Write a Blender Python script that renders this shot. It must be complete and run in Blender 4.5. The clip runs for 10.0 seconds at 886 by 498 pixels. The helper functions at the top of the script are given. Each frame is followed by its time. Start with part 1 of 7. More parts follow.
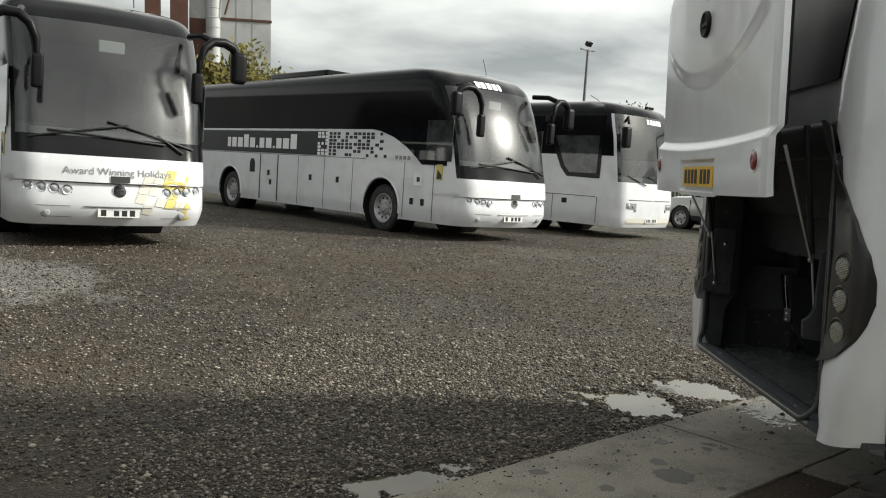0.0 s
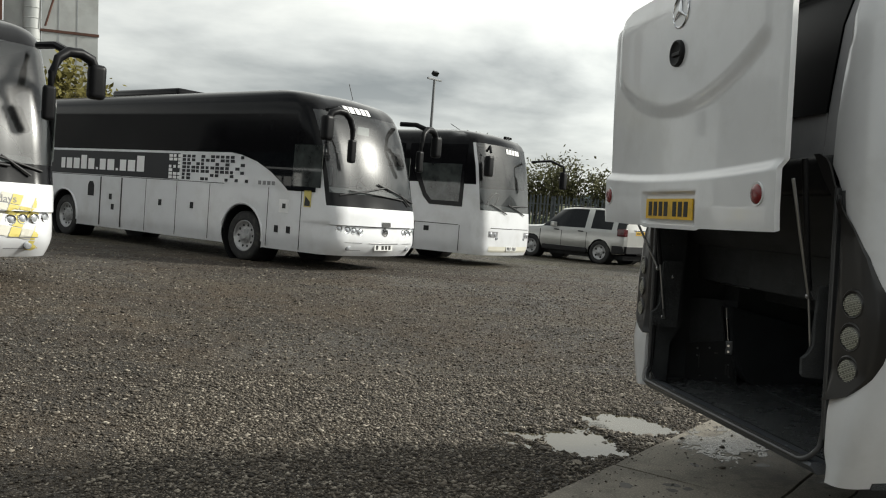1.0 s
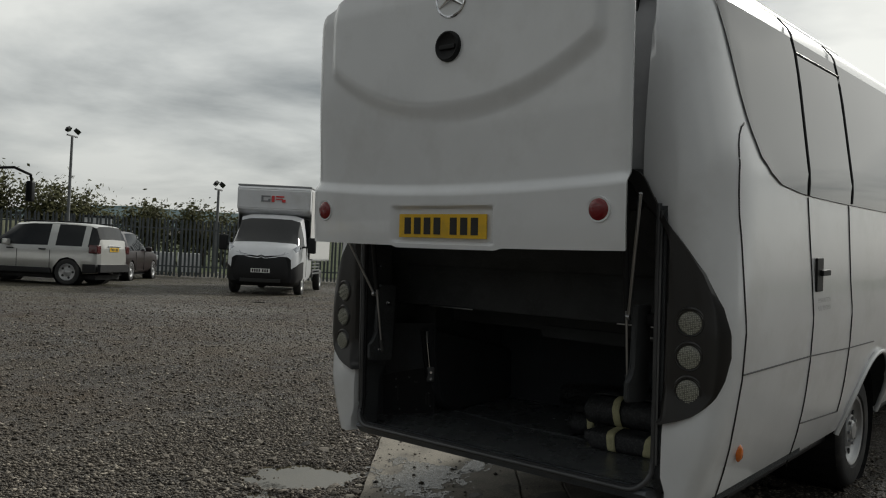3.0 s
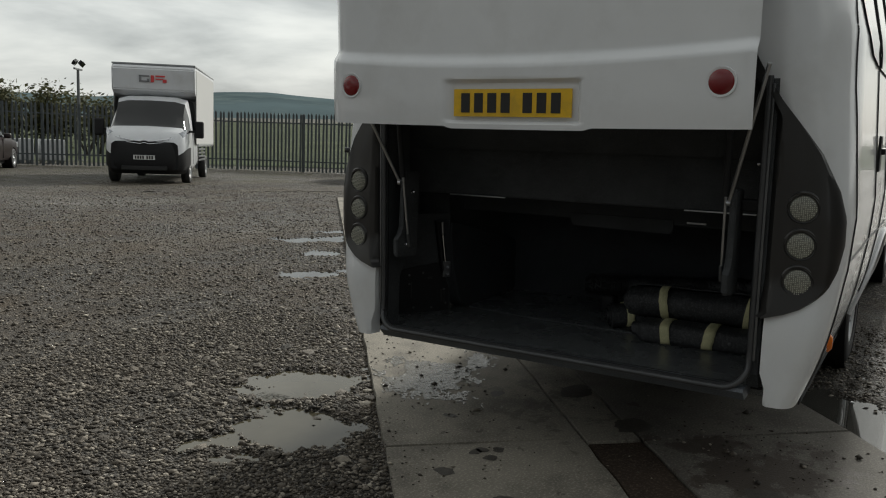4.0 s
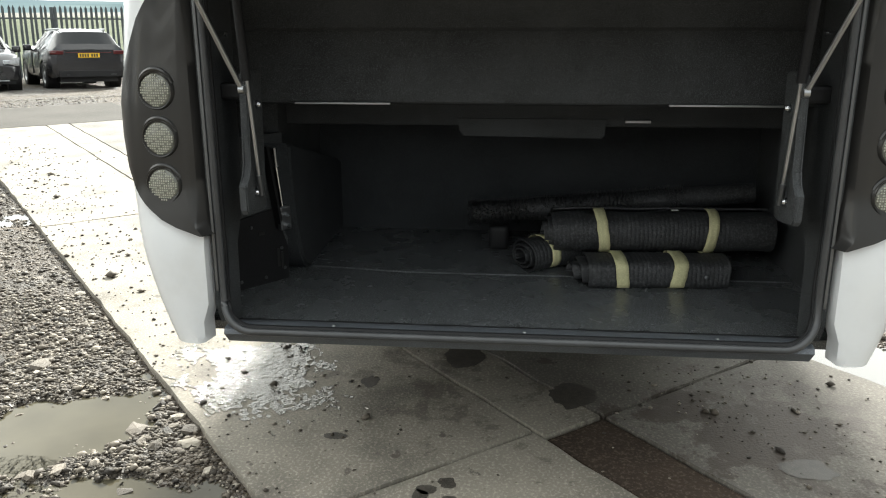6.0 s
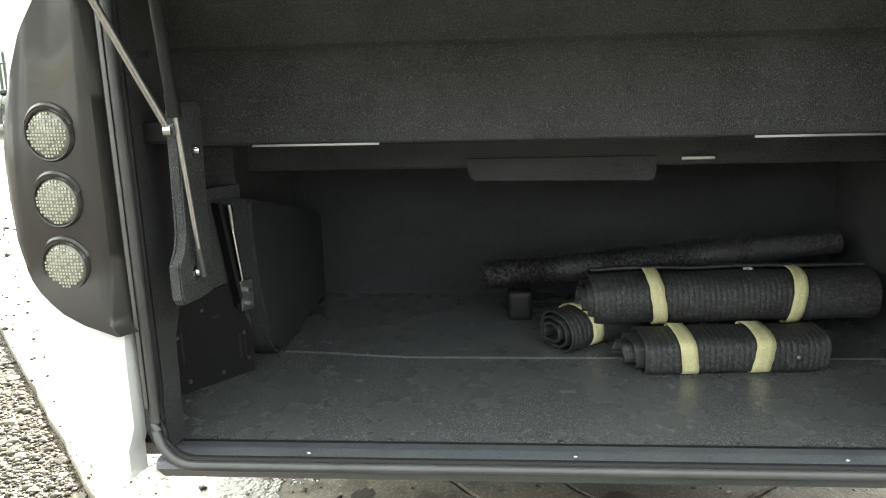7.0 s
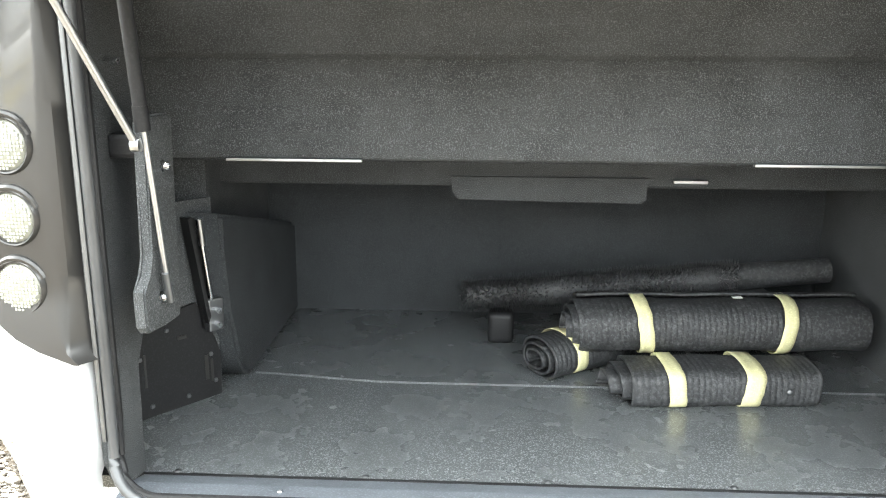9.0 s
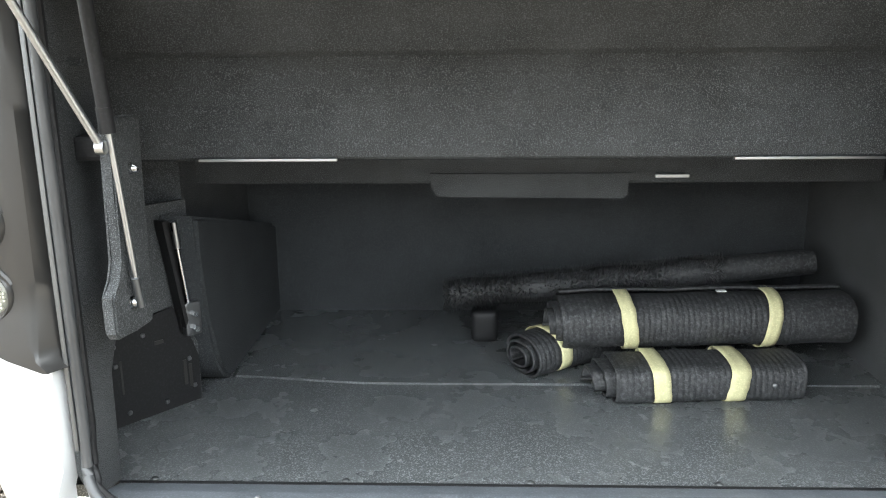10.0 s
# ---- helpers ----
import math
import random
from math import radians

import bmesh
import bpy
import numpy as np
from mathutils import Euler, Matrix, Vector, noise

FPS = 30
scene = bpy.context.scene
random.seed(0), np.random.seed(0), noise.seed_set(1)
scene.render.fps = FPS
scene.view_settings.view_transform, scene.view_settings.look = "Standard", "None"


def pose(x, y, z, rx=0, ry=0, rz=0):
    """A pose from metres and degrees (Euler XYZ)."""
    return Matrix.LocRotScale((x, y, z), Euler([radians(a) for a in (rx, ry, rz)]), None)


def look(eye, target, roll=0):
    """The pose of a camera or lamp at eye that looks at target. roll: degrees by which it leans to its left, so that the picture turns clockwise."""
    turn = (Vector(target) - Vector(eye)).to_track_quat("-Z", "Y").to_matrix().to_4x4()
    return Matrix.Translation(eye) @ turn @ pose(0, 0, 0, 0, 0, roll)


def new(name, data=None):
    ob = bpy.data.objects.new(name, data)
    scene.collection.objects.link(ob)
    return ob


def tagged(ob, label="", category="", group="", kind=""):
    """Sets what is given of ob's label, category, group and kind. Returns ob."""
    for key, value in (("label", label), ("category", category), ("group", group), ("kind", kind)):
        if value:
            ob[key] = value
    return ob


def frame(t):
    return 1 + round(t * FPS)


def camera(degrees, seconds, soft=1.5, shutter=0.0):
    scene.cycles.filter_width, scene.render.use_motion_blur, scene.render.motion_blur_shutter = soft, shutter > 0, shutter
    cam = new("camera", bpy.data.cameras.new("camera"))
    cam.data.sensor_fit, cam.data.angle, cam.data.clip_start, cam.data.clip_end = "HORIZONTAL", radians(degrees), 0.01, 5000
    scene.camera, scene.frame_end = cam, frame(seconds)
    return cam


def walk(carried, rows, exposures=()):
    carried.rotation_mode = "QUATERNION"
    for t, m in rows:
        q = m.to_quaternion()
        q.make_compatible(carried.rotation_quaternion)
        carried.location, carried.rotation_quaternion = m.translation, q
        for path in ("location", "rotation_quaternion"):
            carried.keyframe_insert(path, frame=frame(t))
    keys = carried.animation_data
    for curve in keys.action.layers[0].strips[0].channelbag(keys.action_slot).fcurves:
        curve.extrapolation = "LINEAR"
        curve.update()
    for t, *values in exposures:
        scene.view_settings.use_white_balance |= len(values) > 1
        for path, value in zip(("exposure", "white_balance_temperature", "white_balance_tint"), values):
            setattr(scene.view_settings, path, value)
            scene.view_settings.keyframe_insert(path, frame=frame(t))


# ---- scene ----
cam = camera(57.0, 10.0, soft=1.1)
PATH = [
    (0, (0.163, 0.679, 1.593), (0.121, 2.67, 1.411), 1.5),
    (0.5, (-0.162, 0.934, 1.569), (-0.023, 2.92, 1.374), 1.9),
    (1, (-0.514, 1.156, 1.589), (-0.152, 3.12, 1.484), 2.1),
    (1.5, (-0.858, 1.417, 1.646), (-0.112, 3.272, 1.6), 3.1),
    (2, (-1.041, 1.866, 1.63), (-0.23, 3.694, 1.667), 0.9),
    (2.5, (-1.311, 2.285, 1.606), (-0.133, 3.901, 1.556), 0.8),
    (3, (-1.391, 2.8, 1.578), (0.125, 4.104, 1.543), 1.2),
    (3.2, (-1.384, 3.0, 1.521), (0.143, 4.284, 1.377), 0.4),
    (4.3, (-1.527, 4.056, 1.554), (0.215, 4.967, 1.186), 1.6),
    (4.5, (-1.454, 4.25, 1.523), (0.319, 5.08, 1.115), 2.2),
    (5, (-1.211, 4.701, 1.488), (0.608, 5.379, 1.005), 2.6),
    (5.3, (-1.035, 4.956, 1.472), (0.807, 5.488, 0.905), 0.3),
    (5.5, (-0.896, 5.083, 1.466), (0.99, 5.44, 0.902), -0.1),
    (5.7, (-0.742, 5.155, 1.474), (1.162, 5.378, 0.907), 0.7),
    (6.8, (0.06, 5.319, 1.391), (1.981, 5.503, 0.865), -1.7),
    (7, (0.184, 5.338, 1.392), (2.117, 5.512, 0.908), -1.7),
    (7.5, (0.302, 5.352, 1.401), (2.233, 5.41, 0.884), -0.5),
    (8, (0.302, 5.353, 1.401), (2.247, 5.468, 0.949), -0.9),
    (8.5, (0.299, 5.372, 1.413), (2.236, 5.475, 0.925), -0.2),
    (9, (0.3, 5.385, 1.426), (2.238, 5.481, 0.94), 0.3),
    (9.5, (0.305, 5.383, 1.428), (2.24, 5.48, 0.934), 0.0),
    (10, (0.329, 5.353, 1.421), (2.266, 5.43, 0.93), -0.6),
]
walk(cam, [(t, look(eye, target, roll)) for t, eye, target, roll in PATH],
     exposures=[(0.0, 0.28, 6700, 5), (0.5, 0.25, 6680, 5), (1.5, 0.0, 6650, 5), (2.0, -0.05, 6600, 5), (2.5, -0.15, 6600, 5), (3.0, -0.6, 6600, 6), (3.2, -0.55, 6600, 6), (4.5, 0.0, 6600, 5), (5.0, 0.5, 6550, 5),
                (5.5, 1.1, 6550, 5), (5.7, 1.35, 6550, 5), (6.8, 2.85, 6850, 2), (7.5, 3.3, 6850, 1), (8.0, 3.62, 6800, 2), (8.5, 4.15, 6700, 4), (9.0, 4.55, 6550, 5), (9.5, 4.82, 6400, 6), (9.7, 4.5, 6400, 6), (10.0, 3.9, 6350, 6)])

# ---- sky and sun ----
SUN_AZ, SUN_EL = radians(2), radians(28)      # direction towards the sun: azimuth from +x, elevation


def build_world():
    w = bpy.data.worlds.new("overcast")
    scene.world = w
    w.use_nodes = True
    n, l = w.node_tree.nodes, w.node_tree.links
    n.clear()
    out, bg = n.new("ShaderNodeOutputWorld"), n.new("ShaderNodeBackground")
    sky = n.new("ShaderNodeTexSky")
    sky.sky_type, sky.sun_disc = "NISHITA", False
    sky.sun_elevation, sky.sun_rotation = SUN_EL, radians(90) - SUN_AZ
    tc, sep = n.new("ShaderNodeTexCoord"), n.new("ShaderNodeSeparateXYZ")
    l.new(tc.outputs["Generated"], sep.inputs[0])
    # cloud layer: direction divided by height gives a flat deck in perspective
    zz = n.new("ShaderNodeMath"); zz.operation = "MAXIMUM"; zz.inputs[1].default_value = 0.0
    l.new(sep.outputs["Z"], zz.inputs[0])
    za = n.new("ShaderNodeMath"); za.operation = "ADD"; za.inputs[1].default_value = 0.16
    l.new(zz.outputs[0], za.inputs[0])
    dv = n.new("ShaderNodeVectorMath"); dv.operation = "DIVIDE"
    l.new(tc.outputs["Generated"], dv.inputs[0]); l.new(za.outputs[0], dv.inputs[1])
    noise_a = n.new("ShaderNodeTexNoise"); noise_a.inputs["Scale"].default_value = 0.62
    noise_a.inputs["Detail"].default_value = 7; noise_a.inputs["Roughness"].default_value = 0.52; noise_a.inputs["Distortion"].default_value = 0.25
    l.new(dv.outputs[0], noise_a.inputs["Vector"])
    ramp = n.new("ShaderNodeValToRGB")
    e = ramp.color_ramp.elements
    e[0].position, e[0].color = 0.36, (0.30, 0.32, 0.34, 1)
    e[1].position, e[1].color = 0.60, (1.18, 1.18, 1.16, 1)
    m = ramp.color_ramp.elements.new(0.5); m.color = (0.82, 0.835, 0.84, 1)
    l.new(noise_a.outputs["Fac"], ramp.inputs[0])
    # brighter towards the veiled sun
    dot = n.new("ShaderNodeVectorMath"); dot.operation = "DOT_PRODUCT"
    dot.inputs[1].default_value = (math.cos(SUN_EL) * math.cos(SUN_AZ), math.cos(SUN_EL) * math.sin(SUN_AZ), math.sin(SUN_EL))
    l.new(tc.outputs["Generated"], dot.inputs[0])
    mr = n.new("ShaderNodeMapRange"); mr.inputs[1].default_value, mr.inputs[2].default_value = -0.4, 1.0
    mr.inputs[3].default_value, mr.inputs[4].default_value = 0.98, 1.45
    mr.interpolation_type = "SMOOTHSTEP"
    l.new(dot.outputs["Value"], mr.inputs[0])
    glow = n.new("ShaderNodeVectorMath"); glow.operation = "SCALE"
    l.new(ramp.outputs[0], glow.inputs[0]); l.new(mr.outputs[0], glow.inputs["Scale"])
    # pale haze at the horizon
    hz = n.new("ShaderNodeMapRange"); hz.inputs[1].default_value, hz.inputs[2].default_value = 0.0, 0.16
    hz.inputs[3].default_value, hz.inputs[4].default_value = 0.7, 0.0
    l.new(sep.outputs["Z"], hz.inputs[0])
    mixh = n.new("ShaderNodeMix"); mixh.data_type = "RGBA"
    mixh.inputs["B"].default_value = (0.86, 0.88, 0.90, 1)
    l.new(hz.outputs[0], mixh.inputs["Factor"]); l.new(glow.outputs[0], mixh.inputs["A"])
    # a little of the clear sky shows through the thin places
    scl = n.new("ShaderNodeVectorMath"); scl.operation = "SCALE"; scl.inputs["Scale"].default_value = 0.10
    l.new(sky.outputs[0], scl.inputs[0])
    mix = n.new("ShaderNodeMix"); mix.data_type = "RGBA"; mix.inputs["Factor"].default_value = 0.9
    l.new(scl.outputs[0], mix.inputs["A"]); l.new(mixh.outputs["Result"], mix.inputs["B"])
    l.new(mix.outputs["Result"], bg.inputs["Color"])
    bg.inputs["Strength"].default_value = SKY_STRENGTH
    l.new(bg.outputs[0], out.inputs[0])


SKY_STRENGTH = 0.82
build_world()
sun = new("sun", bpy.data.lights.new("sun", "SUN"))
sun.data.energy, sun.data.angle, sun.data.color = 4.6, radians(7), (1.0, 0.97, 0.93)
sun.matrix_world = look((0, 0, 30), (-30 * math.cos(SUN_EL) * math.cos(SUN_AZ), -30 * math.cos(SUN_EL) * math.sin(SUN_AZ), 30 - 30 * math.sin(SUN_EL)))


# ---- materials ----
def mat(name, colour, rough=0.5, metal=0.0, spec=0.5, var=0.0, var_scale=3.0, grain=0.0, grain_scale=200.0, bump=0.0, bump_scale=150.0,
        dirt=None, dirt_scale=1.2, dirt_amount=0.0, coat=0.0, space="Object", alpha=None, transmission=0.0, rough_var=0.0):
    """A Principled material with colour variation at two scales, optional dirt, roughness variation and fine relief."""
    m = bpy.data.materials.new(name)
    m.use_nodes = True
    n, l = m.node_tree.nodes, m.node_tree.links
    b = n["Principled BSDF"]
    b.inputs["Base Color"].default_value = (*colour, 1)
    b.inputs["Roughness"].default_value, b.inputs["Metallic"].default_value = rough, metal
    b.inputs["Specular IOR Level"].default_value = spec
    b.inputs["Coat Weight"].default_value = coat
    b.inputs["Coat Roughness"].default_value = 0.04
    b.inputs["Transmission Weight"].default_value = transmission
    if alpha is not None:
        b.inputs["Alpha"].default_value = alpha
    tc = n.new("ShaderNodeTexCoord")
    src = n.new("ShaderNodeNewGeometry").outputs["Position"] if space == "World" else tc.outputs[space]
    col = None

    def tex(scale, detail=4.0, rgh=0.55):
        t = n.new("ShaderNodeTexNoise")
        t.inputs["Scale"].default_value, t.inputs["Detail"].default_value, t.inputs["Roughness"].default_value = scale, detail, rgh
        l.new(src, t.inputs["Vector"])
        return t.outputs["Fac"]

    def mixin(current, colour2, fac, lo, hi, top):
        r = n.new("ShaderNodeMapRange")
        r.inputs[1].default_value, r.inputs[2].default_value, r.inputs[4].default_value = lo, hi, top
        l.new(fac, r.inputs[0])
        x = n.new("ShaderNodeMix"); x.data_type = "RGBA"
        l.new(r.outputs[0], x.inputs["Factor"])
        if current is None:
            x.inputs["A"].default_value = (*colour, 1)
        else:
            l.new(current, x.inputs["A"])
        x.inputs["B"].default_value = (*colour2, 1)
        return x.outputs["Result"]

    if var:
        col = mixin(col, tuple(c * (1 - var) for c in colour), tex(var_scale), 0.35, 0.7, 1.0)
    if grain:
        col = mixin(col, tuple(min(1, c * (1 + grain) + 0.02 * grain) for c in colour), tex(grain_scale, 2), 0.5, 0.72, 1.0)
    if dirt:
        col = mixin(col, dirt, tex(dirt_scale, 7, 0.65), 0.5, 0.75, dirt_amount)
    if col is not None:
        l.new(col, b.inputs["Base Color"])
    if rough_var:
        r = n.new("ShaderNodeMapRange")
        r.inputs[3].default_value, r.inputs[4].default_value = max(0, rough - rough_var), min(1, rough + rough_var)
        l.new(tex(var_scale * 2.3), r.inputs[0]); l.new(r.outputs[0], b.inputs["Roughness"])
    if bump:
        bp = n.new("ShaderNodeBump")
        bp.inputs["Strength"].default_value, bp.inputs["Distance"].default_value = bump, 0.004
        l.new(tex(bump_scale, 3), bp.inputs["Height"]); l.new(bp.outputs[0], b.inputs["Normal"])
    return m


def glass_mat(name, colour, mix=0.5, rough=0.02, film=0.0):
    """A tinted pane: a clear part seen through, a glossy part and a thin road film that spreads the glare."""
    m = bpy.data.materials.new(name)
    m.use_nodes = True
    n, l = m.node_tree.nodes, m.node_tree.links
    n.clear()
    out, tr, gl, mx, fr = (n.new(k) for k in ("ShaderNodeOutputMaterial", "ShaderNodeBsdfTransparent", "ShaderNodeBsdfGlossy", "ShaderNodeMixShader", "ShaderNodeFresnel"))
    tr.inputs[0].default_value = (*colour, 1)
    gl.inputs["Roughness"].default_value = rough
    fr.inputs[0].default_value = 1.5
    ad = n.new("ShaderNodeMath"); ad.operation = "ADD"; ad.inputs[1].default_value = mix; ad.use_clamp = True
    l.new(fr.outputs[0], ad.inputs[0])
    l.new(ad.outputs[0], mx.inputs[0]); l.new(tr.outputs[0], mx.inputs[1]); l.new(gl.outputs[0], mx.inputs[2])
    last = mx.outputs[0]
    if film:
        g2, m2 = n.new("ShaderNodeBsdfGlossy"), n.new("ShaderNodeMixShader")
        g2.inputs["Roughness"].default_value = 0.30
        m2.inputs[0].default_value = film
        l.new(last, m2.inputs[1]); l.new(g2.outputs[0], m2.inputs[2])
        last = m2.outputs[0]
    l.new(last, out.inputs[0])
    return m


PAINT_WHITE = mat("white_paint", (0.78, 0.79, 0.80), 0.24, coat=0.6, var=0.05, dirt=(0.42, 0.40, 0.36), dirt_scale=2.5, dirt_amount=0.25)
COACH_WHITE = mat("coach_white_paint", (0.68, 0.69, 0.71), 0.28, coat=0.5, var=0.05, dirt=(0.38, 0.36, 0.32), dirt_scale=1.5, dirt_amount=0.3)
COACH_BLACK = mat("coach_black_paint", (0.006, 0.006, 0.007), 0.10, spec=0.16, var=0.3, dirt=(0.03, 0.03, 0.03), dirt_amount=0.3)
GLAZING = mat("dark_glazing", (0.006, 0.007, 0.008), 0.03, spec=0.36, rough_var=0.02)
GLOSS_BLACK = mat("gloss_black_trim", (0.022, 0.021, 0.020), 0.30, coat=0.15, var=0.15)
BLACK_PLASTIC = mat("black_plastic", (0.011, 0.011, 0.012), 0.55, spec=0.3, var=0.3, grain=0.2, bump=0.15)
CARPET = mat("grey_carpet_lining", (0.060, 0.063, 0.065), 0.95, spec=0.15, var=0.35, var_scale=6, grain=1.3, grain_scale=420, bump=0.9, bump_scale=380)
FLOOR_VINYL = mat("speckled_vinyl_floor", (0.076, 0.081, 0.084), 0.27, spec=0.7, var=0.16, var_scale=3, grain=1.9, grain_scale=300, bump=0.12, bump_scale=320, rough_var=0.05)
# Carpet lining darkened: shade deep in the boot is put into the colour.
SHADED_LINING = mat("shaded_boot_lining", (0.040, 0.043, 0.046), 0.95, spec=0.12, var=0.3, var_scale=5, grain=0.9, grain_scale=380, bump=0.7, bump_scale=340)
BUS_GLAZING = mat("minibus_tinted_glass", (0.010, 0.012, 0.012), 0.025, spec=1.0, rough_var=0.015)
EDGE_RUBBER = mat("grey_edge_rubber", (0.055, 0.057, 0.06), 0.3, spec=0.6, var=0.3, var_scale=9)
MIRROR_BLACK = mat("mirror_housing_black", (0.007, 0.007, 0.008), 0.4, spec=0.14, var=0.2)
COACH_MASK = mat("coach_black_mask", (0.006, 0.006, 0.007), 0.16, spec=0.22, var=0.3)
RUBBER = mat("black_rubber", (0.028, 0.029, 0.031), 0.55, var=0.35, grain=0.5, bump=0.3)
RIBBED = mat("ribbed_rubber_matting", (0.025, 0.026, 0.028), 0.6, var=0.45, var_scale=7, grain=0.9, grain_scale=120, bump=0.5, dirt=(0.10, 0.10, 0.10), dirt_scale=55, dirt_amount=0.5)
TAPE = mat("cream_masking_tape", (0.60, 0.57, 0.33), 0.7, var=0.2, var_scale=18, grain=0.15, bump=0.3, bump_scale=90)
STEEL = mat("brushed_steel", (0.45, 0.46, 0.47), 0.35, metal=1.0, var=0.2)
GREY_SEAL = mat("grey_edge_seal", (0.30, 0.31, 0.32), 0.45, var=0.2)
DARK_STEEL = mat("dark_steel_rod", (0.16, 0.165, 0.17), 0.4, metal=0.8, var=0.2)
CHROME = mat("chrome", (0.75, 0.76, 0.78), 0.12, metal=1.0)
SILL = mat("dark_blue_grey_sill", (0.10, 0.11, 0.125), 0.45, var=0.25, var_scale=8, grain=0.5, rough_var=0.1)
RED_LENS = mat("red_lens", (0.20, 0.007, 0.010), 0.15, coat=0.5, var=0.2, bump=0.3, bump_scale=260)
DARK_RED_LENS = mat("dark_red_lens", (0.07, 0.006, 0.008), 0.15, coat=0.4, var=0.2)
AMBER = mat("amber_lens", (0.7, 0.16, 0.01), 0.2, coat=0.4)
CHANNEL_GREY = mat("channel_grey", (0.42, 0.42, 0.43), 0.6, spec=0.2, var=0.3)
LED_LENS = mat("clear_lamp_lens", (0.21, 0.21, 0.178), 0.25, coat=0.5, var=0.3, var_scale=40)
PLATE_YELLOW = mat("yellow_plate", (0.82, 0.50, 0.02), 0.35, var=0.12, dirt=(0.3, 0.2, 0.05), dirt_scale=12, dirt_amount=0.4)
PLATE_WHITE = mat("white_plate", (0.75, 0.75, 0.73), 0.35, var=0.1)
INK = mat("black_ink", (0.015, 0.015, 0.015), 0.5)
WHITE_VINYL = mat("white_vinyl", (0.8, 0.8, 0.8), 0.4)
GREY_VINYL = mat("grey_vinyl", (0.22, 0.22, 0.23), 0.4)
DARK_GREY_VINYL = mat("charcoal_vinyl", (0.017, 0.018, 0.022), 0.4, spec=0.3)
YELLOW_VINYL = mat("yellow_vinyl", (0.60, 0.50, 0.14), 0.4)
OLIVE_VINYL = mat("olive_vinyl", (0.36, 0.33, 0.16), 0.4)
PALE_VINYL = mat("pale_grey_vinyl", (0.6, 0.58, 0.5), 0.4)
RED_VINYL = mat("red_vinyl", (0.6, 0.05, 0.05), 0.4)
TYRE = mat("tyre_rubber", (0.025, 0.025, 0.026), 0.75, var=0.3, var_scale=8, dirt=(0.12, 0.11, 0.09), dirt_scale=6, dirt_amount=0.5, bump=0.4, bump_scale=60)
ALLOY = mat("alloy_rim", (0.44, 0.445, 0.45), 0.34, metal=0.5, var=0.25, var_scale=9)
SILVER = mat("silver_paint", (0.52, 0.52, 0.50), 0.3, metal=0.45, coat=0.6, var=0.08)
DARK_GREY_PAINT = mat("dark_grey_paint", (0.024, 0.024, 0.027), 0.25, metal=0.35, coat=0.6, var=0.1)
MAROON = mat("maroon_paint", (0.016, 0.007, 0.008), 0.3, metal=0.1, coat=0.3, var=0.1)
WINDSCREEN = glass_mat("windscreen_glass", (0.34, 0.39, 0.385), 0.03, 0.02, 0.035)
CAR_GLASS = mat("car_glass", (0.008, 0.009, 0.010), 0.03, spec=0.4)
# Opaque pane: the light seen through the cab is painted into its colour.
CAB_PANE = mat("painted_cab_glass", (0.060, 0.068, 0.066), 0.05, spec=0.9, var=0.8, var_scale=3.5)
HEADLAMP = mat("headlamp", (0.55, 0.57, 0.6), 0.12, metal=0.4, coat=0.8, var=0.4, var_scale=25)
FENCE_STEEL = mat("palisade_steel", (0.080, 0.092, 0.097), 0.55, metal=0.3, var=0.35, var_scale=4, dirt=(0.16, 0.15, 0.13), dirt_amount=0.4)
MAST_STEEL = mat("galvanised_mast", (0.16, 0.165, 0.17), 0.55, metal=0.5, var=0.25)
SEAT_CLOTH = mat("seat_cloth", (0.06, 0.06, 0.075), 0.9, var=0.3, var_scale=12)
DASH = mat("dashboard_grey", (0.10, 0.10, 0.105), 0.6, var=0.2)


# ---- mesh helpers ----
def mesh_from(name, verts, faces, material, smooth=False):
    me = bpy.data.meshes.new(name)
    me.from_pydata([tuple(v) for v in verts], [], [tuple(f) for f in faces])
    me.materials.append(material)
    if smooth:
        me.polygons.foreach_set("use_smooth", [True] * len(me.polygons))
    me.update()
    return me


def part(name, bm, material, parent=None, label="", smooth=False):
    """Link a bmesh as one mesh object under a thing or a part."""
    me = bpy.data.meshes.new(name)
    bmesh.ops.recalc_face_normals(bm, faces=bm.faces)
    bm.to_mesh(me)
    bm.free()
    me.materials.append(material)
    if smooth:
        me.polygons.foreach_set("use_smooth", [True] * len(me.polygons))
        me.set_sharp_from_angle(angle=radians(40))
    ob = new(name, me)
    ob.parent = parent
    if label:
        tagged(ob, label)
    return ob


def raw_part(name, verts, faces, material, parent=None, label="", smooth=False):
    me = mesh_from(name, verts, faces, material, smooth)
    if smooth:
        me.set_sharp_from_angle(angle=radians(40))
    ob = new(name, me)
    ob.parent = parent
    if label:
        tagged(ob, label)
    return ob


def thing(name, m, label, category, group="", kind=""):
    ob = new(name)
    ob.matrix_world = m
    ob.empty_display_size = 0.2
    return tagged(ob, label, category, group, kind)


def box(x0, x1, y0, y1, z0, z1, bevel=0.0, bm=None, seg=2):
    own = bm is None
    b = bmesh.new()
    r = bmesh.ops.create_cube(b, size=1.0)
    for v in r["verts"]:
        v.co = Vector((x0 + (v.co.x + .5) * (x1 - x0), y0 + (v.co.y + .5) * (y1 - y0), z0 + (v.co.z + .5) * (z1 - z0)))
    if bevel:
        bmesh.ops.bevel(b, geom=list(b.edges), offset=bevel, segments=seg, affect="EDGES", profile=0.6)
    if own:
        return b
    merge(bm, b)
    return bm


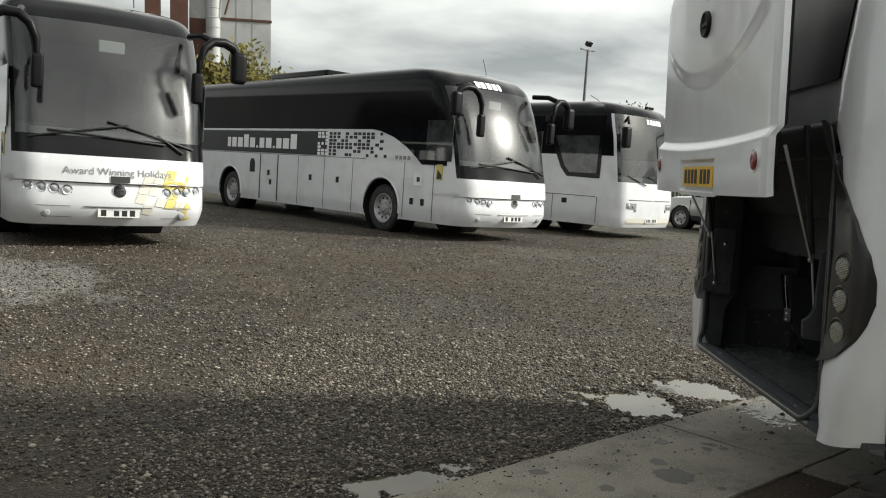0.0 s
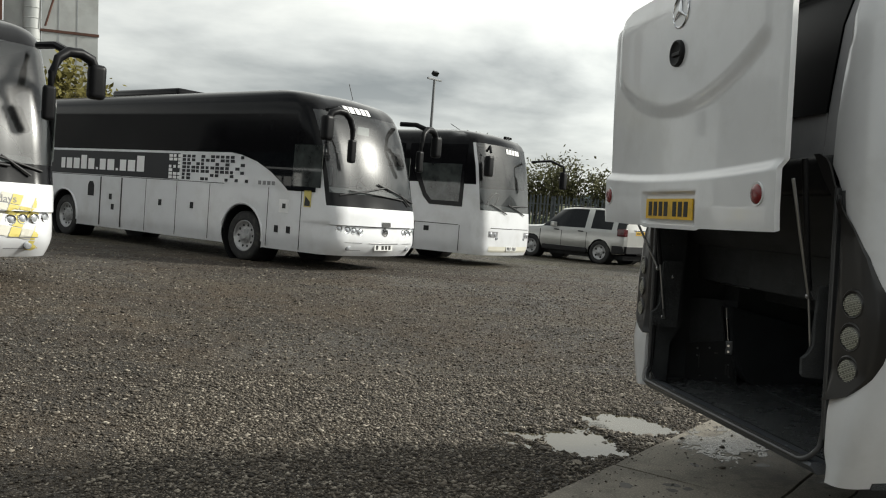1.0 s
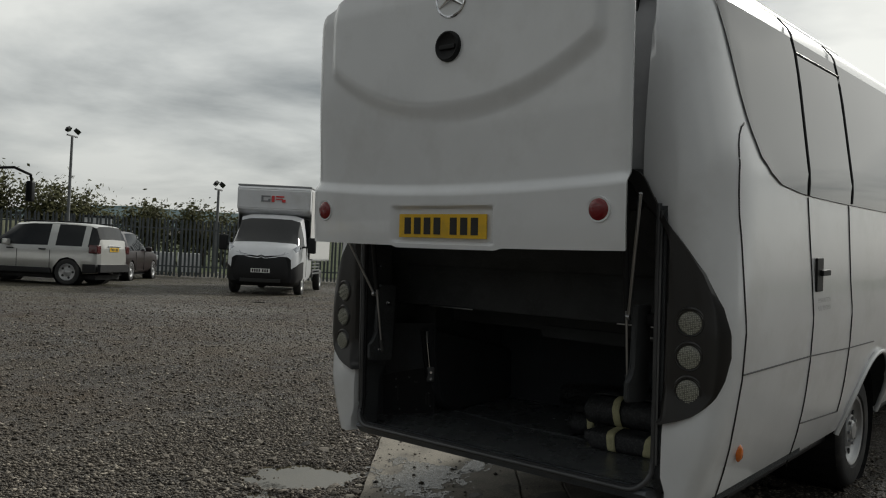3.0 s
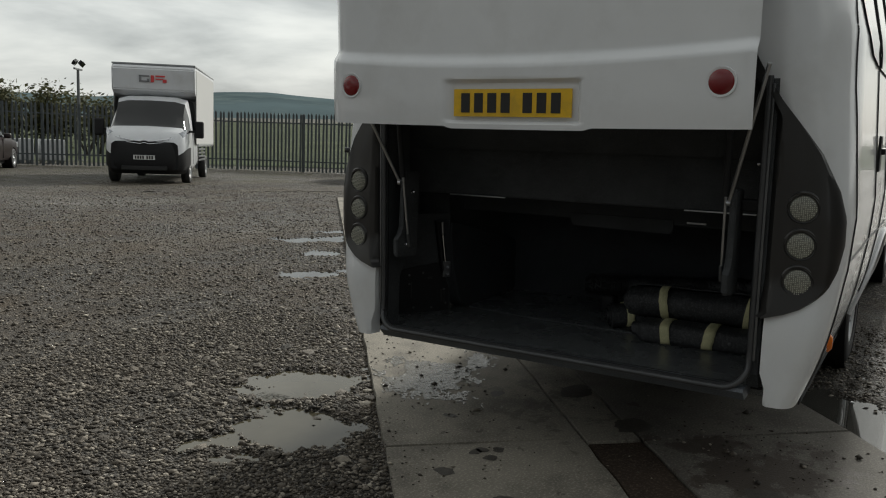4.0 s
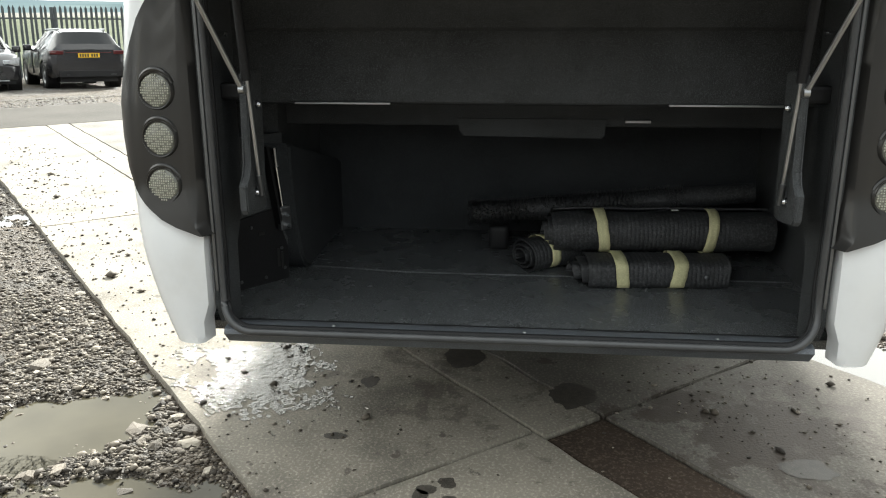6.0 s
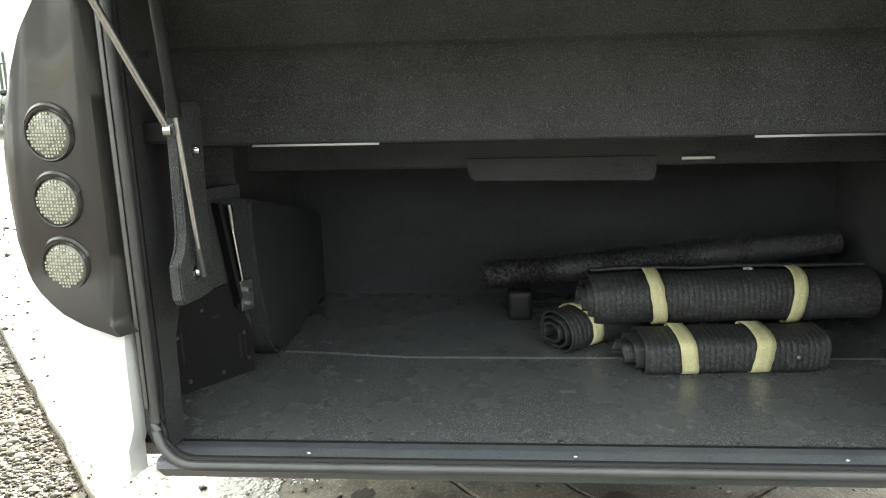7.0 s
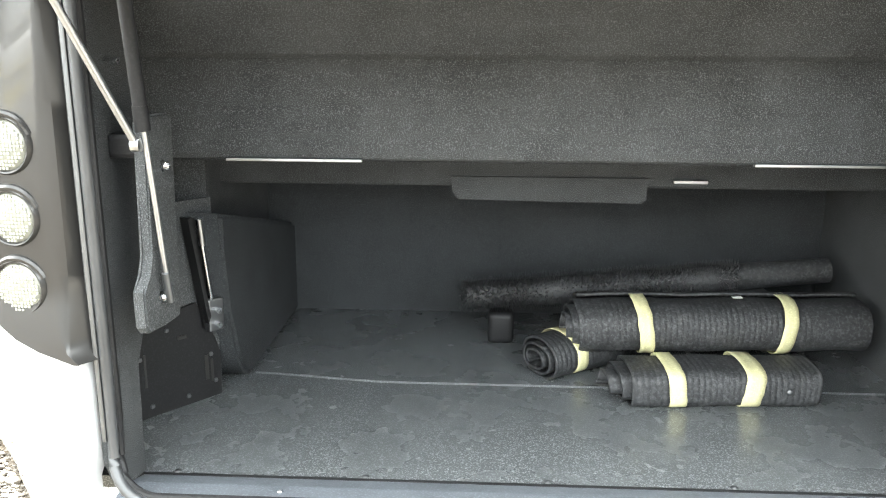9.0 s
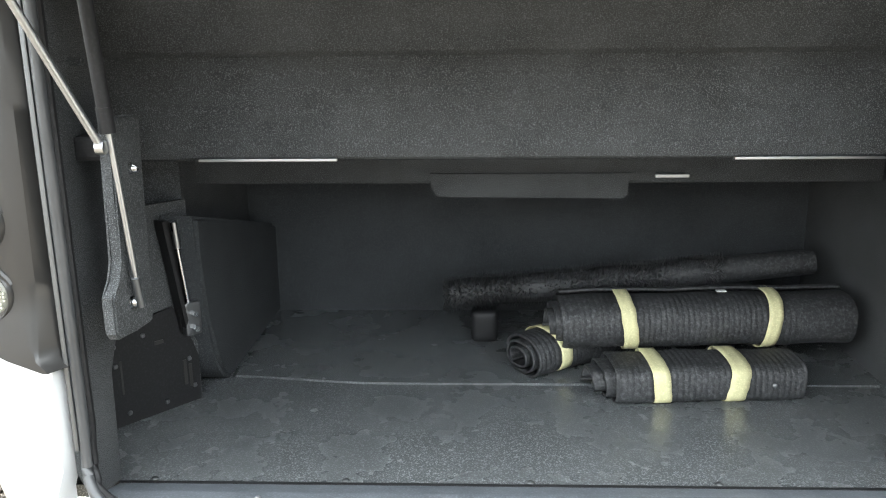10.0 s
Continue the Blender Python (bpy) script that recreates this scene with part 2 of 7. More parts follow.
def merge(bm, other, m=None):
    me = bpy.data.meshes.new("tmp")
    if m is not None:
        bmesh.ops.transform(other, matrix=m, verts=other.verts)
    other.to_mesh(me)
    other.free()
    bm.from_mesh(me)
    bpy.data.meshes.remove(me)
    return bm


def cyl(p, q, r, seg=16, r2=None, bm=None, caps=True):
    p, q = Vector(p), Vector(q)
    b = bmesh.new()
    d = q - p
    bmesh.ops.create_cone(b, cap_ends=caps, segments=seg, radius1=r, radius2=r if r2 is None else r2, depth=d.length)
    m = Matrix.Translation((p + q) / 2) @ d.to_track_quat("Z", "Y").to_matrix().to_4x4()
    bmesh.ops.transform(b, matrix=m, verts=b.verts)
    return b if bm is None else merge(bm, b)


def tube(points, r, seg=8, closed=False, bm=None):
    """A round bar along a chain of points."""
    pts = [Vector(p) for p in points]
    b = bmesh.new()
    rings = []
    up = Vector((0.13, 0.21, 0.97))
    for i, p in enumerate(pts):
        a = pts[i - 1] if (i or closed) else p
        c = pts[(i + 1) % len(pts)] if (i + 1 < len(pts) or closed) else p
        d = (c - a).normalized()
        s = d.cross(up)
        if s.length < 0.05:
            s = d.cross(Vector((1, 0, 0)))
        s.normalize()
        t = s.cross(d)
        rr = r[i] if isinstance(r, (list, tuple)) else r
        rings.append([b.verts.new(p + rr * (math.cos(k * math.tau / seg) * s + math.sin(k * math.tau / seg) * t)) for k in range(seg)])
    n = len(rings)
    for i in range(n if closed else n - 1):
        for k in range(seg):
            b.faces.new((rings[i][k], rings[i][(k + 1) % seg], rings[(i + 1) % n][(k + 1) % seg], rings[(i + 1) % n][k]))
    if not closed:
        b.faces.new(rings[0]); b.faces.new(rings[-1][::-1])
    return b if bm is None else merge(bm, b)


def lathe(profile, seg=32, axis="y", bm=None, cap=True):
    """Turn (radius, height) pairs about an axis."""
    b = bmesh.new()
    rings = []
    for r, h in profile:
        ring = []
        for k in range(seg):
            a = k * math.tau / seg
            c, s = r * math.cos(a), r * math.sin(a)
            ring.append(b.verts.new({"y": (c, h, s), "x": (h, c, s), "z": (c, s, h)}[axis]))
        rings.append(ring)
    for i in range(len(rings) - 1):
        for k in range(seg):
            b.faces.new((rings[i][k], rings[i][(k + 1) % seg], rings[i + 1][(k + 1) % seg], rings[i + 1][k]))
    if cap and profile[0][0] > 1e-4:
        b.faces.new(rings[0])
    if profile[-1][0] > 1e-4:
        b.faces.new(rings[-1][::-1])
    bmesh.ops.remove_doubles(b, verts=b.verts, dist=1e-5)
    return b if bm is None else merge(bm, b)


def prism(outline, y0, y1, bm=None):
    """A slab with the given (x, z) outline between y0 and y1."""
    b = bmesh.new()
    lo = [b.verts.new((x, y0, z)) for x, z in outline]
    hi = [b.verts.new((x, y1, z)) for x, z in outline]
    b.faces.new(lo); b.faces.new(hi[::-1])
    n = len(lo)
    for i in range(n):
        b.faces.new((lo[i], hi[i], hi[(i + 1) % n], lo[(i + 1) % n]))
    return b if bm is None else merge(bm, b)


def text_bm(words, size):
    """Letters of the built-in font as flat faces in the x, y plane, centred."""
    cu = bpy.data.curves.new("t", "FONT")
    cu.body, cu.size, cu.align_x, cu.align_y = words, size, "CENTER", "CENTER"
    ob = bpy.data.objects.new("t", cu)
    scene.collection.objects.link(ob)
    me = bpy.data.meshes.new_from_object(ob.evaluated_get(bpy.context.evaluated_depsgraph_get()))
    b = bmesh.new()
    b.from_mesh(me)
    bpy.data.objects.remove(ob); bpy.data.curves.remove(cu); bpy.data.meshes.remove(me)
    return b


def rect(x0, x1, z0, z1):
    return [(x0, z0), (x1, z0), (x1, z1), (x0, z1)]


def lerp(a, b, t):
    return a + (b - a) * t


def curve(pairs, x):
    """Smooth reading between (x, y) pairs."""
    if x <= pairs[0][0]:
        return pairs[0][1]
    for (x0, y0), (x1, y1) in zip(pairs, pairs[1:]):
        if x <= x1:
            t = (x - x0) / (x1 - x0)
            return lerp(y0, y1, t)
    return pairs[-1][1]


def smooth01(t):
    t = max(0.0, min(1.0, t))
    return t * t * (3 - 2 * t)


# ---- the yard ----
BUS = (1.829, 5.253)            # middle of the minibus's tail on the ground; it points along +x
SLAB_O, SLAB_A = (1.53, 5.935), math.atan2(7.47, 8.93)
SA, SN = Vector((math.cos(SLAB_A), math.sin(SLAB_A))), Vector((math.sin(SLAB_A), -math.cos(SLAB_A)))
# puddles: centre, half sizes, turn in degrees
PUDDLES = [((2.06, 6.90), 0.31, 0.23, 80), ((6.60, 10.74), 0.38, 0.19, -44), ((5.75, 9.90), 0.25, 0.17, -46), ((4.72, 9.13), 0.36, 0.21, -50),
           ((7.20, 11.0), 0.25, 0.10, -44), ((-0.1, 4.82), 0.24, 0.13, 30), ((3.02, 3.93), 0.75, 0.28, 40), ((7.4, 15.0), 0.40, 0.14, -20),
           ((1.46, 6.50), 0.31, 0.26, 130), ((10.7, 18.5), 0.5, 0.14, -20)]


def along(x, y):
    d = Vector((x - SLAB_O[0], y - SLAB_O[1]))
    return d.dot(SA), d.dot(SN)


def puddle_k(k, x, y):
    """How deep inside one puddle a place lies: 1 in the middle, 0 at the rim, negative outside."""
    (cx, cy), a, b, turn = PUDDLES[k]
    if abs(x - cx) > 1.8 or abs(y - cy) > 1.8:
        return -9.0
    c, s = math.cos(radians(turn)), math.sin(radians(turn))
    u, v = ((x - cx) * c + (y - cy) * s) / a, (-(x - cx) * s + (y - cy) * c) / b
    return 1 - math.hypot(u, v) * (1 + 0.6 * noise.noise((x * 2.6, y * 2.6, 3.1)) + 0.55 * noise.noise((x * 7, y * 7, 8.4)) + 0.3 * noise.noise((x * 19, y * 19, 1.7)))


def puddle_at(x, y):
    return max(puddle_k(k, x, y) for k in range(len(PUDDLES)))


def yard_plane(x):
    return -0.04 * (x - 8.2)


def on_yard(x, y, heading):
    """A pose that stands on the sloping part of the yard."""
    return pose(x, y, yard_plane(x)) @ pose(0, 0, 0, 0, math.degrees(math.atan(0.04)), 0) @ pose(0, 0, 0, 0, 0, heading)


def ground_z(x, y):
    """The yard: level round the slab, falling gently from the coaches' end to the cars' end."""
    d = math.hypot(x - 2, y - 4.5)
    s = smooth01((d - 4) / 5.5) if x < 8.2 else smooth01((d - 9) / 7)
    a, nrm = along(x, y)
    off = math.hypot(max(0.0, -0.3 - nrm, nrm - 2.7), max(0.0, -8 - a, a - 12.8))
    z = yard_plane(max(-12, min(30, x))) * s * smooth01(off / 4)
    if d < 14:
        z += 0.02 * noise.noise((x * 0.45, y * 0.45, 0)) * smooth01((d - 2) / 4) * smooth01((14 - d) / 4)
    return z


def ground_full(x, y):
    z = ground_z(x, y)
    p = puddle_at(x, y)
    if p > -0.5:
        z += -0.034 * smooth01((p + 0.35) / 0.75) + 0.008 * noise.noise((x * 9, y * 9, 5.5)) * smooth01((p + 0.5) / 0.5)
    a, nrm = along(x, y)
    if -0.3 < nrm < 2.7 and -8 < a < 12.5:
        z -= 0.012 * smooth01((nrm + 0.3) / 0.3)
    return z


def ground_material():
    m = bpy.data.materials.new("wet_gravel")
    m.use_nodes = True
    n, l = m.node_tree.nodes, m.node_tree.links
    b = n["Principled BSDF"]
    pos = n.new("ShaderNodeNewGeometry").outputs["Position"]

    def tex(kind, scale, **kw):
        t = n.new(kind)
        t.inputs["Scale"].default_value = scale
        for k, v in kw.items():
            t.inputs[k].default_value = v
        l.new(pos, t.inputs["Vector"])
        return t

    def rng(src, a0, a1, b0, b1):
        r = n.new("ShaderNodeMapRange")
        for k, v in zip((1, 2, 3, 4), (a0, a1, b0, b1)):
            r.inputs[k].default_value = v
        l.new(src, r.inputs[0])
        return r.outputs[0]

    def mixc(f, a, c, mode="MIX"):
        x = n.new("ShaderNodeMix"); x.data_type = "RGBA"; x.blend_type = mode
        if isinstance(f, float):
            x.inputs["Factor"].default_value = f
        else:
            l.new(f, x.inputs["Factor"])
        for k, v in (("A", a), ("B", c)):
            if isinstance(v, tuple):
                x.inputs[k].default_value = (*v, 1)
            else:
                l.new(v, x.inputs[k])
        return x.outputs["Result"]

    cell = tex("ShaderNodeTexVoronoi", 54.0)
    cell2 = tex("ShaderNodeTexVoronoi", 120.0)
    group = tex("ShaderNodeTexVoronoi", 15.0)
    edge = tex("ShaderNodeTexVoronoi", 54.0); edge.feature = "DISTANCE_TO_EDGE"
    hs = n.new("ShaderNodeSeparateColor"); l.new(cell.outputs["Color"], hs.inputs[0])
    hg = n.new("ShaderNodeSeparateColor"); l.new(group.outputs["Color"], hg.inputs[0])
    stones = n.new("ShaderNodeValToRGB")
    e = stones.color_ramp.elements
    e[0].position, e[0].color = 0.0, (0.020, 0.014, 0.009, 1)
    e[1].position, e[1].color = 1.0, (0.52, 0.47, 0.395, 1)
    for p, k in ((0.35, (0.036, 0.028, 0.020, 1)), (0.62, (0.080, 0.064, 0.047, 1)), (0.84, (0.152, 0.128, 0.099, 1)), (0.93, (0.28, 0.25, 0.208, 1))):
        q = stones.color_ramp.elements.new(p); q.color = k
    l.new(hs.outputs[0], stones.inputs[0])
    soil = tex("ShaderNodeTexNoise", 0.55, Detail=6.0, Roughness=0.6)
    soil2 = tex("ShaderNodeTexNoise", 0.19, Detail=5.0, Roughness=0.55)
    clump = tex("ShaderNodeTexNoise", 11.0, Detail=4.0, Roughness=0.7)
    soil3 = tex("ShaderNodeTexNoise", 2.6, Detail=6.0, Roughness=0.68)
    c = mixc(rng(edge.outputs["Distance"], 0.0, 0.10, 0.85, 0.0), stones.outputs[0], (0.022, 0.018, 0.014))
    # groups of stones that lie drier or wetter
    c = mixc(rng(hg.outputs[1], 0.3, 1.0, 0.0, 0.7), c, (0.026, 0.021, 0.016))
    lone = tex("ShaderNodeTexVoronoi", 38.0)
    hl_ = n.new("ShaderNodeSeparateColor"); l.new(lone.outputs["Color"], hl_.inputs[0])
    lo_ = n.new("ShaderNodeMath"); lo_.operation = "MULTIPLY"
    l.new(rng(hl_.outputs[0], 0.86, 0.90, 0.0, 0.8), lo_.inputs[0]); l.new(rng(lone.outputs["Distance"], 0.34, 0.42, 1.0, 0.0), lo_.inputs[1])
    c = mixc(lo_.outputs[0], c, mixc(hl_.outputs[1], (0.10, 0.088, 0.072), (0.48, 0.45, 0.40)))
    # earth showing between the stones, in patches and ruts
    c = mixc(rng(soil.outputs["Fac"], 0.43, 0.64, 0.0, 0.70), c, (0.100, 0.068, 0.038))
    c = mixc(rng(soil3.outputs["Fac"], 0.50, 0.70, 0.0, 0.70), c, (0.038, 0.030, 0.022))
    c = mixc(rng(clump.outputs["Fac"], 0.50, 0.66, 0.0, 0.70), c, (0.022, 0.018, 0.014))
    # ruts worn by turning wheels: long dark brown streaks across the yard
    mp = n.new("ShaderNodeMapping"); mp.inputs["Rotation"].default_value = (0, 0, radians(24)); mp.inputs["Scale"].default_value = (0.10, 0.85, 1.0)
    l.new(pos, mp.inputs["Vector"])
    rut = n.new("ShaderNodeTexNoise")
    for k, v in (("Scale", 1.0), ("Detail", 5.0), ("Roughness", 0.6), ("Distortion", 0.5)):
        rut.inputs[k].default_value = v
    l.new(mp.outputs[0], rut.inputs["Vector"])
    c = mixc(rng(rut.outputs["Fac"], 0.54, 0.66, 0.0, 0.62), c, (0.040, 0.027, 0.017))
    c = mixc(rng(rut.outputs["Fac"], 0.30, 0.44, 0.40, 0.0), c, (0.120, 0.094, 0.062))
    # paler fresh gravel: wide drifts and one heap by the coach
    pale = mixc(rng(hs.outputs[1], 0.0, 1.0, 0.0, 1.0), (0.09, 0.082, 0.072), (0.36, 0.35, 0.33))
    c = mixc(rng(soil2.outputs["Fac"], 0.52, 0.70, 0.0, 0.45), c, pale)
    dd = n.new("ShaderNodeVectorMath"); dd.operation = "DISTANCE"; dd.inputs[1].default_value = (-4.7, 8.9, 0.4)
    l.new(pos, dd.inputs[0])
    hp = n.new("ShaderNodeMath"); hp.operation = "SUBTRACT"
    l.new(soil3.outputs["Fac"], hp.inputs[0]); l.new(rng(dd.outputs["Value"], 0.3, 1.7, 0.0, 0.55), hp.inputs[1])
    c = mixc(rng(hp.outputs[0], 0.12, 0.30, 0.0, 0.9), c, pale)
    # moss and weeds far across the yard
    sp = n.new("ShaderNodeSeparateXYZ"); l.new(pos, sp.inputs[0])
    far = rng(sp.outputs["Y"], 17.0, 25.0, 0.0, 1.0)
    mo = n.new("ShaderNodeMath"); mo.operation = "MULTIPLY"
    l.new(far, mo.inputs[0]); l.new(rng(soil.outputs["Fac"], 0.40, 0.62, 0.0, 0.55), mo.inputs[1])
    c = mixc(mo.outputs[0], c, (0.060, 0.066, 0.030))
    c = mixc(0.05, c, (0.012, 0.010, 0.008))
    l.new(c, b.inputs["Base Color"])
    l.new(rng(soil3.outputs["Fac"], 0.35, 0.7, 0.80, 0.48), b.inputs["Roughness"])
    b.inputs["Specular IOR Level"].default_value = 0.35
    ad = n.new("ShaderNodeMath"); ad.operation = "ADD"
    l.new(rng(cell.outputs["Distance"], 0.0, 0.6, 1.0, 0.0), ad.inputs[0]); l.new(rng(cell2.outputs["Distance"], 0.0, 0.6, 0.4, 0.0), ad.inputs[1])
    bp = n.new("ShaderNodeBump"); bp.inputs["Strength"].default_value, bp.inputs["Distance"].default_value = 1.0, 0.026
    l.new(ad.outputs[0], bp.inputs["Height"]); l.new(bp.outputs[0], b.inputs["Normal"])
    return m


GRAVEL = ground_material()


def build_ground():
    def ticks(c, fine, reach, step, grow, far):
        out, d = [0.0], 0.0
        s = fine
        while d < far:
            s = fine if d < reach else s * grow
            d += s
            out.append(d)
        return [c - v for v in out[:0:-1]] + [c + v for v in out]
    xs, ys = ticks(2.2, 0.055, 4.2, 0, 1.12, 2600), ticks(6.2, 0.055, 4.2, 0, 1.12, 2600)
    verts = [(x, y, ground_full(x, y)) for y in ys for x in xs]
    nx = len(xs)
    faces = [(j * nx + i, j * nx + i + 1, (j + 1) * nx + i + 1, (j + 1) * nx + i) for j in range(len(ys) - 1) for i in range(nx - 1)]
    g = raw_part("ground", verts, faces, GRAVEL, smooth=True)
    return tagged(g, "wet grey-brown gravel yard with puddles and stones", "ground", kind="structure")


ground = build_ground()

MUDDY = mat("muddy_water", (0.082, 0.073, 0.050), 0.05, spec=0.25, var=0.3, var_scale=2.5, space="World")
CLEAR_WATER = mat("clear_puddle_water", (0.05, 0.048, 0.042), 0.02, spec=1.0, space="World")


def build_puddle(k, name_label, material, level):
    (cx, cy), a, b, turn = PUDDLES[k]
    n = 60
    R = max(a, b) * 1.6
    idx, verts, faces = {}, [], []
    for j in range(n + 1):
        for i in range(n + 1):
            x, y = cx - R + 2 * R * i / n, cy - R + 2 * R * j / n
            idx[i, j] = len(verts)
            verts.append((x, y, ground_z(x, y) + level))
    for j in range(n):
        for i in range(n):
            x, y = cx - R + 2 * R * (i + .5) / n, cy - R + 2 * R * (j + .5) / n
            if puddle_k(k, x, y) > -0.40 and not -0.01 < along(x, y)[1] < 2.37:
                faces.append((idx[i, j], idx[i + 1, j], idx[i + 1, j + 1], idx[i, j + 1]))
    ob = raw_part("water", verts, faces, material, smooth=True)
    return tagged(ob, name_label, "puddle", kind="structure")


for k in (0, 8):
    build_puddle(k, "muddy brown puddle in a gravel pothole", MUDDY, -0.016)
for k in (1, 2, 3, 4, 6):
    build_puddle(k, "shallow puddle reflecting the pale sky", CLEAR_WATER, -0.015)
build_puddle(5, "small muddy puddle beside the concrete", MUDDY, -0.016)
for k in (7, 9):
    build_puddle(k, "dark wet hollow in the gravel", CLEAR_WATER, -0.020)


# ---- concrete strip ----
def concrete_material(name, base, wet_at, wet, reach=1.6, most=0.25):
    m = mat(name, base, 0.8, var=0.36, var_scale=2.2, grain=0.45, grain_scale=85, bump=0.6, bump_scale=90,
            dirt=(0.06, 0.052, 0.042), dirt_scale=2.2, dirt_amount=0.7, space="World")
    n, l = m.node_tree.nodes, m.node_tree.links
    b = n["Principled BSDF"]
    old = b.inputs["Base Color"].links[0].from_socket
    pos = n.new("ShaderNodeNewGeometry").outputs["Position"]
    t = n.new("ShaderNodeTexNoise"); t.inputs["Scale"].default_value, t.inputs["Detail"].default_value, t.inputs["Roughness"].default_value = 4.2, 11, 0.74
    l.new(pos, t.inputs["Vector"])
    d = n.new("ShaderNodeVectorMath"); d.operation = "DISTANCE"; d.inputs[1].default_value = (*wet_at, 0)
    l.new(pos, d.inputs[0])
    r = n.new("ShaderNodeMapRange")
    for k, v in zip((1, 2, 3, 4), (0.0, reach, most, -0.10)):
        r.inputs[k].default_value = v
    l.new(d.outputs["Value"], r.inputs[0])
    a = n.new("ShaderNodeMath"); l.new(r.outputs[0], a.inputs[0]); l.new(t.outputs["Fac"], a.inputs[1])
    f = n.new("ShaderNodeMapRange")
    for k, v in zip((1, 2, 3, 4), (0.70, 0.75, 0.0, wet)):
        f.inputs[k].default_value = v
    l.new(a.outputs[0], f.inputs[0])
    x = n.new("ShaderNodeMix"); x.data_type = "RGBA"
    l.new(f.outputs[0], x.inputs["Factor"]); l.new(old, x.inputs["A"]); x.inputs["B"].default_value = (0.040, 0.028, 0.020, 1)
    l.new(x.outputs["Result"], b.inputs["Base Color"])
    # small ragged spots of oil and trodden mud
    sp_ = n.new("ShaderNodeTexNoise"); sp_.inputs["Scale"].default_value, sp_.inputs["Detail"].default_value, sp_.inputs["Roughness"].default_value = 7.5, 6, 0.6
    l.new(pos, sp_.inputs["Vector"])
    sr = n.new("ShaderNodeMapRange")
    for k, v in zip((1, 2, 3, 4), (0.655, 0.68, 0.0, 0.75)):
        sr.inputs[k].default_value = v
    l.new(sp_.outputs["Fac"], sr.inputs[0])
    x2 = n.new("ShaderNodeMix"); x2.data_type = "RGBA"
    l.new(sr.outputs[0], x2.inputs["Factor"]); l.new(x.outputs["Result"], x2.inputs["A"]); x2.inputs["B"].default_value = (0.060, 0.050, 0.038, 1)
    l.new(x2.outputs["Result"], b.inputs["Base Color"])
    g = n.new("ShaderNodeMapRange")
    for k, v in zip((3, 4), (0.85, 0.7)):
        g.inputs[k].default_value = v
    l.new(f.outputs[0], g.inputs[0]); l.new(g.outputs[0], b.inputs["Roughness"])
    return m


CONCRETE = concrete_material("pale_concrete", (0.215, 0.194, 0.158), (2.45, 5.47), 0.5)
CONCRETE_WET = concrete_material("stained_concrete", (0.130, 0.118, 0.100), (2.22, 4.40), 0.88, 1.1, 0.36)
TARMAC_PATCH = mat("dark_slab_concrete", (0.060, 0.055, 0.048), 0.95, spec=0.2, var=0.35, var_scale=1.0, grain=0.3, grain_scale=80, bump=0.4, space="World")
DIRT = mat("packed_wet_dirt", (0.040, 0.027, 0.018), 0.85, spec=0.25, var=0.4, var_scale=4, grain=0.8, grain_scale=90, bump=0.8, bump_scale=60, space="World")


def slab_point(a, nrm, z):
    p = Vector(SLAB_O) + SA * a + SN * nrm
    return (p.x, p.y, z)


slab = tagged(new("pavement"), "cracked pale concrete strip laid across the gravel", "pavement", kind="structure")


def slab_piece(a0, a1, n0, n1, material, label="", top=0.012, ragged=0.012):
    """One cast slab with slightly uneven rounded arrises."""
    b = bmesh.new()
    na, nn = max(2, int((a1 - a0) / 0.12)), max(2, int((n1 - n0) / 0.12))
    ring = [(lerp(a0, a1, i / na), n0) for i in range(na)] + [(a1, lerp(n0, n1, i / nn)) for i in range(nn)] \
        + [(lerp(a1, a0, i / na), n1) for i in range(na)] + [(a0, lerp(n1, n0, i / nn)) for i in range(nn)]
    ca, cn = (a0 + a1) / 2, (n0 + n1) / 2
    up, mid, low = [], [], []
    for a, q in ring:
        w = ragged * noise.noise((a * 5, q * 5, 2))
        a_, q_ = a + w * (1 if a > ca else -1) * 0.5, q + w
        up.append(b.verts.new(slab_point(a_ - 0.003 * (1 if a > ca else -1), q_ - 0.003 * (1 if q > cn else -1), top)))
        mid.append(b.verts.new(slab_point(a_, q_, top - 0.009)))
        low.append(b.verts.new(slab_point(a_, q_, top - 0.12)))
    k = len(up)
    b.faces.new(up)
    for lo, hi in ((mid, up), (low, mid)):
        for i in range(k):
            b.faces.new((lo[i], lo[(i + 1) % k], hi[(i + 1) % k], hi[i]))
    return part("slab", b, material, slab, label)


CUTS = [-7.6, -4.1, -0.04, 4.12, 9.86]
for a0, a1 in zip(CUTS, CUTS[1:]):
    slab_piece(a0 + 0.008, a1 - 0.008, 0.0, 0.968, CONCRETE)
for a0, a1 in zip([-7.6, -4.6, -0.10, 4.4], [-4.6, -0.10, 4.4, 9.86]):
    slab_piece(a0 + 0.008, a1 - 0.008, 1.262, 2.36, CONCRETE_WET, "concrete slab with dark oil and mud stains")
slab_piece(-0.09, 9.86, 0.980, 1.250, CONCRETE)
slab_piece(-7.6, -0.104, 0.978, 1.252, DIRT, "mud-filled joint", top=0.004)
slab_piece(9.88, 12.3, 0.30, 2.36, TARMAC_PATCH, "dark grey slab at the far end")
slab_piece(9.88, 12.4, 0.0, 0.29, CONCRETE)


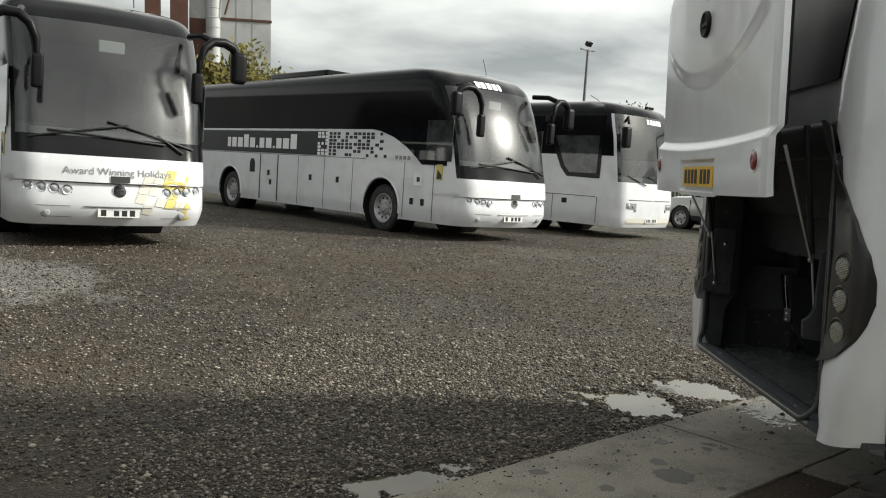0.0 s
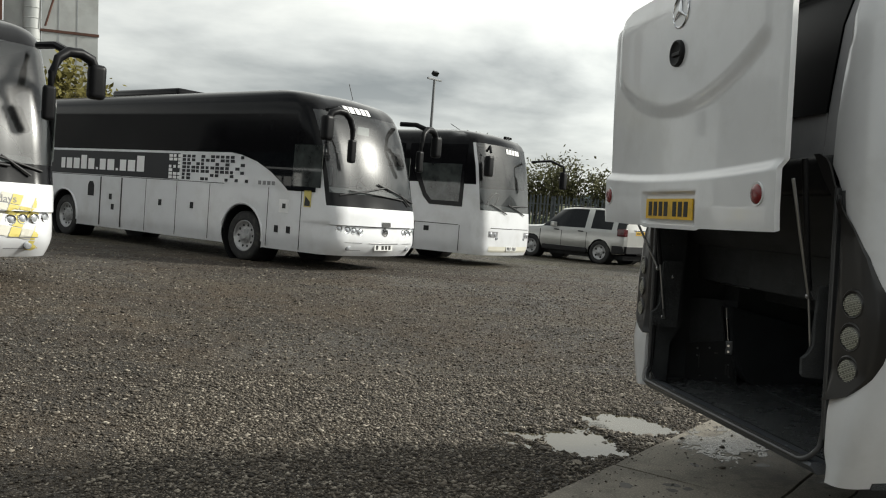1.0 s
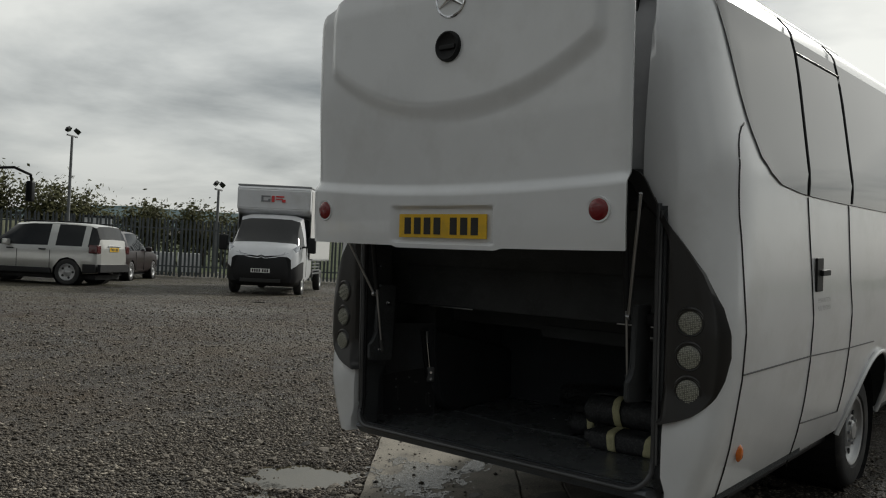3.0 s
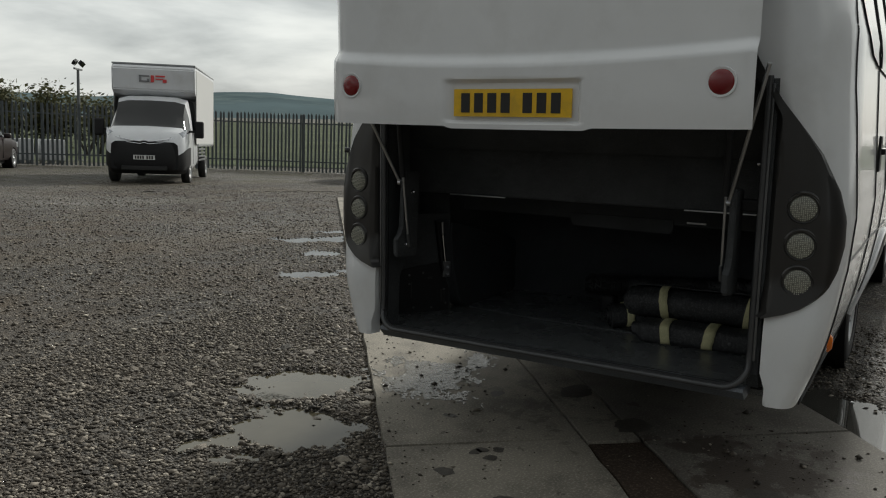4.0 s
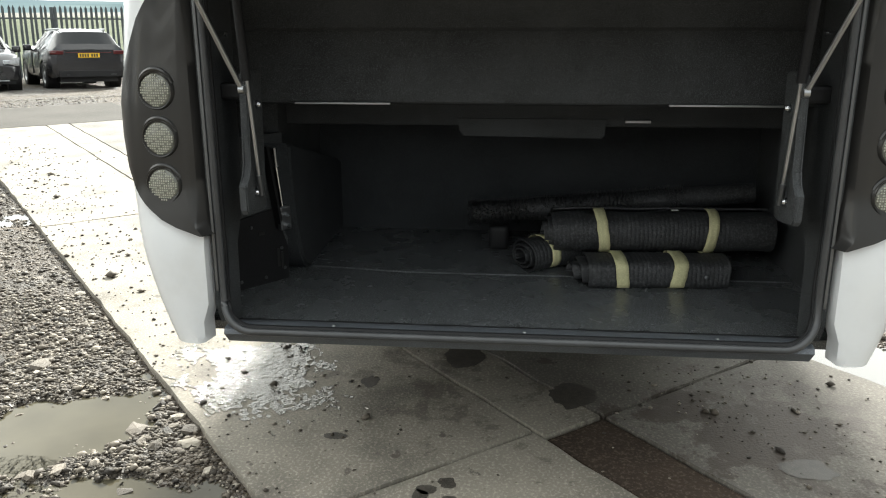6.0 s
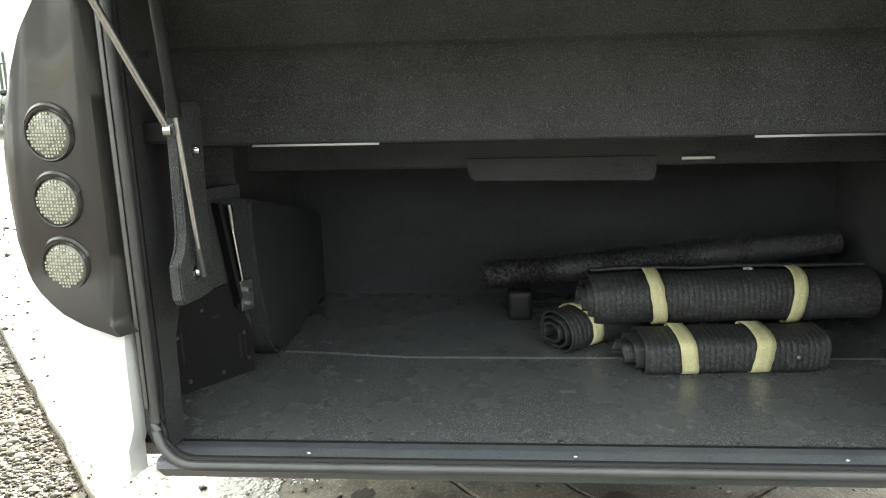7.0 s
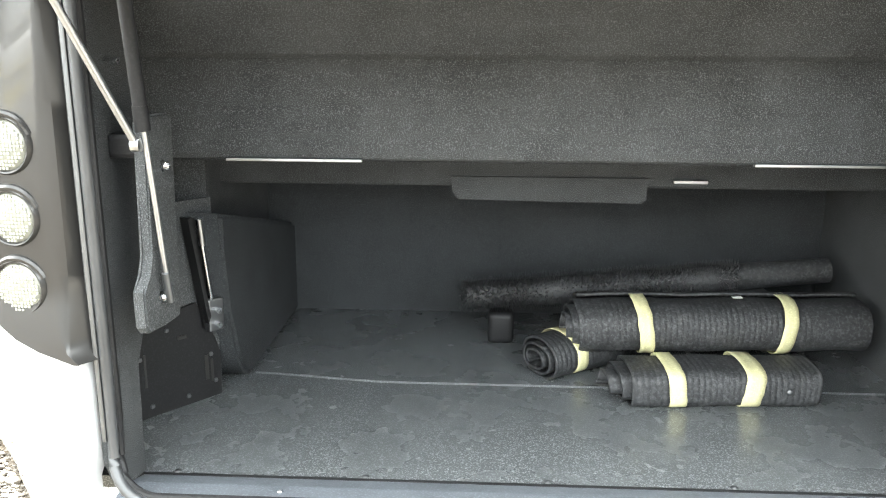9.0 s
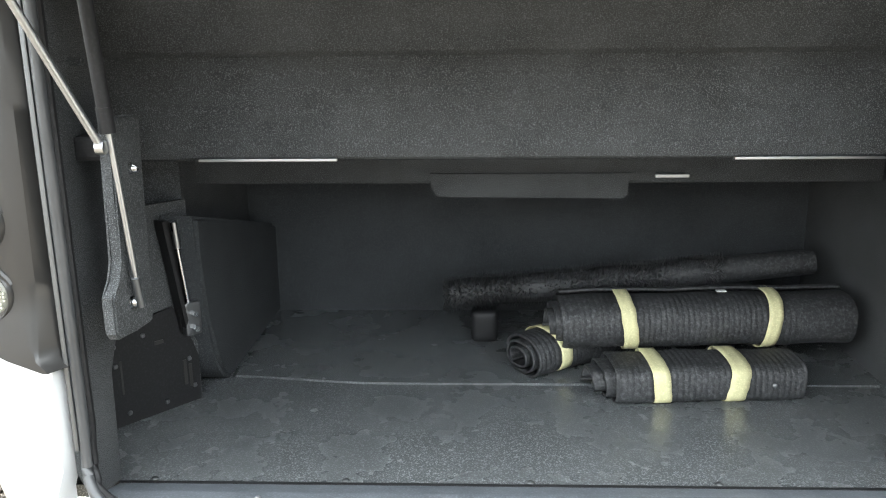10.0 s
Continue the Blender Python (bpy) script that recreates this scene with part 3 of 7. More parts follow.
def oil_stain(x, y, r, stretch, seed):
    """A dried splash on the concrete: a thin film with a ragged rim."""
    b = bmesh.new()
    rim = []
    for k in range(30):
        a = k * math.tau / 30
        q = r * (1 + 0.35 * noise.noise((math.cos(a) * 1.3, math.sin(a) * 1.3, seed)) + 0.22 * noise.noise((math.cos(a) * 4, math.sin(a) * 4, seed)))
        rim.append(b.verts.new((x + q * math.cos(a), y + q * stretch * math.sin(a), 0.0134)))
    b.faces.new(rim)
    part("stain", b, OIL, slab, "dark oil stain")


OIL = mat("dried_oil", (0.050, 0.043, 0.034), 0.6, var=0.5, var_scale=40, grain=0.4, space="World")
for k, (x, y, r, st) in enumerate([(1.72, 5.50, 0.028, 1.1), (1.76, 5.44, 0.030, 1.0), (1.66, 5.43, 0.030, 1.2), (1.68, 5.52, 0.034, 0.8), (1.42, 5.53, 0.036, 1.2), (2.47, 5.82, 0.055, 0.6), (2.02, 5.86, 0.026, 1.5),
                                   (1.31, 5.17, 0.045, 1.3), (1.35, 4.97, 0.10, 1.3), (1.55, 4.80, 0.024, 1.0), (1.95, 4.28, 0.06, 1.5), (2.75, 5.45, 0.13, 0.6), (2.42, 5.02, 0.11, 0.8), (0.95, 4.75, 0.04, 1.2), (0.62, 4.95, 0.05, 0.8)]):
    oil_stain(x, y, r, st, k * 3.7)


# wet sheen patches on the concrete
def build_wet_patch(cx, cy, a, b, turn, seed):
    n = 200
    verts, faces, idx = [], [], {}
    c, s = math.cos(radians(turn)), math.sin(radians(turn))
    for j in range(n + 1):
        for i in range(n + 1):
            u, v = (-1.4 + 2.8 * i / n), (-1.4 + 2.8 * j / n)
            idx[i, j] = len(verts)
            verts.append((cx + u * a * c - v * b * s, cy + u * a * s + v * b * c, 0.0145))
    for j in range(n):
        for i in range(n):
            u, v = -1.4 + 2.8 * (i + .5) / n, -1.4 + 2.8 * (j + .5) / n
            if math.hypot(u, v) * (1 + 0.9 * noise.noise((u * 1.6, v * 1.6, seed)) + 0.5 * noise.noise((u * 5, v * 5, seed)) + 0.45 * noise.noise((u * 14, v * 14, seed))) < 0.85:
                faces.append((idx[i, j], idx[i + 1, j], idx[i + 1, j + 1], idx[i, j + 1]))
    ob = raw_part("water", verts, faces, CLEAR_WATER, smooth=True)
    return tagged(ob, "thin film of water on the concrete", "puddle", kind="structure")


WET_FILM = mat("water_film", (0.13, 0.12, 0.10), 0.10, spec=0.8, bump=1.0, bump_scale=42, space="World")
WET_FILM.node_tree.nodes["Bump"].inputs["Distance"].default_value = 0.016
CLEAR_WATER.node_tree.nodes["Principled BSDF"].inputs["Roughness"].default_value = 0.03
for k, (cx, cy, a, b, turn) in enumerate([(2.52, 6.32, 0.42, 0.25, 40), (2.96, 6.22, 0.2, 0.09, 20)]):
    ob = build_wet_patch(cx, cy, a, b, turn, 4.0 + k)
    ob.data.materials[0] = WET_FILM


# ---- the white minibus with its open boot ----
bus = thing("minibus", pose(BUS[0], BUS[1], 0), "white minibus with its boot lid raised, parked on concrete", "minibus")
BL, BH, BW = 7.6, 2.92, 1.14          # length, height, half width


def bus_outline(z):
    """Plan of the body at height z, from the tail's middle edge round the corner and along one side, to the nose: (u, v)."""
    w = curve([(0.30, 1.03), (0.44, 1.065), (0.5, 1.088), (0.6, 1.122), (0.7, 1.148), (0.8, 1.168), (1.0, 1.198), (1.2, 1.212), (1.9, 1.175), (2.4, 1.06), (2.7, 0.98), (2.84, 0.86), (2.9, 0.62), (2.93, 0.2)], z)
    back = curve([(0.30, -0.02), (0.45, -0.045), (0.75, -0.042), (0.95, -0.008), (1.3, 0.0), (1.6, 0.0), (2.1, 0.03), (2.5, 0.09), (2.75, 0.18), (2.9, 0.40), (2.93, 0.7)], z)
    r = curve([(0.3, 0.075), (0.8, 0.09), (1.1, 0.12), (1.7, 0.22), (2.93, 0.2)], z)
    ru = r * 1.5
    nose = curve([(0.3, BL - 0.05), (0.9, BL), (1.3, BL - 0.25), (2.2, BL - 1.2), (2.75, BL - 1.7), (2.93, BL - 2.4)], z)
    pts = []
    for k in range(9):
        a = k / 8 * math.pi / 2
        pts.append((back + ru * (1 - math.cos(a) ** 0.78), w - r + r * math.sin(a) ** 0.78))
    side = [0.3, 0.5, 0.8, 1.1, 1.4, 1.7, 1.95, 2.03, 2.1, 2.17, 2.24, 2.31, 2.39, 2.47, 2.55, 2.63, 2.71, 2.79, 2.86, 2.93, 3.0, 3.08, 3.2, 3.6, 4.2, 4.8, 5.2, 5.4, 5.6, 5.8, 6.0, 6.2, 6.4]
    for s in side:
        pts.append((max(s, back + ru + 0.01), w) if s < nose - 0.5 else (nose - 0.5, w - 0.02))
    for k in range(1, 9):
        a = k / 8 * math.pi / 2
        pts.append((nose - 0.5 + 0.5 * math.sin(a), (w - 0.45) + 0.45 * math.cos(a)))
    pts.append((nose + 0.06, 0.0))
    return pts


BUS_Z = [0.452, 0.462, 0.480, 0.52, 0.58, 0.64, 0.70, 0.76, 0.82, 0.9, 1.0, 1.1, 1.2, 1.32, 1.45, 1.6, 1.68, 1.76, 1.84, 1.9, 2.05, 2.2, 2.35, 2.5, 2.62, 2.72, 2.8, 2.86, 2.9, 2.93]
WHEEL_U = (2.55, 6.0)


def bus_side(sign):
    rows = [[Vector((u, sign * v, z)) for u, v in bus_outline(z)] for z in BUS_Z]
    n = len(rows[0])
    verts = [v for row in rows for v in row]
    keep = []
    R = 0.47
    for j in range(len(rows) - 1):
        for i in range(n - 1):
            q = [j * n + i, j * n + i + 1, (j + 1) * n + i + 1, (j + 1) * n + i]
            if any(all(math.hypot(verts[k].x - wu, verts[k].z - 0.42) < R for k in q) and 1.2 < verts[q[0]].x for wu in WHEEL_U):
                continue
            keep.append(q if sign > 0 else q[::-1])
    for v in verts:
        for wu in WHEEL_U:
            d = math.hypot(v.x - wu, v.z - 0.42)
            if 0.02 < d < R and v.x > 1.2 and abs(v.y) > 0.9:
                v.x, v.z = wu + (v.x - wu) * R / d, 0.42 + (v.z - 0.42) * R / d
    return verts, keep


for sign in (1, -1):
    v, f = bus_side(sign)
    raw_part("body_side", v, f, PAINT_WHITE, bus, smooth=True)

# tail frame: lower bumper corners, pillars beside the opening and panel above it


def tail_strip(v_of, z_list, name, material, label="", depth=0.07):
    """Strip of the tail between the corner and the opening edge, with a returned inner edge."""
    for sign in (1, -1):
        verts, faces = [], []
        for z in z_list:
            u0, v0 = bus_outline(z)[0]
            inner = v_of(z)
            for u, v in ((u0, v0), (u0 - 0.003, lerp(inner, v0, 0.62)), (u0 + 0.012, inner + 0.012), (u0 + depth, inner)):
                verts.append((u, sign * v, z))
        for j in range(len(z_list) - 1):
            for i in range(3):
                q = [j * 4 + i, j * 4 + i + 1, (j + 1) * 4 + i + 1, (j + 1) * 4 + i]
                faces.append(q[::-1] if sign > 0 else q)
        raw_part(name, verts, faces, material, bus, label, smooth=True)


LOW = [z for z in BUS_Z if z <= 1.6]
tail_strip(lambda z: 0.925 if z > 0.52 else 0.945, LOW, "tail_pillar", PAINT_WHITE)
UPPER = [z for z in BUS_Z if 1.6 <= z <= 2.72]
tail_strip(lambda z: curve([(1.6, 0.925), (1.74, 0.86), (1.84, 0.785), (2.72, 0.77)], z), UPPER, "upper_tail_pillar", PAINT_WHITE)


def tail_sheet(name, v_edges, zs, back, material, label=""):
    """A panel set into the tail behind the raised lid, curved with the body, with a rolled edge along its sides."""
    v0, v1 = v_edges
    verts, faces, n = [], [], 9
    for z in zs:
        u = bus_outline(z)[0][0] + back
        for i in range(n):
            verts.append((u + (0.014 if i in (0, n - 1) else 0.0), lerp(v0, v1, i / (n - 1)), z))
    for j in range(len(zs) - 1):
        for i in range(n - 1):
            faces.append((j * n + i, (j + 1) * n + i, (j + 1) * n + i + 1, j * n + i + 1))
    return raw_part(name, verts, faces, material, bus, label, smooth=True)


for sign in (1, -1):
    tail_sheet("pillar_channel", sorted((sign * 0.625, sign * 0.80)), UPPER[3:], 0.066, CHANNEL_GREY)
tail_sheet("tail_crossmember", (-0.64, 0.64), [1.86, 1.9, 1.98, 2.05, 2.09], 0.055, CHANNEL_GREY)
tail_sheet("rear_window", (-0.64, 0.64), [2.085, 2.2, 2.35, 2.5, 2.62, 2.72], 0.045, MIRROR_BLACK, "dark tinted rear window")
part("window_shade", box(0.20, 0.23, -0.66, 0.66, 1.95, 2.75), BLACK_PLASTIC, bus)
part("hinge_cover", box(0.004, 0.085, -0.80, 0.80, 1.70, 1.885, 0.04, seg=4), BLACK_PLASTIC, bus, smooth=True)
part("roof_rear_edge", box(0.16, 0.5, -0.80, 0.80, 2.70, 2.86, 0.05), PAINT_WHITE, bus)


# black lamp panels that wrap the corners
def lamp_panel(sign):
    lim = [(0.805, 0.93), (0.82, 0.99), (0.85, 1.06), (0.885, 1.108), (0.93, 1.148), (1.0, 1.175), (1.1, 1.190), (1.2, 1.188), (1.3, 1.162), (1.44, 1.095), (1.54, 1.02), (1.637, 0.942), (1.70, 0.90), (1.771, 0.858), (1.839, 0.822), (1.87, 0.79), (1.889, 0.74)]
    inner = [(1.58, 0.944), (1.66, 0.90), (1.76, 0.80), (1.889, 0.70)]
    verts, faces = [], []
    n = 14
    zs = [lerp(0.805, 1.889, (k / 48)) for k in range(49)]
    for z in zs:
        line = [(bus_outline(z)[0][0] - 0.012, 0.95)] + [(u, v) for u, v in bus_outline(z)]
        top = curve(lim, z)
        # walk the plan outline until the wanted reach
        out = []
        for k in range(n):
            want = lerp(min(curve(inner, z), top - 0.005), top, k / (n - 1))
            u = curve([(p[1], p[0]) for p in sorted(line[:10], key=lambda p: p[1])], want)
            e = 0.012 * (1 if 0 < k < n - 1 else 0.2)
            out.append((u - e, want + e * 0.6 * (k / n), z))
        # the flange that returns to the opening
        out[0] = (out[0][0] - 0.004, out[0][1], z)
        out.insert(0, (out[0][0] + 0.06, out[0][1] - 0.042, z))
        verts += [(u, sign * v, q) for u, v, q in out]
    n += 1
    for j in range(len(zs) - 1):
        for i in range(n - 1):
            q = [j * n + i, j * n + i + 1, (j + 1) * n + i + 1, (j + 1) * n + i]
            faces.append(q if sign > 0 else q[::-1])
    return raw_part("lamp_panel", verts, faces, GLOSS_BLACK, bus, "black lamp panel", smooth=True)


def tail_lamp(panel, sign, z):
    m = pose(bus_outline(z)[0][0] - 0.006, sign * 1.045, z, 0, 0, -sign * 8) @ Matrix.Diagonal((1, 0.94, 0.94, 1))
    hood = lathe([(0.066, 0.012), (0.064, -0.006), (0.060, -0.013), (0.0575, -0.016), (0.0545, -0.015), (0.053, -0.008)], 36, "x")
    merge(hood, tube([(-0.010 + 0.006 * abs(math.cos(a)), 0.060 * math.cos(a), 0.064 * math.sin(a)) for a in [radians(q) for q in range(20, 161, 10)]], 0.008, 8))
    bmesh.ops.transform(hood, matrix=m, verts=hood.verts)
    part("lamp_housing", hood, GLOSS_BLACK, panel, smooth=True)
    lens = lathe([(0.0, -0.019), (0.02, -0.0185), (0.04, -0.016), (0.050, -0.012), (0.0535, -0.008)], 36, "x")
    bmesh.ops.transform(lens, matrix=m, verts=lens.verts)
    ob = part("lamp_lens", lens, LED_LENS, panel, "clear round lamp lens with a grid of diodes", smooth=True)
    dots = bmesh.new()
    for i in range(-6, 7):
        for j in range(-6, 7):
            if i * i + j * j < 38 and (i + 2 * j) % 7:
                e = 0.00001 * 7.4 * (i * i + j * j)
                box(-0.0205 + e, -0.017 + e, i * 0.0078 - 0.0021, i * 0.0078 + 0.0021, j * 0.0078 - 0.0021, j * 0.0078 + 0.0021, 0, dots)
    bmesh.ops.transform(dots, matrix=m, verts=dots.verts)
    part("diode_grid", dots, OLIVE_DIODE, panel)


OLIVE_DIODE = mat("lamp_diodes", (0.43, 0.43, 0.36), 0.3)
for sign in (1, -1):
    panel = lamp_panel(sign)
    for z in (1.236, 1.095, 0.955):
        tail_lamp(panel, sign, z)

# edge seal round the opening: it stands forward along the sill
path = [(-0.010, 0.893, 1.73)] + [(-0.010, 0.893, lerp(1.6, 0.66, k / 8)) for k in range(9)]
path += [(-0.012 - 0.05 * math.sin(a), 0.893 - 0.10 * (1 - math.cos(a)), 0.605 - 0.10 * math.sin(a)) for a in [radians(q) for q in (10, 20, 30, 40, 50, 60, 70, 80, 90)]]
full = path + [(u, -v, z) for u, v, z in path[::-1]]
part("edge_seal", tube(full, 0.012, 10), EDGE_RUBBER, bus, "dark rubber edge seal", smooth=True)
part("seal_lip", tube([(u + 0.014, v - 0.008 * (1 if v > 0 else -1) * (z > 0.55), z + 0.010 * (z <= 0.55)) for u, v, z in full], 0.009, 8), BLACK_PLASTIC, bus, smooth=True)
for sign in (1, -1):
    part("edge_trim", box(-0.020, 0.0, sign * 0.909 - 0.005, sign * 0.909 + 0.005, 0.62, 1.70, 0.003), DARK_STEEL, bus, "metal edge strip")

# boot interior
FZ = 0.475
BACK = 1.31
boot_floor = part("boot_floor", box(0.10, BACK + 0.03, -1.06, 1.06, FZ - 0.03, FZ, 0.0), FLOOR_VINYL, bus, "speckled grey vinyl boot floor")
verts, faces = [], []
for k in range(25):
    v = lerp(0.80, -1.03, k / 24)
    f0 = 0.655 + 0.05 * smooth01((v - 0.35) / 0.5)
    verts += [(f0, v, FZ + 0.0005), (f0 + 0.004, v, FZ + 0.005), (BACK, v, FZ + 0.005)]
for k in range(24):
    for i in range(2):
        faces.append((3 * k + i, 3 * k + i + 1, 3 * k + i + 4, 3 * k + i + 3))
raw_part("floor_panel", verts, faces, FLOOR_VINYL, bus, "rear floor panel")
sill = prism([(-0.058, 0.494), (-0.052, 0.509), (-0.030, 0.513), (0.03, 0.503), (0.085, 0.486), (0.10, 0.481), (0.10, 0.455), (-0.02, 0.455)], -0.885, 0.885)
part("sill", sill, SILL, bus, "dark blue-grey metal sill")
part("floor_edging", box(0.098, 0.108, -0.93, 0.93, 0.470, 0.4835, 0.002), BLACK_PLASTIC, bus)
for k in range(6):
    s = lathe([(0.0, 0.004), (0.006, 0.003), (0.0095, 0.0)], 10, "z")
    bmesh.ops.transform(s, matrix=pose(0.130, 0.80 - 0.412 * k if k else 0.82, FZ), verts=s.verts)
    part("screw", s, DARK_STEEL, bus, smooth=True)
for v in (-0.045, -0.62, 0.55):
    s = lathe([(0.0, 0.004), (0.005, 0.003), (0.007, 0.0)], 10, "z")
    bmesh.ops.transform(s, matrix=pose(0.0, v, 0.508, 0, 10, 0), verts=s.verts)
    part("screw", s, STEEL, bus, smooth=True)


def carpet_wall(name, pts_uz, v0, v1, label="", material=None):
    return part(name, prism(pts_uz, *sorted((v0, v1))), material or CARPET, bus, label)


for sign in (1, -1):
    carpet_wall("door_pillar_lining", [(0.0, 0.56), (0.03, 0.50), (0.105, 0.49), (0.115, 0.74), (0.19, 0.86), (0.21, 1.72), (0.0, 1.72)], sign * 0.883, sign * 0.925)
    carpet_wall("boot_side_wall", [(0.10, 0.45), (0.62, 0.45), (0.62, 1.74), (0.10, 1.74)] if sign > 0 else [(0.10, 0.45), (BACK + 0.03, 0.45), (BACK + 0.03, 1.74), (0.10, 1.74)], sign * 1.05, sign * 1.08)
carpet_wall("boot_side_wall", [(0.60, 0.70), (BACK + 0.03, 0.70), (BACK + 0.03, 1.45), (0.60, 1.45)], 0.90, 0.93)
carpet_wall("side_return", [(0.585, 0.45), (0.605, 0.45), (0.605, 1.45), (0.585, 1.45)], 0.87, 1.05)
# carpeted box over the wheel, its front edge raked down to the floor
wb_ = prism([(0.70, FZ), (BACK + 0.02, FZ), (BACK + 0.02, 0.80), (0.505, 1.0), (0.515, 0.90), (0.545, 0.72), (0.60, 0.56), (0.65, 0.50)], 0.808, 0.90)
bmesh.ops.bevel(wb_, geom=[e for e in wb_.edges if all(v.co.y < 0.82 for v in e.verts)], offset=0.012, segments=2, affect="EDGES")
part("wheel_box", wb_, SHADED_LINING, bus, "carpeted box over the wheel", smooth=True)
carpet_wall("boot_back_wall", [(BACK, 0.45), (BACK + 0.04, 0.45), (BACK + 0.04, 1.10), (BACK, 1.10)], -1.05, 1.0, "carpeted back wall with shade in its colour", SHADED_LINING)
hd = prism([(0.372, 1.405), (0.386, 1.172), (0.389, 1.163), (0.398, 1.158), (0.43, 1.158), (0.43, 1.42)], -1.04, 1.04)
part("boot_header", hd, CARPET, bus, "carpeted header board")
part("boot_upper_lining", prism([(0.03, 1.73), (0.32, 1.405), (0.345, 1.394), (0.378, 1.394), (0.378, 1.43), (0.07, 1.76)], -1.04, 1.04), CARPET, bus)
part("boot_roof", prism([(0.43, 1.150), (BACK, 1.145), (BACK, 1.18), (0.43, 1.18)], -1.04, 1.04), SHADED_LINING, bus)
part("boot_bulkhead", prism([(0.80, 1.15), (0.80, 1.037), (0.808, 1.030), (0.84, 1.028), (BACK, 1.0), (BACK, 1.15)], -1.04, 1.04), CARPET, bus)
tab = bmesh.new()
prof = [(0.226, 1.06), (0.222, 1.02), (0.205, 0.994), (-0.320, 0.988), (-0.332, 1.0), (-0.336, 1.06)]
lo_, hi_ = [tab.verts.new((0.788, v, z)) for v, z in prof], [tab.verts.new((0.815, v, z)) for v, z in prof]
tab.faces.new(lo_); tab.faces.new(hi_[::-1])
for k in range(6):
    tab.faces.new((lo_[k], hi_[k], hi_[(k + 1) % 6], lo_[(k + 1) % 6]))
part("bulkhead_tab", tab, CARPET, bus)
for v0, v1 in ((0.42, 0.745), (-0.494, -0.86)):
    part("metal_strip", box(0.378, 0.392, min(v0, v1), max(v0, v1), 1.155, 1.161, 0.001), STEEL, bus, "thin bright metal strip")
part("switch_plate", box(0.778, 0.790, -0.50, -0.405, 1.048, 1.058, 0.002), STEEL, bus)

# bracket boards and gas struts
for sign in (1, -1):
    outline = [(-0.002, 1.282), (0.02, 1.290), (0.12, 1.288), (0.134, 1.278), (0.110, 0.885), (0.101, 0.860), (0.02, 0.868), (-0.055, 0.876), (-0.066, 0.890), (-0.067, 0.962), (-0.03, 0.985), (-0.012, 1.02)]
    bb = prism(outline, *sorted((sign * 0.775, sign * 0.80)))
    bmesh.ops.bevel(bb, geom=[e for e in bb.edges if abs(e.verts[0].co.y - e.verts[1].co.y) < 0.001], offset=0.004, segments=2, affect="EDGES")
    brd = part("strut_board", bb, CARPET, bus, "carpet-covered bracket board")
    part("board_arm", box(0.07, 0.12, *sorted((sign * 0.80, sign * 0.89)), 1.20, 1.25, 0.01), BLACK_PLASTIC, brd)
    for u, z in ((0.008, 0.931), (0.066, 1.188)):
        s = lathe([(0.0, -0.014), (0.006, -0.012), (0.0095, -0.006), (0.0095, 0.0), (0.013, 0.002), (0.013, 0.006)], 12, "y")
        bmesh.ops.transform(s, matrix=pose(u, sign * 0.772, z, 0, 0, 0 if sign > 0 else 180), verts=s.verts)
        part("bolt", s, CHROME, brd, smooth=True)
    so = part("gas_strut", tube([(0.006, sign * 0.757, 0.934), (-0.014, sign * 0.760, 1.10), (-0.036, sign * 0.765, 1.29)], 0.006, 10), STEEL, bus, "slim gas strut", smooth=True)
    part("ball_joint", cyl((0.010, sign * 0.757, 0.922), (-0.004, sign * 0.757, 0.985), 0.0085, 10), DARK_STEEL, so, smooth=True)
    part("cylinder_tube", cyl((-0.036, sign * 0.765, 1.285), (-0.100, sign * 0.775, 1.86), 0.0135, 16), BLACK_PLASTIC, so, smooth=True)
    part("end_collar", cyl((-0.034, sign * 0.765, 1.268), (-0.039, sign * 0.766, 1.315), 0.0150, 14), BLACK_PLASTIC, so, smooth=True)
    rod = cyl((-0.041, sign * 0.778, 1.242), (-0.253, sign * 0.93, 1.76), 0.0075, 12)
    merge(rod, lathe([(0.0, -0.012), (0.013, -0.008), (0.013, 0.008), (0.0, 0.012)], 12, "y"), pose(-0.041, sign * 0.778, 1.242))
    part("lid_arm", rod, STEEL, bus, "thin steel lid arm", smooth=True)
    part("mount_bolt", lathe([(0.0, -0.02), (0.008, -0.018), (0.008, 0.02)], 10, "y"), CHROME, bus, smooth=True).matrix_local = pose(0.085, sign * 0.872, 1.392)
# angled latch plate with its folding hinge, between the outer wall and the wheel box
PL = pose(0.37, 1.02, 0, 0, 0, -39.4)


def on_plate(bm):
    bmesh.ops.transform(bm, matrix=PL, verts=bm.verts)
    return bm


part("angled_lining", on_plate(prism(rect(-0.09, 0.262, FZ, 1.03), 0.004, 0.016)), CARPET, bus)
plate = part("latch_plate", on_plate(prism([(-0.06, FZ), (0.252, FZ), (0.255, 0.60), (0.225, 0.69), (0.19, 0.755), (0.05, 0.735), (-0.06, 0.715)], -0.008, 0.0)), BLACK_PLASTIC, bus, "black metal latch plate")
for x, z in ((0.02, 0.69), (0.02, 0.64), (0.10, 0.70), (0.045, 0.505), (0.225, 0.60), (0.15, 0.50), (0.235, 0.52)):
    part("rivet", on_plate(merge(bmesh.new(), lathe([(0.0, -0.006), (0.005, -0.005), (0.007, 0.0)], 10, "y"), pose(x, -0.008, z))), DARK_STEEL, plate, smooth=True)
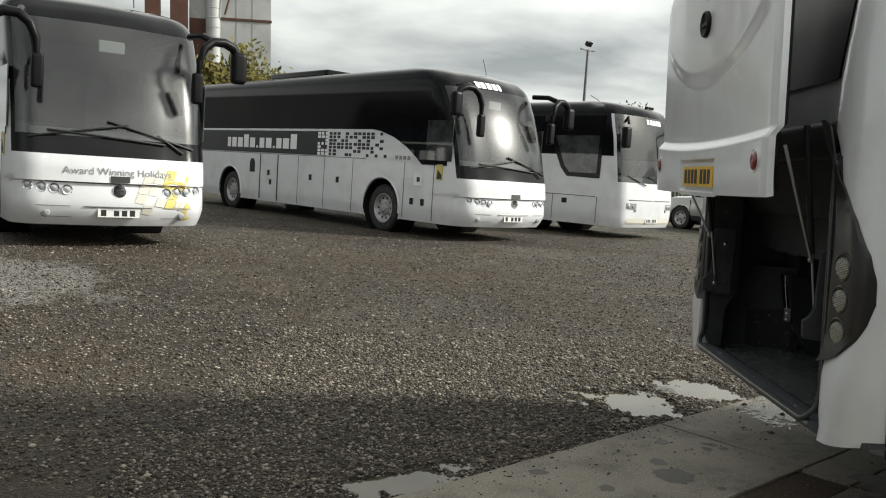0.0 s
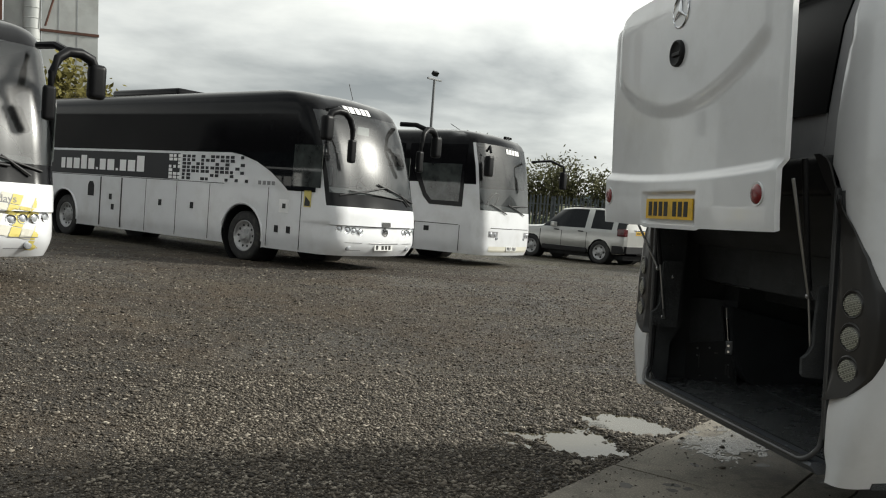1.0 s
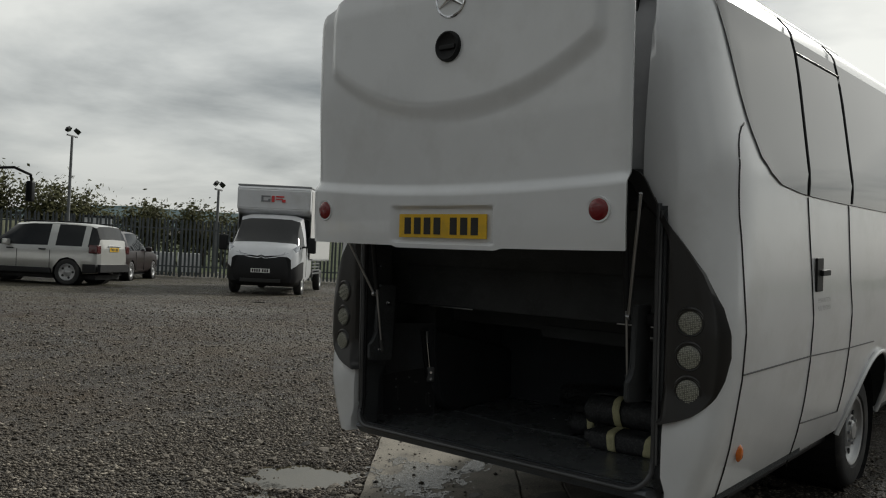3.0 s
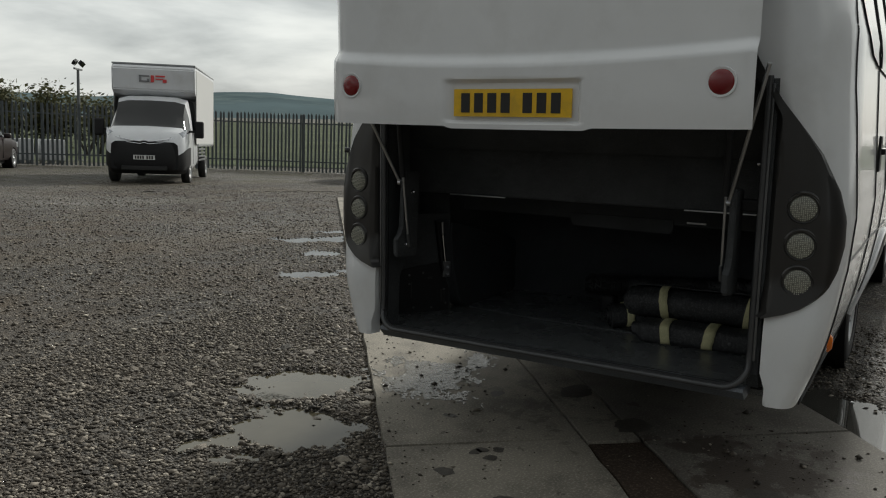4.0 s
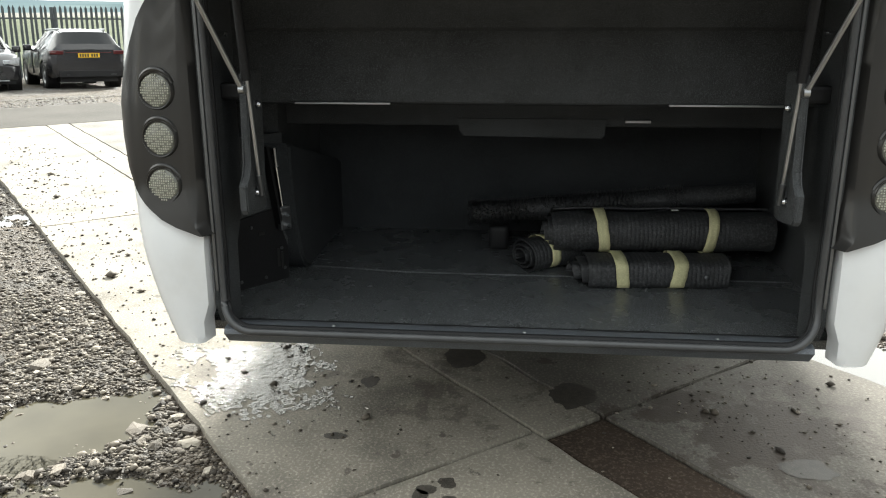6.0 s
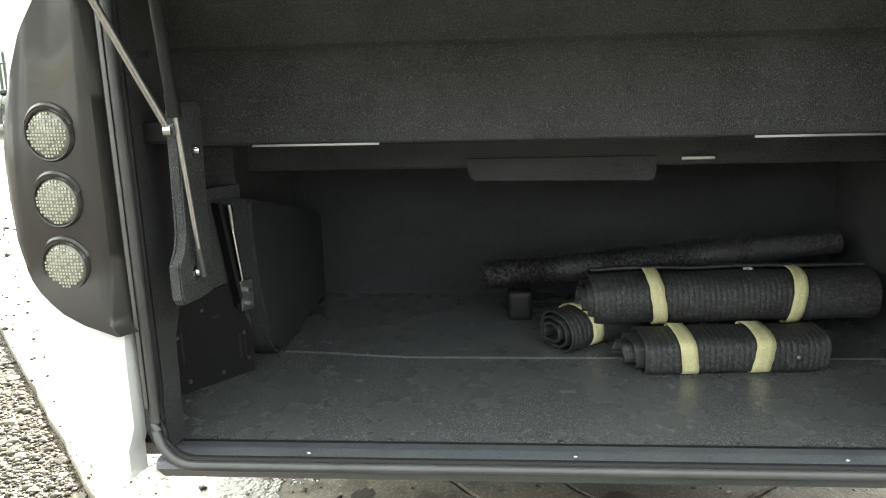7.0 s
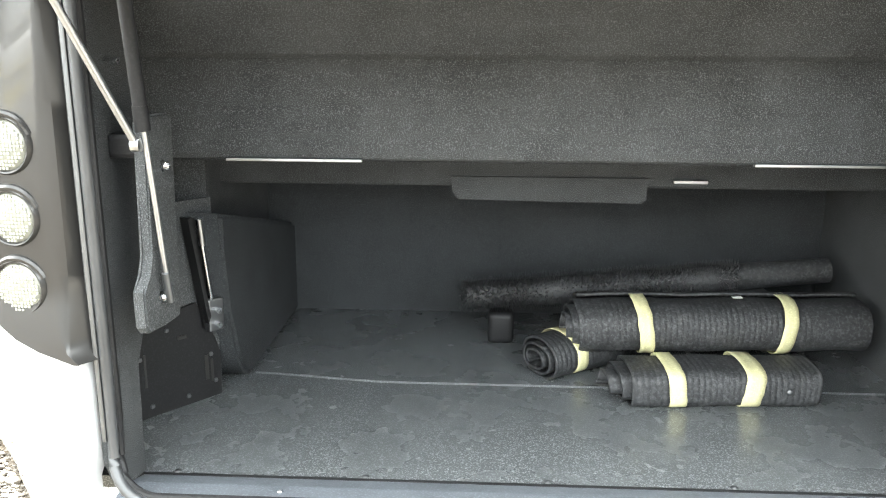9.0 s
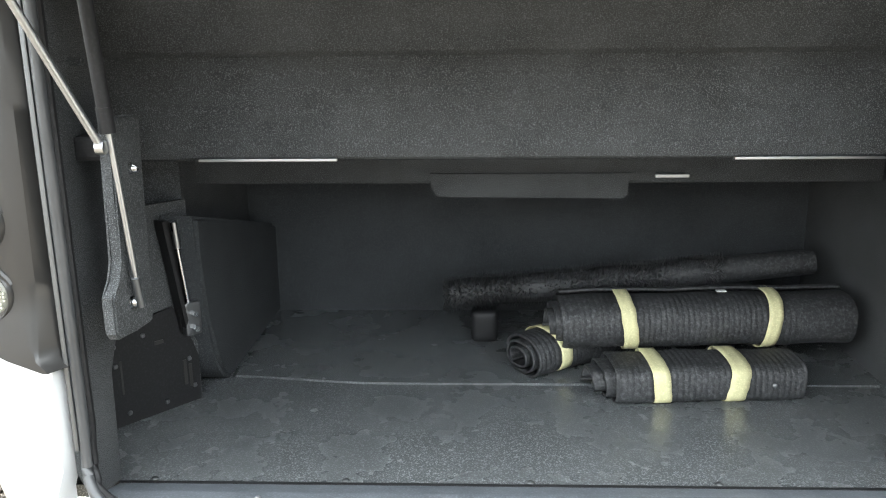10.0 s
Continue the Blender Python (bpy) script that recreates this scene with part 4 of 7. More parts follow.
for x0, x1, z0, z1 in ((0.13, 0.155, 0.665, 0.675), (0.205, 0.215, 0.53, 0.60), (0.222, 0.230, 0.52, 0.585), (0.03, 0.036, 0.56, 0.65)):
    part("slot", on_plate(box(x0, x1, -0.0105, -0.007, z0, z1, 0.001)), GLOSS_BLACK, plate)
hb = merge(prism([(0.165, 0.99), (0.212, 0.985), (0.218, 0.93), (0.236, 0.70), (0.205, 0.68), (0.19, 0.80)], -0.022, -0.006), prism([(0.163, 0.992), (0.172, 0.992), (0.212, 0.72), (0.204, 0.70)], -0.045, -0.006))
hg = part("hinge_arm", on_plate(hb), BLACK_PLASTIC, bus, "black folding hinge arm")
part("hinge_rod", on_plate(cyl((0.196, -0.036, 0.985), (0.222, -0.036, 0.755), 0.006, 10)), CHROME, hg, smooth=True)
part("hinge_rod", on_plate(cyl((0.200, -0.036, 0.985), (0.205, -0.036, 0.915), 0.009, 10)), STEEL, hg, smooth=True)
pv = part("hinge_pivot", on_plate(box(0.205, 0.252, -0.045, -0.022, 0.675, 0.765, 0.006)), DARK_STEEL, hg)
for z in (0.695, 0.735):
    part("pivot_bolt", on_plate(cyl((0.228, -0.060, z), (0.228, -0.04, z), 0.008, 8)), CHROME, hg)

# underside behind the sill
part("underbody", box(0.55, BL - 0.5, -1.0, 1.0, 0.36, 0.408, 0.02), BLACK_PLASTIC, bus)


def lid_outline(v):
    """Lower and upper edge of the boot lid at v."""
    a = abs(v)
    lo = 1.522 + 0.006 * (a / 0.94) ** 2 - 0.010 * smooth01((0.33 - a) / 0.04)
    hi = 2.82 - 0.008 * (a / 0.7) ** 2 - 0.085 * smooth01((a - 0.62) / 0.28) - 0.13 * smooth01((a - 0.86) / 0.10)
    return lo, hi


def lid_face(v, z):
    """How far the lid's outer face stands out at v, z: camber, the bumper ledge below and the dished field above."""
    a = abs(v)
    u = -0.352 + 0.018 * (a / 0.94) ** 2 + 0.07 * smooth01((a - 0.84) / 0.14) ** 2
    crease = 1.802 + 0.04 * (a / 0.94) ** 2
    u -= 0.034 * smooth01((crease + 0.012 - z) / 0.055) * (1 - 0.25 * smooth01((1.64 - z) / 0.2))
    smile = 2.095 + 0.24 * (a / 0.75) ** 2.2
    inside = smooth01((z - smile) / 0.105) * smooth01((0.80 - a) / 0.05)
    u -= 0.020 * inside
    if z > 2.62:
        u += 0.03 * smooth01((z - 2.66) / 0.2)
    pr = smooth01((0.300 - abs(v - 0.016)) / 0.02) * smooth01((z - 1.535) / 0.012) * smooth01((1.715 - z) / 0.02)
    return u + 0.022 * pr


def build_lid():
    na, nb = 110, 190
    zrow = [k / nb for k in range(nb + 1)]
    verts, faces = [], []
    va = [lerp(-0.905, 0.945, i / na) for i in range(na + 1)]
    for q in zrow:
        for v in va:
            lo, hi = lid_outline(v)
            # the rows bend with the crease
            z = lerp(lo, hi, q)
            z += 0.04 * (v / 0.94) ** 2 * math.exp(-((z - 1.80) / 0.15) ** 2)
            taper = 1 - 0.035 * smooth01((z - 2.1) / 0.7) * smooth01(v / 0.3)
            verts.append((lid_face(v, z) + 0.018 - 0.028 * v, v * taper + 0.008 + 0.030 * smooth01((z - 1.85) / 0.85) * smooth01((v + 0.905) / 0.7), z))
    m = na + 1
    for j in range(nb):
        for i in range(na):
            faces.append((j * m + i, j * m + i + 1, (j + 1) * m + i + 1, (j + 1) * m + i)[::-1])
    edge = [i for i in range(m)] + [j * m + na for j in range(1, nb + 1)] + [nb * m + i for i in range(na - 1, -1, -1)] + [j * m for j in range(nb - 1, 0, -1)]
    base = len(verts)
    for k in edge:
        x, y, z = verts[k]
        verts.append((x + 0.035, y * 0.985, lerp(z, 2.1, 0.012)))
    n = len(edge)
    for i in range(n):
        faces.append((edge[i], edge[(i + 1) % n], base + (i + 1) % n, base + i))
    cen = len(verts)
    verts.append((-0.26, 0, 2.1))
    for i in range(n):
        faces.append((base + i, base + (i + 1) % n, cen))
    lid_ = raw_part("boot_lid", verts, faces, PAINT_WHITE, bus, "raised white boot lid", smooth=True)
    # black trim on its inner side
    ring_ = [(x + 0.006, y * 0.985, lerp(z, 2.1, 0.02)) for x, y, z in verts[base:cen]]
    lv = ring_ + [(x + 0.03, y * 0.95, lerp(z, 2.1, 0.05)) for x, y, z in ring_] + [(-0.225, 0, 2.1)]
    lf = [(i, (i + 1) % n, n + (i + 1) % n, n + i) for i in range(n)] + [(n + i, n + (i + 1) % n, 2 * n) for i in range(n)]
    raw_part("lid_lining", lv, lf, BLACK_PLASTIC, lid_, "black inner lining of the lid", smooth=True)
    return lid_


lid = build_lid()


def plate_bars(parent, m, ink, count=(4, 3), w=0.05, h=0.079):
    """Plain bars in place of a plate's characters, standing in the y, z plane of m and facing -x."""
    total = sum(count)
    step = 0.46 / (total + 0.6)
    y = 0.23
    for g, c in enumerate(count):
        for k in range(c):
            bb = box(-0.0035, -0.0012, y - step * 0.74, y - step * 0.08, -h / 2, h / 2, 0)
            bmesh.ops.transform(bb, matrix=m, verts=bb.verts)
            part("bar", bb, ink, parent)
            y -= step
        y -= step * 0.6


def number_plate(parent, m, material, count, label):
    b = box(-0.0015, 0.004, -0.26, 0.26, -0.0555, 0.0555, 0.0)
    bmesh.ops.transform(b, matrix=m, verts=b.verts)
    p = part("number_plate", b, material, parent, label)
    plate_bars(p, m, INK, count)
    return p


number_plate(lid, pose(-0.357, 0.024, 1.618, 0, 0, 1.6), PLATE_YELLOW, (4, 3), "yellow rear number plate")
for sign in (1, -1):
    red = lathe([(0.0, -0.014), (0.02, -0.0135), (0.04, -0.009), (0.047, -0.002), (0.047, 0.01)], 28, "x")
    bmesh.ops.transform(red, matrix=pose(-0.354 - 0.028 * sign * 0.805, sign * 0.80 + 0.012, 1.693), verts=red.verts)
    part("red_reflector", red, RED_LENS, lid, "round red reflector", smooth=True)
    rim = lathe([(0.047, -0.006), (0.053, -0.008), (0.055, 0.0), (0.055, 0.012)], 28, "x")
    bmesh.ops.transform(rim, matrix=pose(-0.352 - 0.028 * sign * 0.805, sign * 0.80 + 0.012, 1.693), verts=rim.verts)
    part("reflector_rim", rim, PAINT_WHITE, lid, smooth=True)
knob = lathe([(0.0, 0.004), (0.045, 0.002), (0.056, -0.006), (0.062, -0.011), (0.068, -0.009), (0.071, 0.0), (0.071, 0.012)], 32, "x")
bmesh.ops.transform(knob, matrix=pose(-0.363, 0.003, 2.445), verts=knob.verts)
handle = part("lid_handle", knob, BLACK_PLASTIC, lid, "round black recessed lid handle", smooth=True)
part("grip", box(-0.371, -0.358, -0.044, 0.048, 2.430, 2.452, 0.005), BLACK_PLASTIC, handle)
star = bmesh.new()
merge(star, tube([(-0.352, -0.003 + 0.085 * math.cos(a), 2.665 + 0.085 * math.sin(a)) for a in [k * math.tau / 32 for k in range(32)]], 0.007, 8, closed=True))
for k in range(3):
    a = radians(90 + 120 * k)
    tube([(-0.358, -0.003, 2.665), (-0.352, -0.003 + 0.085 * math.cos(a), 2.665 + 0.085 * math.sin(a))], [0.012, 0.004], 6, bm=star)
part("tail_badge", star, CHROME, lid, "chrome ring badge", smooth=True)

# side glazing, door lines and fittings, on both flanks
for sign in (1, -1):
    def flank(u, z, out=0.004):
        w = curve([(p[0], p[1]) for p in bus_outline(z)[:40]], u)
        return (u, sign * (w + out), z)

    def low(u):
        return curve([(0.29, 2.36), (0.30, 2.22), (0.32, 2.12), (0.34, 2.06), (0.40, 1.95), (0.5, 1.885), (0.63, 1.84), (0.95, 1.81), (1.53, 1.795), (2.58, 1.78), (5.4, 1.74)], u)
    verts, faces = [], []
    us = [0.29, 0.295, 0.30, 0.31, 0.32, 0.34, 0.36, 0.4, 0.45, 0.5, 0.56, 0.63, 0.75, 0.9, 1.08, 1.4, 1.65, 2.3, 3.0, 3.7, 4.4, 5.1, 5.4]
    nz = 9
    for u in us:
        for k in range(nz):
            verts.append(flank(u, lerp(low(u), 2.66, k / (nz - 1)), 0.008))
    for i in range(len(us) - 1):
        for k in range(nz - 1):
            q = (i * nz + k, (i + 1) * nz + k, (i + 1) * nz + k + 1, i * nz + k + 1)
            faces.append(q if sign < 0 else q[::-1])
    raw_part("side_glazing", verts, faces, BUS_GLAZING, bus, "dark tinted side glazing", smooth=True)

    def seam(pts, r=0.004, name="panel_gap", material=INK, out=0.0015):
        fine = [(lerp(a[0], b2[0], q / 6), lerp(a[1], b2[1], q / 6)) for a, b2 in zip(pts, pts[1:]) for q in range(6)] + [pts[-1]]
        return part(name, tube([flank(u, z, out) for u, z in fine], r, 6), material, bus)
    seam([(0.285, 2.085), (0.25, 2.065), (0.22, 2.03), (0.197, 1.985), (0.182, 1.93), (0.171, 1.86), (0.164, 1.78), (0.16, 1.68), (0.16, 1.35), (0.16, 1.03), (0.16, 0.8), (0.18, 0.6), (0.22, 0.40)])
    seam([(0.16, 1.02), (1.07, 1.01), (1.79, 0.985), (2.35, 0.975)])
    seam([(1.02, 1.80), (1.05, 1.4), (1.07, 1.04), (1.13, 0.65), (1.2, 0.40)])
    seam([(1.75, 1.79), (1.75, 1.36), (1.79, 0.97), (1.86, 0.60)])
    seam([(1.01, 1.81), (1.14, 2.2), (1.27, 2.58), (2.06, 2.58), (1.93, 2.2), (1.79, 1.80)], 0.0045, out=0.011)
    seam([(1.27, 2.58), (1.27, 2.78)], 0.005, out=0.010)
    seam([(2.06, 2.58), (2.07, 2.78)], 0.005, out=0.010)
    seam([(1.13, 0.65), (1.5, 0.625), (1.86, 0.60)])
    bm = box(1.10, 1.20, -0.006, 0.006, 1.33, 1.50, 0.004)
    bmesh.ops.transform(bm, matrix=Matrix.Translation((0, sign * 1.209, 0)), verts=bm.verts)
    ho = part("door_handle", bm, BLACK_PLASTIC, bus, "black recessed door handle")
    bm = box(1.14, 1.27, -0.012, 0.012, 1.41, 1.44, 0.006)
    bmesh.ops.transform(bm, matrix=Matrix.Translation((0, sign * 1.221, 0)), verts=bm.verts)
    part("handle_grip", bm, BLACK_PLASTIC, ho)
    for words, z in (("PUSH BUTTON", 1.285), ("PULL TO OPEN", 1.245)):
        bm = text_bm(words, 0.032)
        bmesh.ops.transform(bm, matrix=pose(1.21, sign * 1.2205, z, 90, 0, 0 if sign < 0 else 180), verts=bm.verts)
        part("lettering", bm, GREY_VINYL, bus)
    am = lathe([(0.0, -0.02), (0.02, -0.018), (0.032, -0.006), (0.034, 0.0)], 16, "y")
    bmesh.ops.transform(am, matrix=Matrix.Translation((0.30, sign * 1.138, 0.66)) @ Matrix.Diagonal((1.3, -sign, 0.8, 1)).inverted() @ pose(0, 0, 0, 0, 0, 0) if sign < 0 else Matrix.Translation((0.30, sign * 1.138, 0.66)) @ Matrix.Diagonal((1, -1, 1, 1)), verts=am.verts)
    part("side_marker", am, AMBER, bus, "amber side marker lamp", smooth=True)
    for wu in WHEEL_U:
        arch = tube([flank(wu + 0.475 * math.cos(a), 0.42 + 0.475 * math.sin(a), 0.006) for a in [radians(q) for q in range(0, 181, 9)]], 0.016, 8)
        part("arch_lip", arch, PAINT_WHITE, bus, smooth=True)
        part("wheel_well", lathe([(0.46, 0.0), (0.46, 0.42), (0.0, 0.42)], 28, "y", cap=False), BLACK_PLASTIC, bus).matrix_local = \
            pose(wu, sign * 1.055, 0.42, 0, 0, 0) @ Matrix.Diagonal((1, -sign, 1, 1))
# raised roof pod
part("roof_pod", box(0.9, 3.6, -0.62, 0.62, 2.9, 3.06, 0.06, seg=4), PAINT_WHITE, bus, smooth=True)


def wheel(parent, m, r=0.36, width=0.24, rim_r=0.22, spokes=0, name="wheel"):
    """A tyre with its rim; the wheel's outer face looks along local -y."""
    t = lathe([(rim_r * 0.98, -width * .40), (rim_r * 1.08, -width * .49), (r * 0.86, -width * .5), (r * 0.95, -width * .46), (r, -width * .36), (r, width * .36), (r * .95, width * .46), (rim_r, width * .48)], 40, cap=False)
    w = part(name, t, TYRE, parent, smooth=True)
    w.matrix_local = m
    b = lathe([(rim_r * 1.03, -width * .44), (rim_r, -width * .46), (rim_r * .94, -width * .44), (rim_r * .90, -width * .36), (rim_r * .84, -width * .30), (rim_r * .58, -width * .26), (rim_r * .50, -width * .28), (rim_r * .46, -width * .38),
               (rim_r * .30, -width * .40), (rim_r * .24, -width * .46), (0.0, -width * .48)], 32, cap=False)
    part("rim", b, ALLOY, w, "bright alloy rim", smooth=True)
    holes = bmesh.new()
    n = spokes or 10
    for k in range(n):
        a = k * math.tau / n
        s = lathe([(0.0, -0.006), (rim_r * (0.085 if not spokes else 0.15), -0.006), (rim_r * (0.085 if not spokes else 0.15), 0.01)], 10)
        merge(holes, s, Matrix.Translation((rim_r * .71 * math.cos(a), -width * .282, rim_r * .71 * math.sin(a))))
    tagged(part("rim_hole", holes, INK, w), kind="stuff")
    for k in range(8):
        a = k * math.tau / 8
        nut = cyl((rim_r * .36 * math.cos(a), -width * .45, rim_r * .36 * math.sin(a)), (rim_r * .36 * math.cos(a), -width * .36, rim_r * .36 * math.sin(a)), rim_r * .055, 6)
        part("wheel_nut", nut, STEEL, w)
    return w


for wu in WHEEL_U:
    wheel(bus, pose(wu, -0.94, 0.36))
    wheel(bus, pose(wu, 0.94, 0.36, 0, 0, 180))


# ---- rolled mats in the boot ----
def matting_roll(name, m, length, rw, rh, label, bands, turns=3.2, square=2.6, spill=0.05, plain=-9.0):
    """A ribbed mat rolled up and squashed: a spiral sheet whose inner turns slip out at the near end, held by tape. Its axis runs along local y, resting on z = 0."""
    t = thing(name, m, label, "mat roll")
    steps = 150

    def ring(a, f):
        c, s_ = math.cos(a), math.sin(a)
        k = (abs(c) ** square + abs(s_) ** square) ** (-1 / square)
        return rw * f * k * c, rh * f * k * s_
    prof = []
    for k in range(steps + 1):
        a = math.radians(-60) + k / steps * turns * math.tau
        f = 0.22 + 0.78 * (k / steps) ** 0.85
        f *= 1 + 0.05 * noise.noise((a * 1.3, length * 7, 2)) * (1 - k / steps)
        prof.append((*ring(a, f), k / steps))
    ny = int(length * 250)
    verts, faces = [], []
    for j in range(ny + 1):
        q = j / ny
        y = length * (q - 0.5)
        wob, dip = 0.008 * noise.noise((y * 4, 0, length)), 0.005 * noise.noise((y * 6, 5, length))
        for k, (x, z, f) in enumerate(prof):
            rib = 0.0014 * (1 + 0.5 * noise.noise((y * 14, length, 2))) if (j % 4 < 2 and f > 1 - 1.02 / turns and y > plain) else 0.0
            slip = (spill * (1 - f) ** 1.3 + 0.010 * noise.noise((f * 9, length, 1))) * smooth01((q - 0.72) / 0.28)
            slip -= 0.010 * noise.noise((f * 6, length, 4)) * smooth01((0.2 - q) / 0.2)
            verts.append((x * (1 + rib / rw) + wob, y + slip, rh + z * (1 + rib / rh) + dip + 0.003 * noise.noise((y * 9, x * 12, 4))))
    n = len(prof)
    for j in range(ny):
        for k in range(n - 1):
            faces.append((j * n + k, j * n + k + 1, (j + 1) * n + k + 1, (j + 1) * n + k))
    sheet = raw_part("rolled_sheet", verts, faces, RIBBED, t, smooth=True)
    mod = sheet.modifiers.new("thickness", "SOLIDIFY")
    mod.thickness, mod.offset = 0.007, -1
    for y, w, lean in bands:
        bv, bf = [], []
        wob, dip = 0.008 * noise.noise((y * 4, 0, length)), 0.005 * noise.noise((y * 6, 5, length))
        k2 = 56
        for k in range(k2 + 1):
            a = k / k2 * math.tau
            x, z = ring(a, 1.0)
            g = 0.006 / max(0.03, math.hypot(x, z))
            fray = 0.0022 * noise.noise((a * 3, y * 30, 7))
            for e in (-1, -0.33, 0.33, 1):
                bv.append((x * (1 + g) + wob, y + e * (w / 2 + fray * e) + lean * math.sin(a), max(0.0015, rh + z * (1 + g) + dip + 0.0012 * noise.noise((a * 5, e * 3, y)))))
        for k in range(k2):
            for e in range(3):
                bf.append((4 * k + e, 4 * k + e + 1, 4 * k + e + 5, 4 * k + e + 4))
        tp = raw_part("tape_band", bv, bf, TAPE, t, "cream tape band", smooth=True)
        tm = tp.modifiers.new("thickness", "SOLIDIFY")
        tm.thickness = 0.0012
    return t


FZT = FZ + 0.005
small = matting_roll("rolled_mat", pose(BUS[0] + 0.630, BUS[1] - 0.530, FZ, 0, 0, 3.5), 0.505, 0.094, 0.051, "small black ribbed rubber mat rolled up on the boot floor",
                     [(0.138, 0.046, 0.006), (-0.066, 0.052, -0.010)], 3.1, 4.2, 0.085)
part("press_stud", lathe([(0.0, -0.006), (0.006, -0.005), (0.009, -0.003), (0.010, 0.0)], 14, "x"), DARK_STEEL, small, smooth=True).matrix_local = pose(-0.094, -0.165, 0.05)
large = matting_roll("rolled_mat", pose(BUS[0] + 0.805, BUS[1] - 0.565, FZ + 0.078, 0, 0, 3.0), 0.83, 0.104, 0.078, "large black ribbed rubber mat rolled up, lying on smaller rolls",
                     [(0.232, 0.042, 0.012), (-0.175, 0.040, -0.012)], 3.4, 2.5, 0.05, plain=-0.24)
part("paper_scrap", box(-0.02, 0.0, -0.016, 0.012, 0.0, 0.0015), WHITE_VINYL, large, "scrap of white paper").matrix_local = pose(-0.01, -0.045, 0.162)
matting_roll("rolled_mat", pose(BUS[0] + 0.83, BUS[1] - 0.180, FZT, 0, 0, 34), 0.34, 0.086, 0.058, "black rubber mat rolled up under the end of a larger roll", [(0.075, 0.040, 0.003)], 3.0, 2.3, 0.03)


def bristle_roll():
    t = thing("coir_mat_roll", pose(BUS[0] + 1.02, BUS[1], FZT, 0, 0, 0), "rolled bristly black coir mat at the back of the boot", "mat roll")
    rng = random.Random(5)
    ends = (0.185, 0.150), (-0.650, 0.228)
    zc = lambda y: lerp(ends[1][1], ends[0][1], (y - ends[1][0]) / (ends[0][0] - ends[1][0]))
    part("rolled_core", tube([(0.006 * math.sin(k), lerp(0.18, -0.66, k / 12), zc(lerp(0.18, -0.66, k / 12))) for k in range(13)], [0.044 + 0.004 * math.sin(k * 1.9) for k in range(13)], 18), RUBBER, t, smooth=True)
    part("backing_sheet", tube([(0.0, -0.62, zc(-0.62)), (0.004, -0.70, zc(-0.70)), (0.008, -0.85, zc(-0.85)), (0.01, -0.965, zc(-0.965))], [0.040, 0.043, 0.041, 0.040], 20), RIBBED, t, "smooth rubber backing", smooth=True)
    part("under_fold", box(-0.04, 0.04, 0.025, 0.11, 0.0, 0.105, 0.02, seg=3), BLACK_PLASTIC, t, smooth=True)
    part("under_fold", box(-0.05, 0.05, -0.78, -0.60, 0.0, 0.195, 0.02), RUBBER, t)
    verts, faces = [], []
    for k in range(15000):
        y = rng.uniform(-0.67, 0.20)
        a = rng.uniform(0, math.tau)
        # tufts stand in rows
        y = round(y / 0.016) * 0.016 + rng.gauss(0, 0.004)
        d = Vector((math.cos(a), rng.uniform(-.35, .35), math.sin(a))).normalized()
        p = Vector((0.040 * math.cos(a), y, zc(y) + 0.040 * math.sin(a)))
        q = p + d * rng.uniform(0.008, 0.026 + 0.014 * smooth01((y + 0.4) / 0.6))
        w = Vector((-math.sin(a), 0, math.cos(a))) * 0.0030
        i = len(verts)
        verts += [p - w, p + w, q]
        faces.append((i, i + 1, i + 2))
    tagged(raw_part("bristle", verts, faces, BRISTLE, t), kind="stuff")
    return t


BRISTLE = mat("dark_bristle", (0.14, 0.141, 0.144), 0.55, var=0.6, var_scale=60)
bristle_roll()


# ---- vehicles: a skin lofted from plan outlines ----
def skin(rows, pick, name, material, parent, label="", smooth=True):
    """A mesh of the chosen cells of a grid of points."""
    n = len(rows[0])
    used, verts, faces = {}, [], []

    def vid(j, i):
        if (j, i) not in used:
            used[j, i] = len(verts)
            verts.append(rows[j][i])
        return used[j, i]
    for j in range(len(rows) - 1):
        for i in range(n - 1):
            if pick(j, i):
                faces.append((vid(j, i), vid(j, i + 1), vid(j + 1, i + 1), vid(j + 1, i)))
    return raw_part(name, verts, faces, material, parent, label, smooth)


def coach_rows(spec):
    """Plan outlines of a coach, from the tail's middle along the right side, round the nose and back along the left."""
    rows = []
    for z in spec["zs"]:
        w, xf, xr = curve(spec["w"], z), curve(spec["nose"], z), curve(spec["tail"], z)
        rc = spec["rc"]
        half = [(xr, 0.0), (xr, -w * 0.6), (xr + 0.02, -w * 0.9), (xr + 0.12, -w)]
        for s in spec["side"]:
            half.append((min(s, xf - rc - 0.02), -w))
        for k in range(1, 9):
            a = k / 8 * math.pi / 2
            half.append((xf - rc + (rc - spec["bow"]) * math.sin(a) ** 0.9, -w + (rc * 0.85) * (1 - math.cos(a) ** 0.9)))
        yc = -w + rc * 0.85
        for k in range(1, 5):
            y = yc * (1 - k / 4)
            half.append((xf - spec["bow"] * (y / yc) ** 2, y))
        full = half + [(x, -y) for x, y in half[-2::-1]]
        rows.append([Vector((x, y, z)) for x, y in full])
    # wheel arches: cells inside are left open, their rim drawn onto the circle
    for row in rows:
        for v in row:
            for wx in spec["wheels"]:
                d = math.hypot(v.x - wx, v.z - spec["wz"])
                if 0.02 < d < spec["arch"] and abs(v.y) > 0.9:
                    v.x, v.z = wx + (v.x - wx) * spec["arch"] / d, spec["wz"] + (v.z - spec["wz"]) * spec["arch"] / d
    return rows


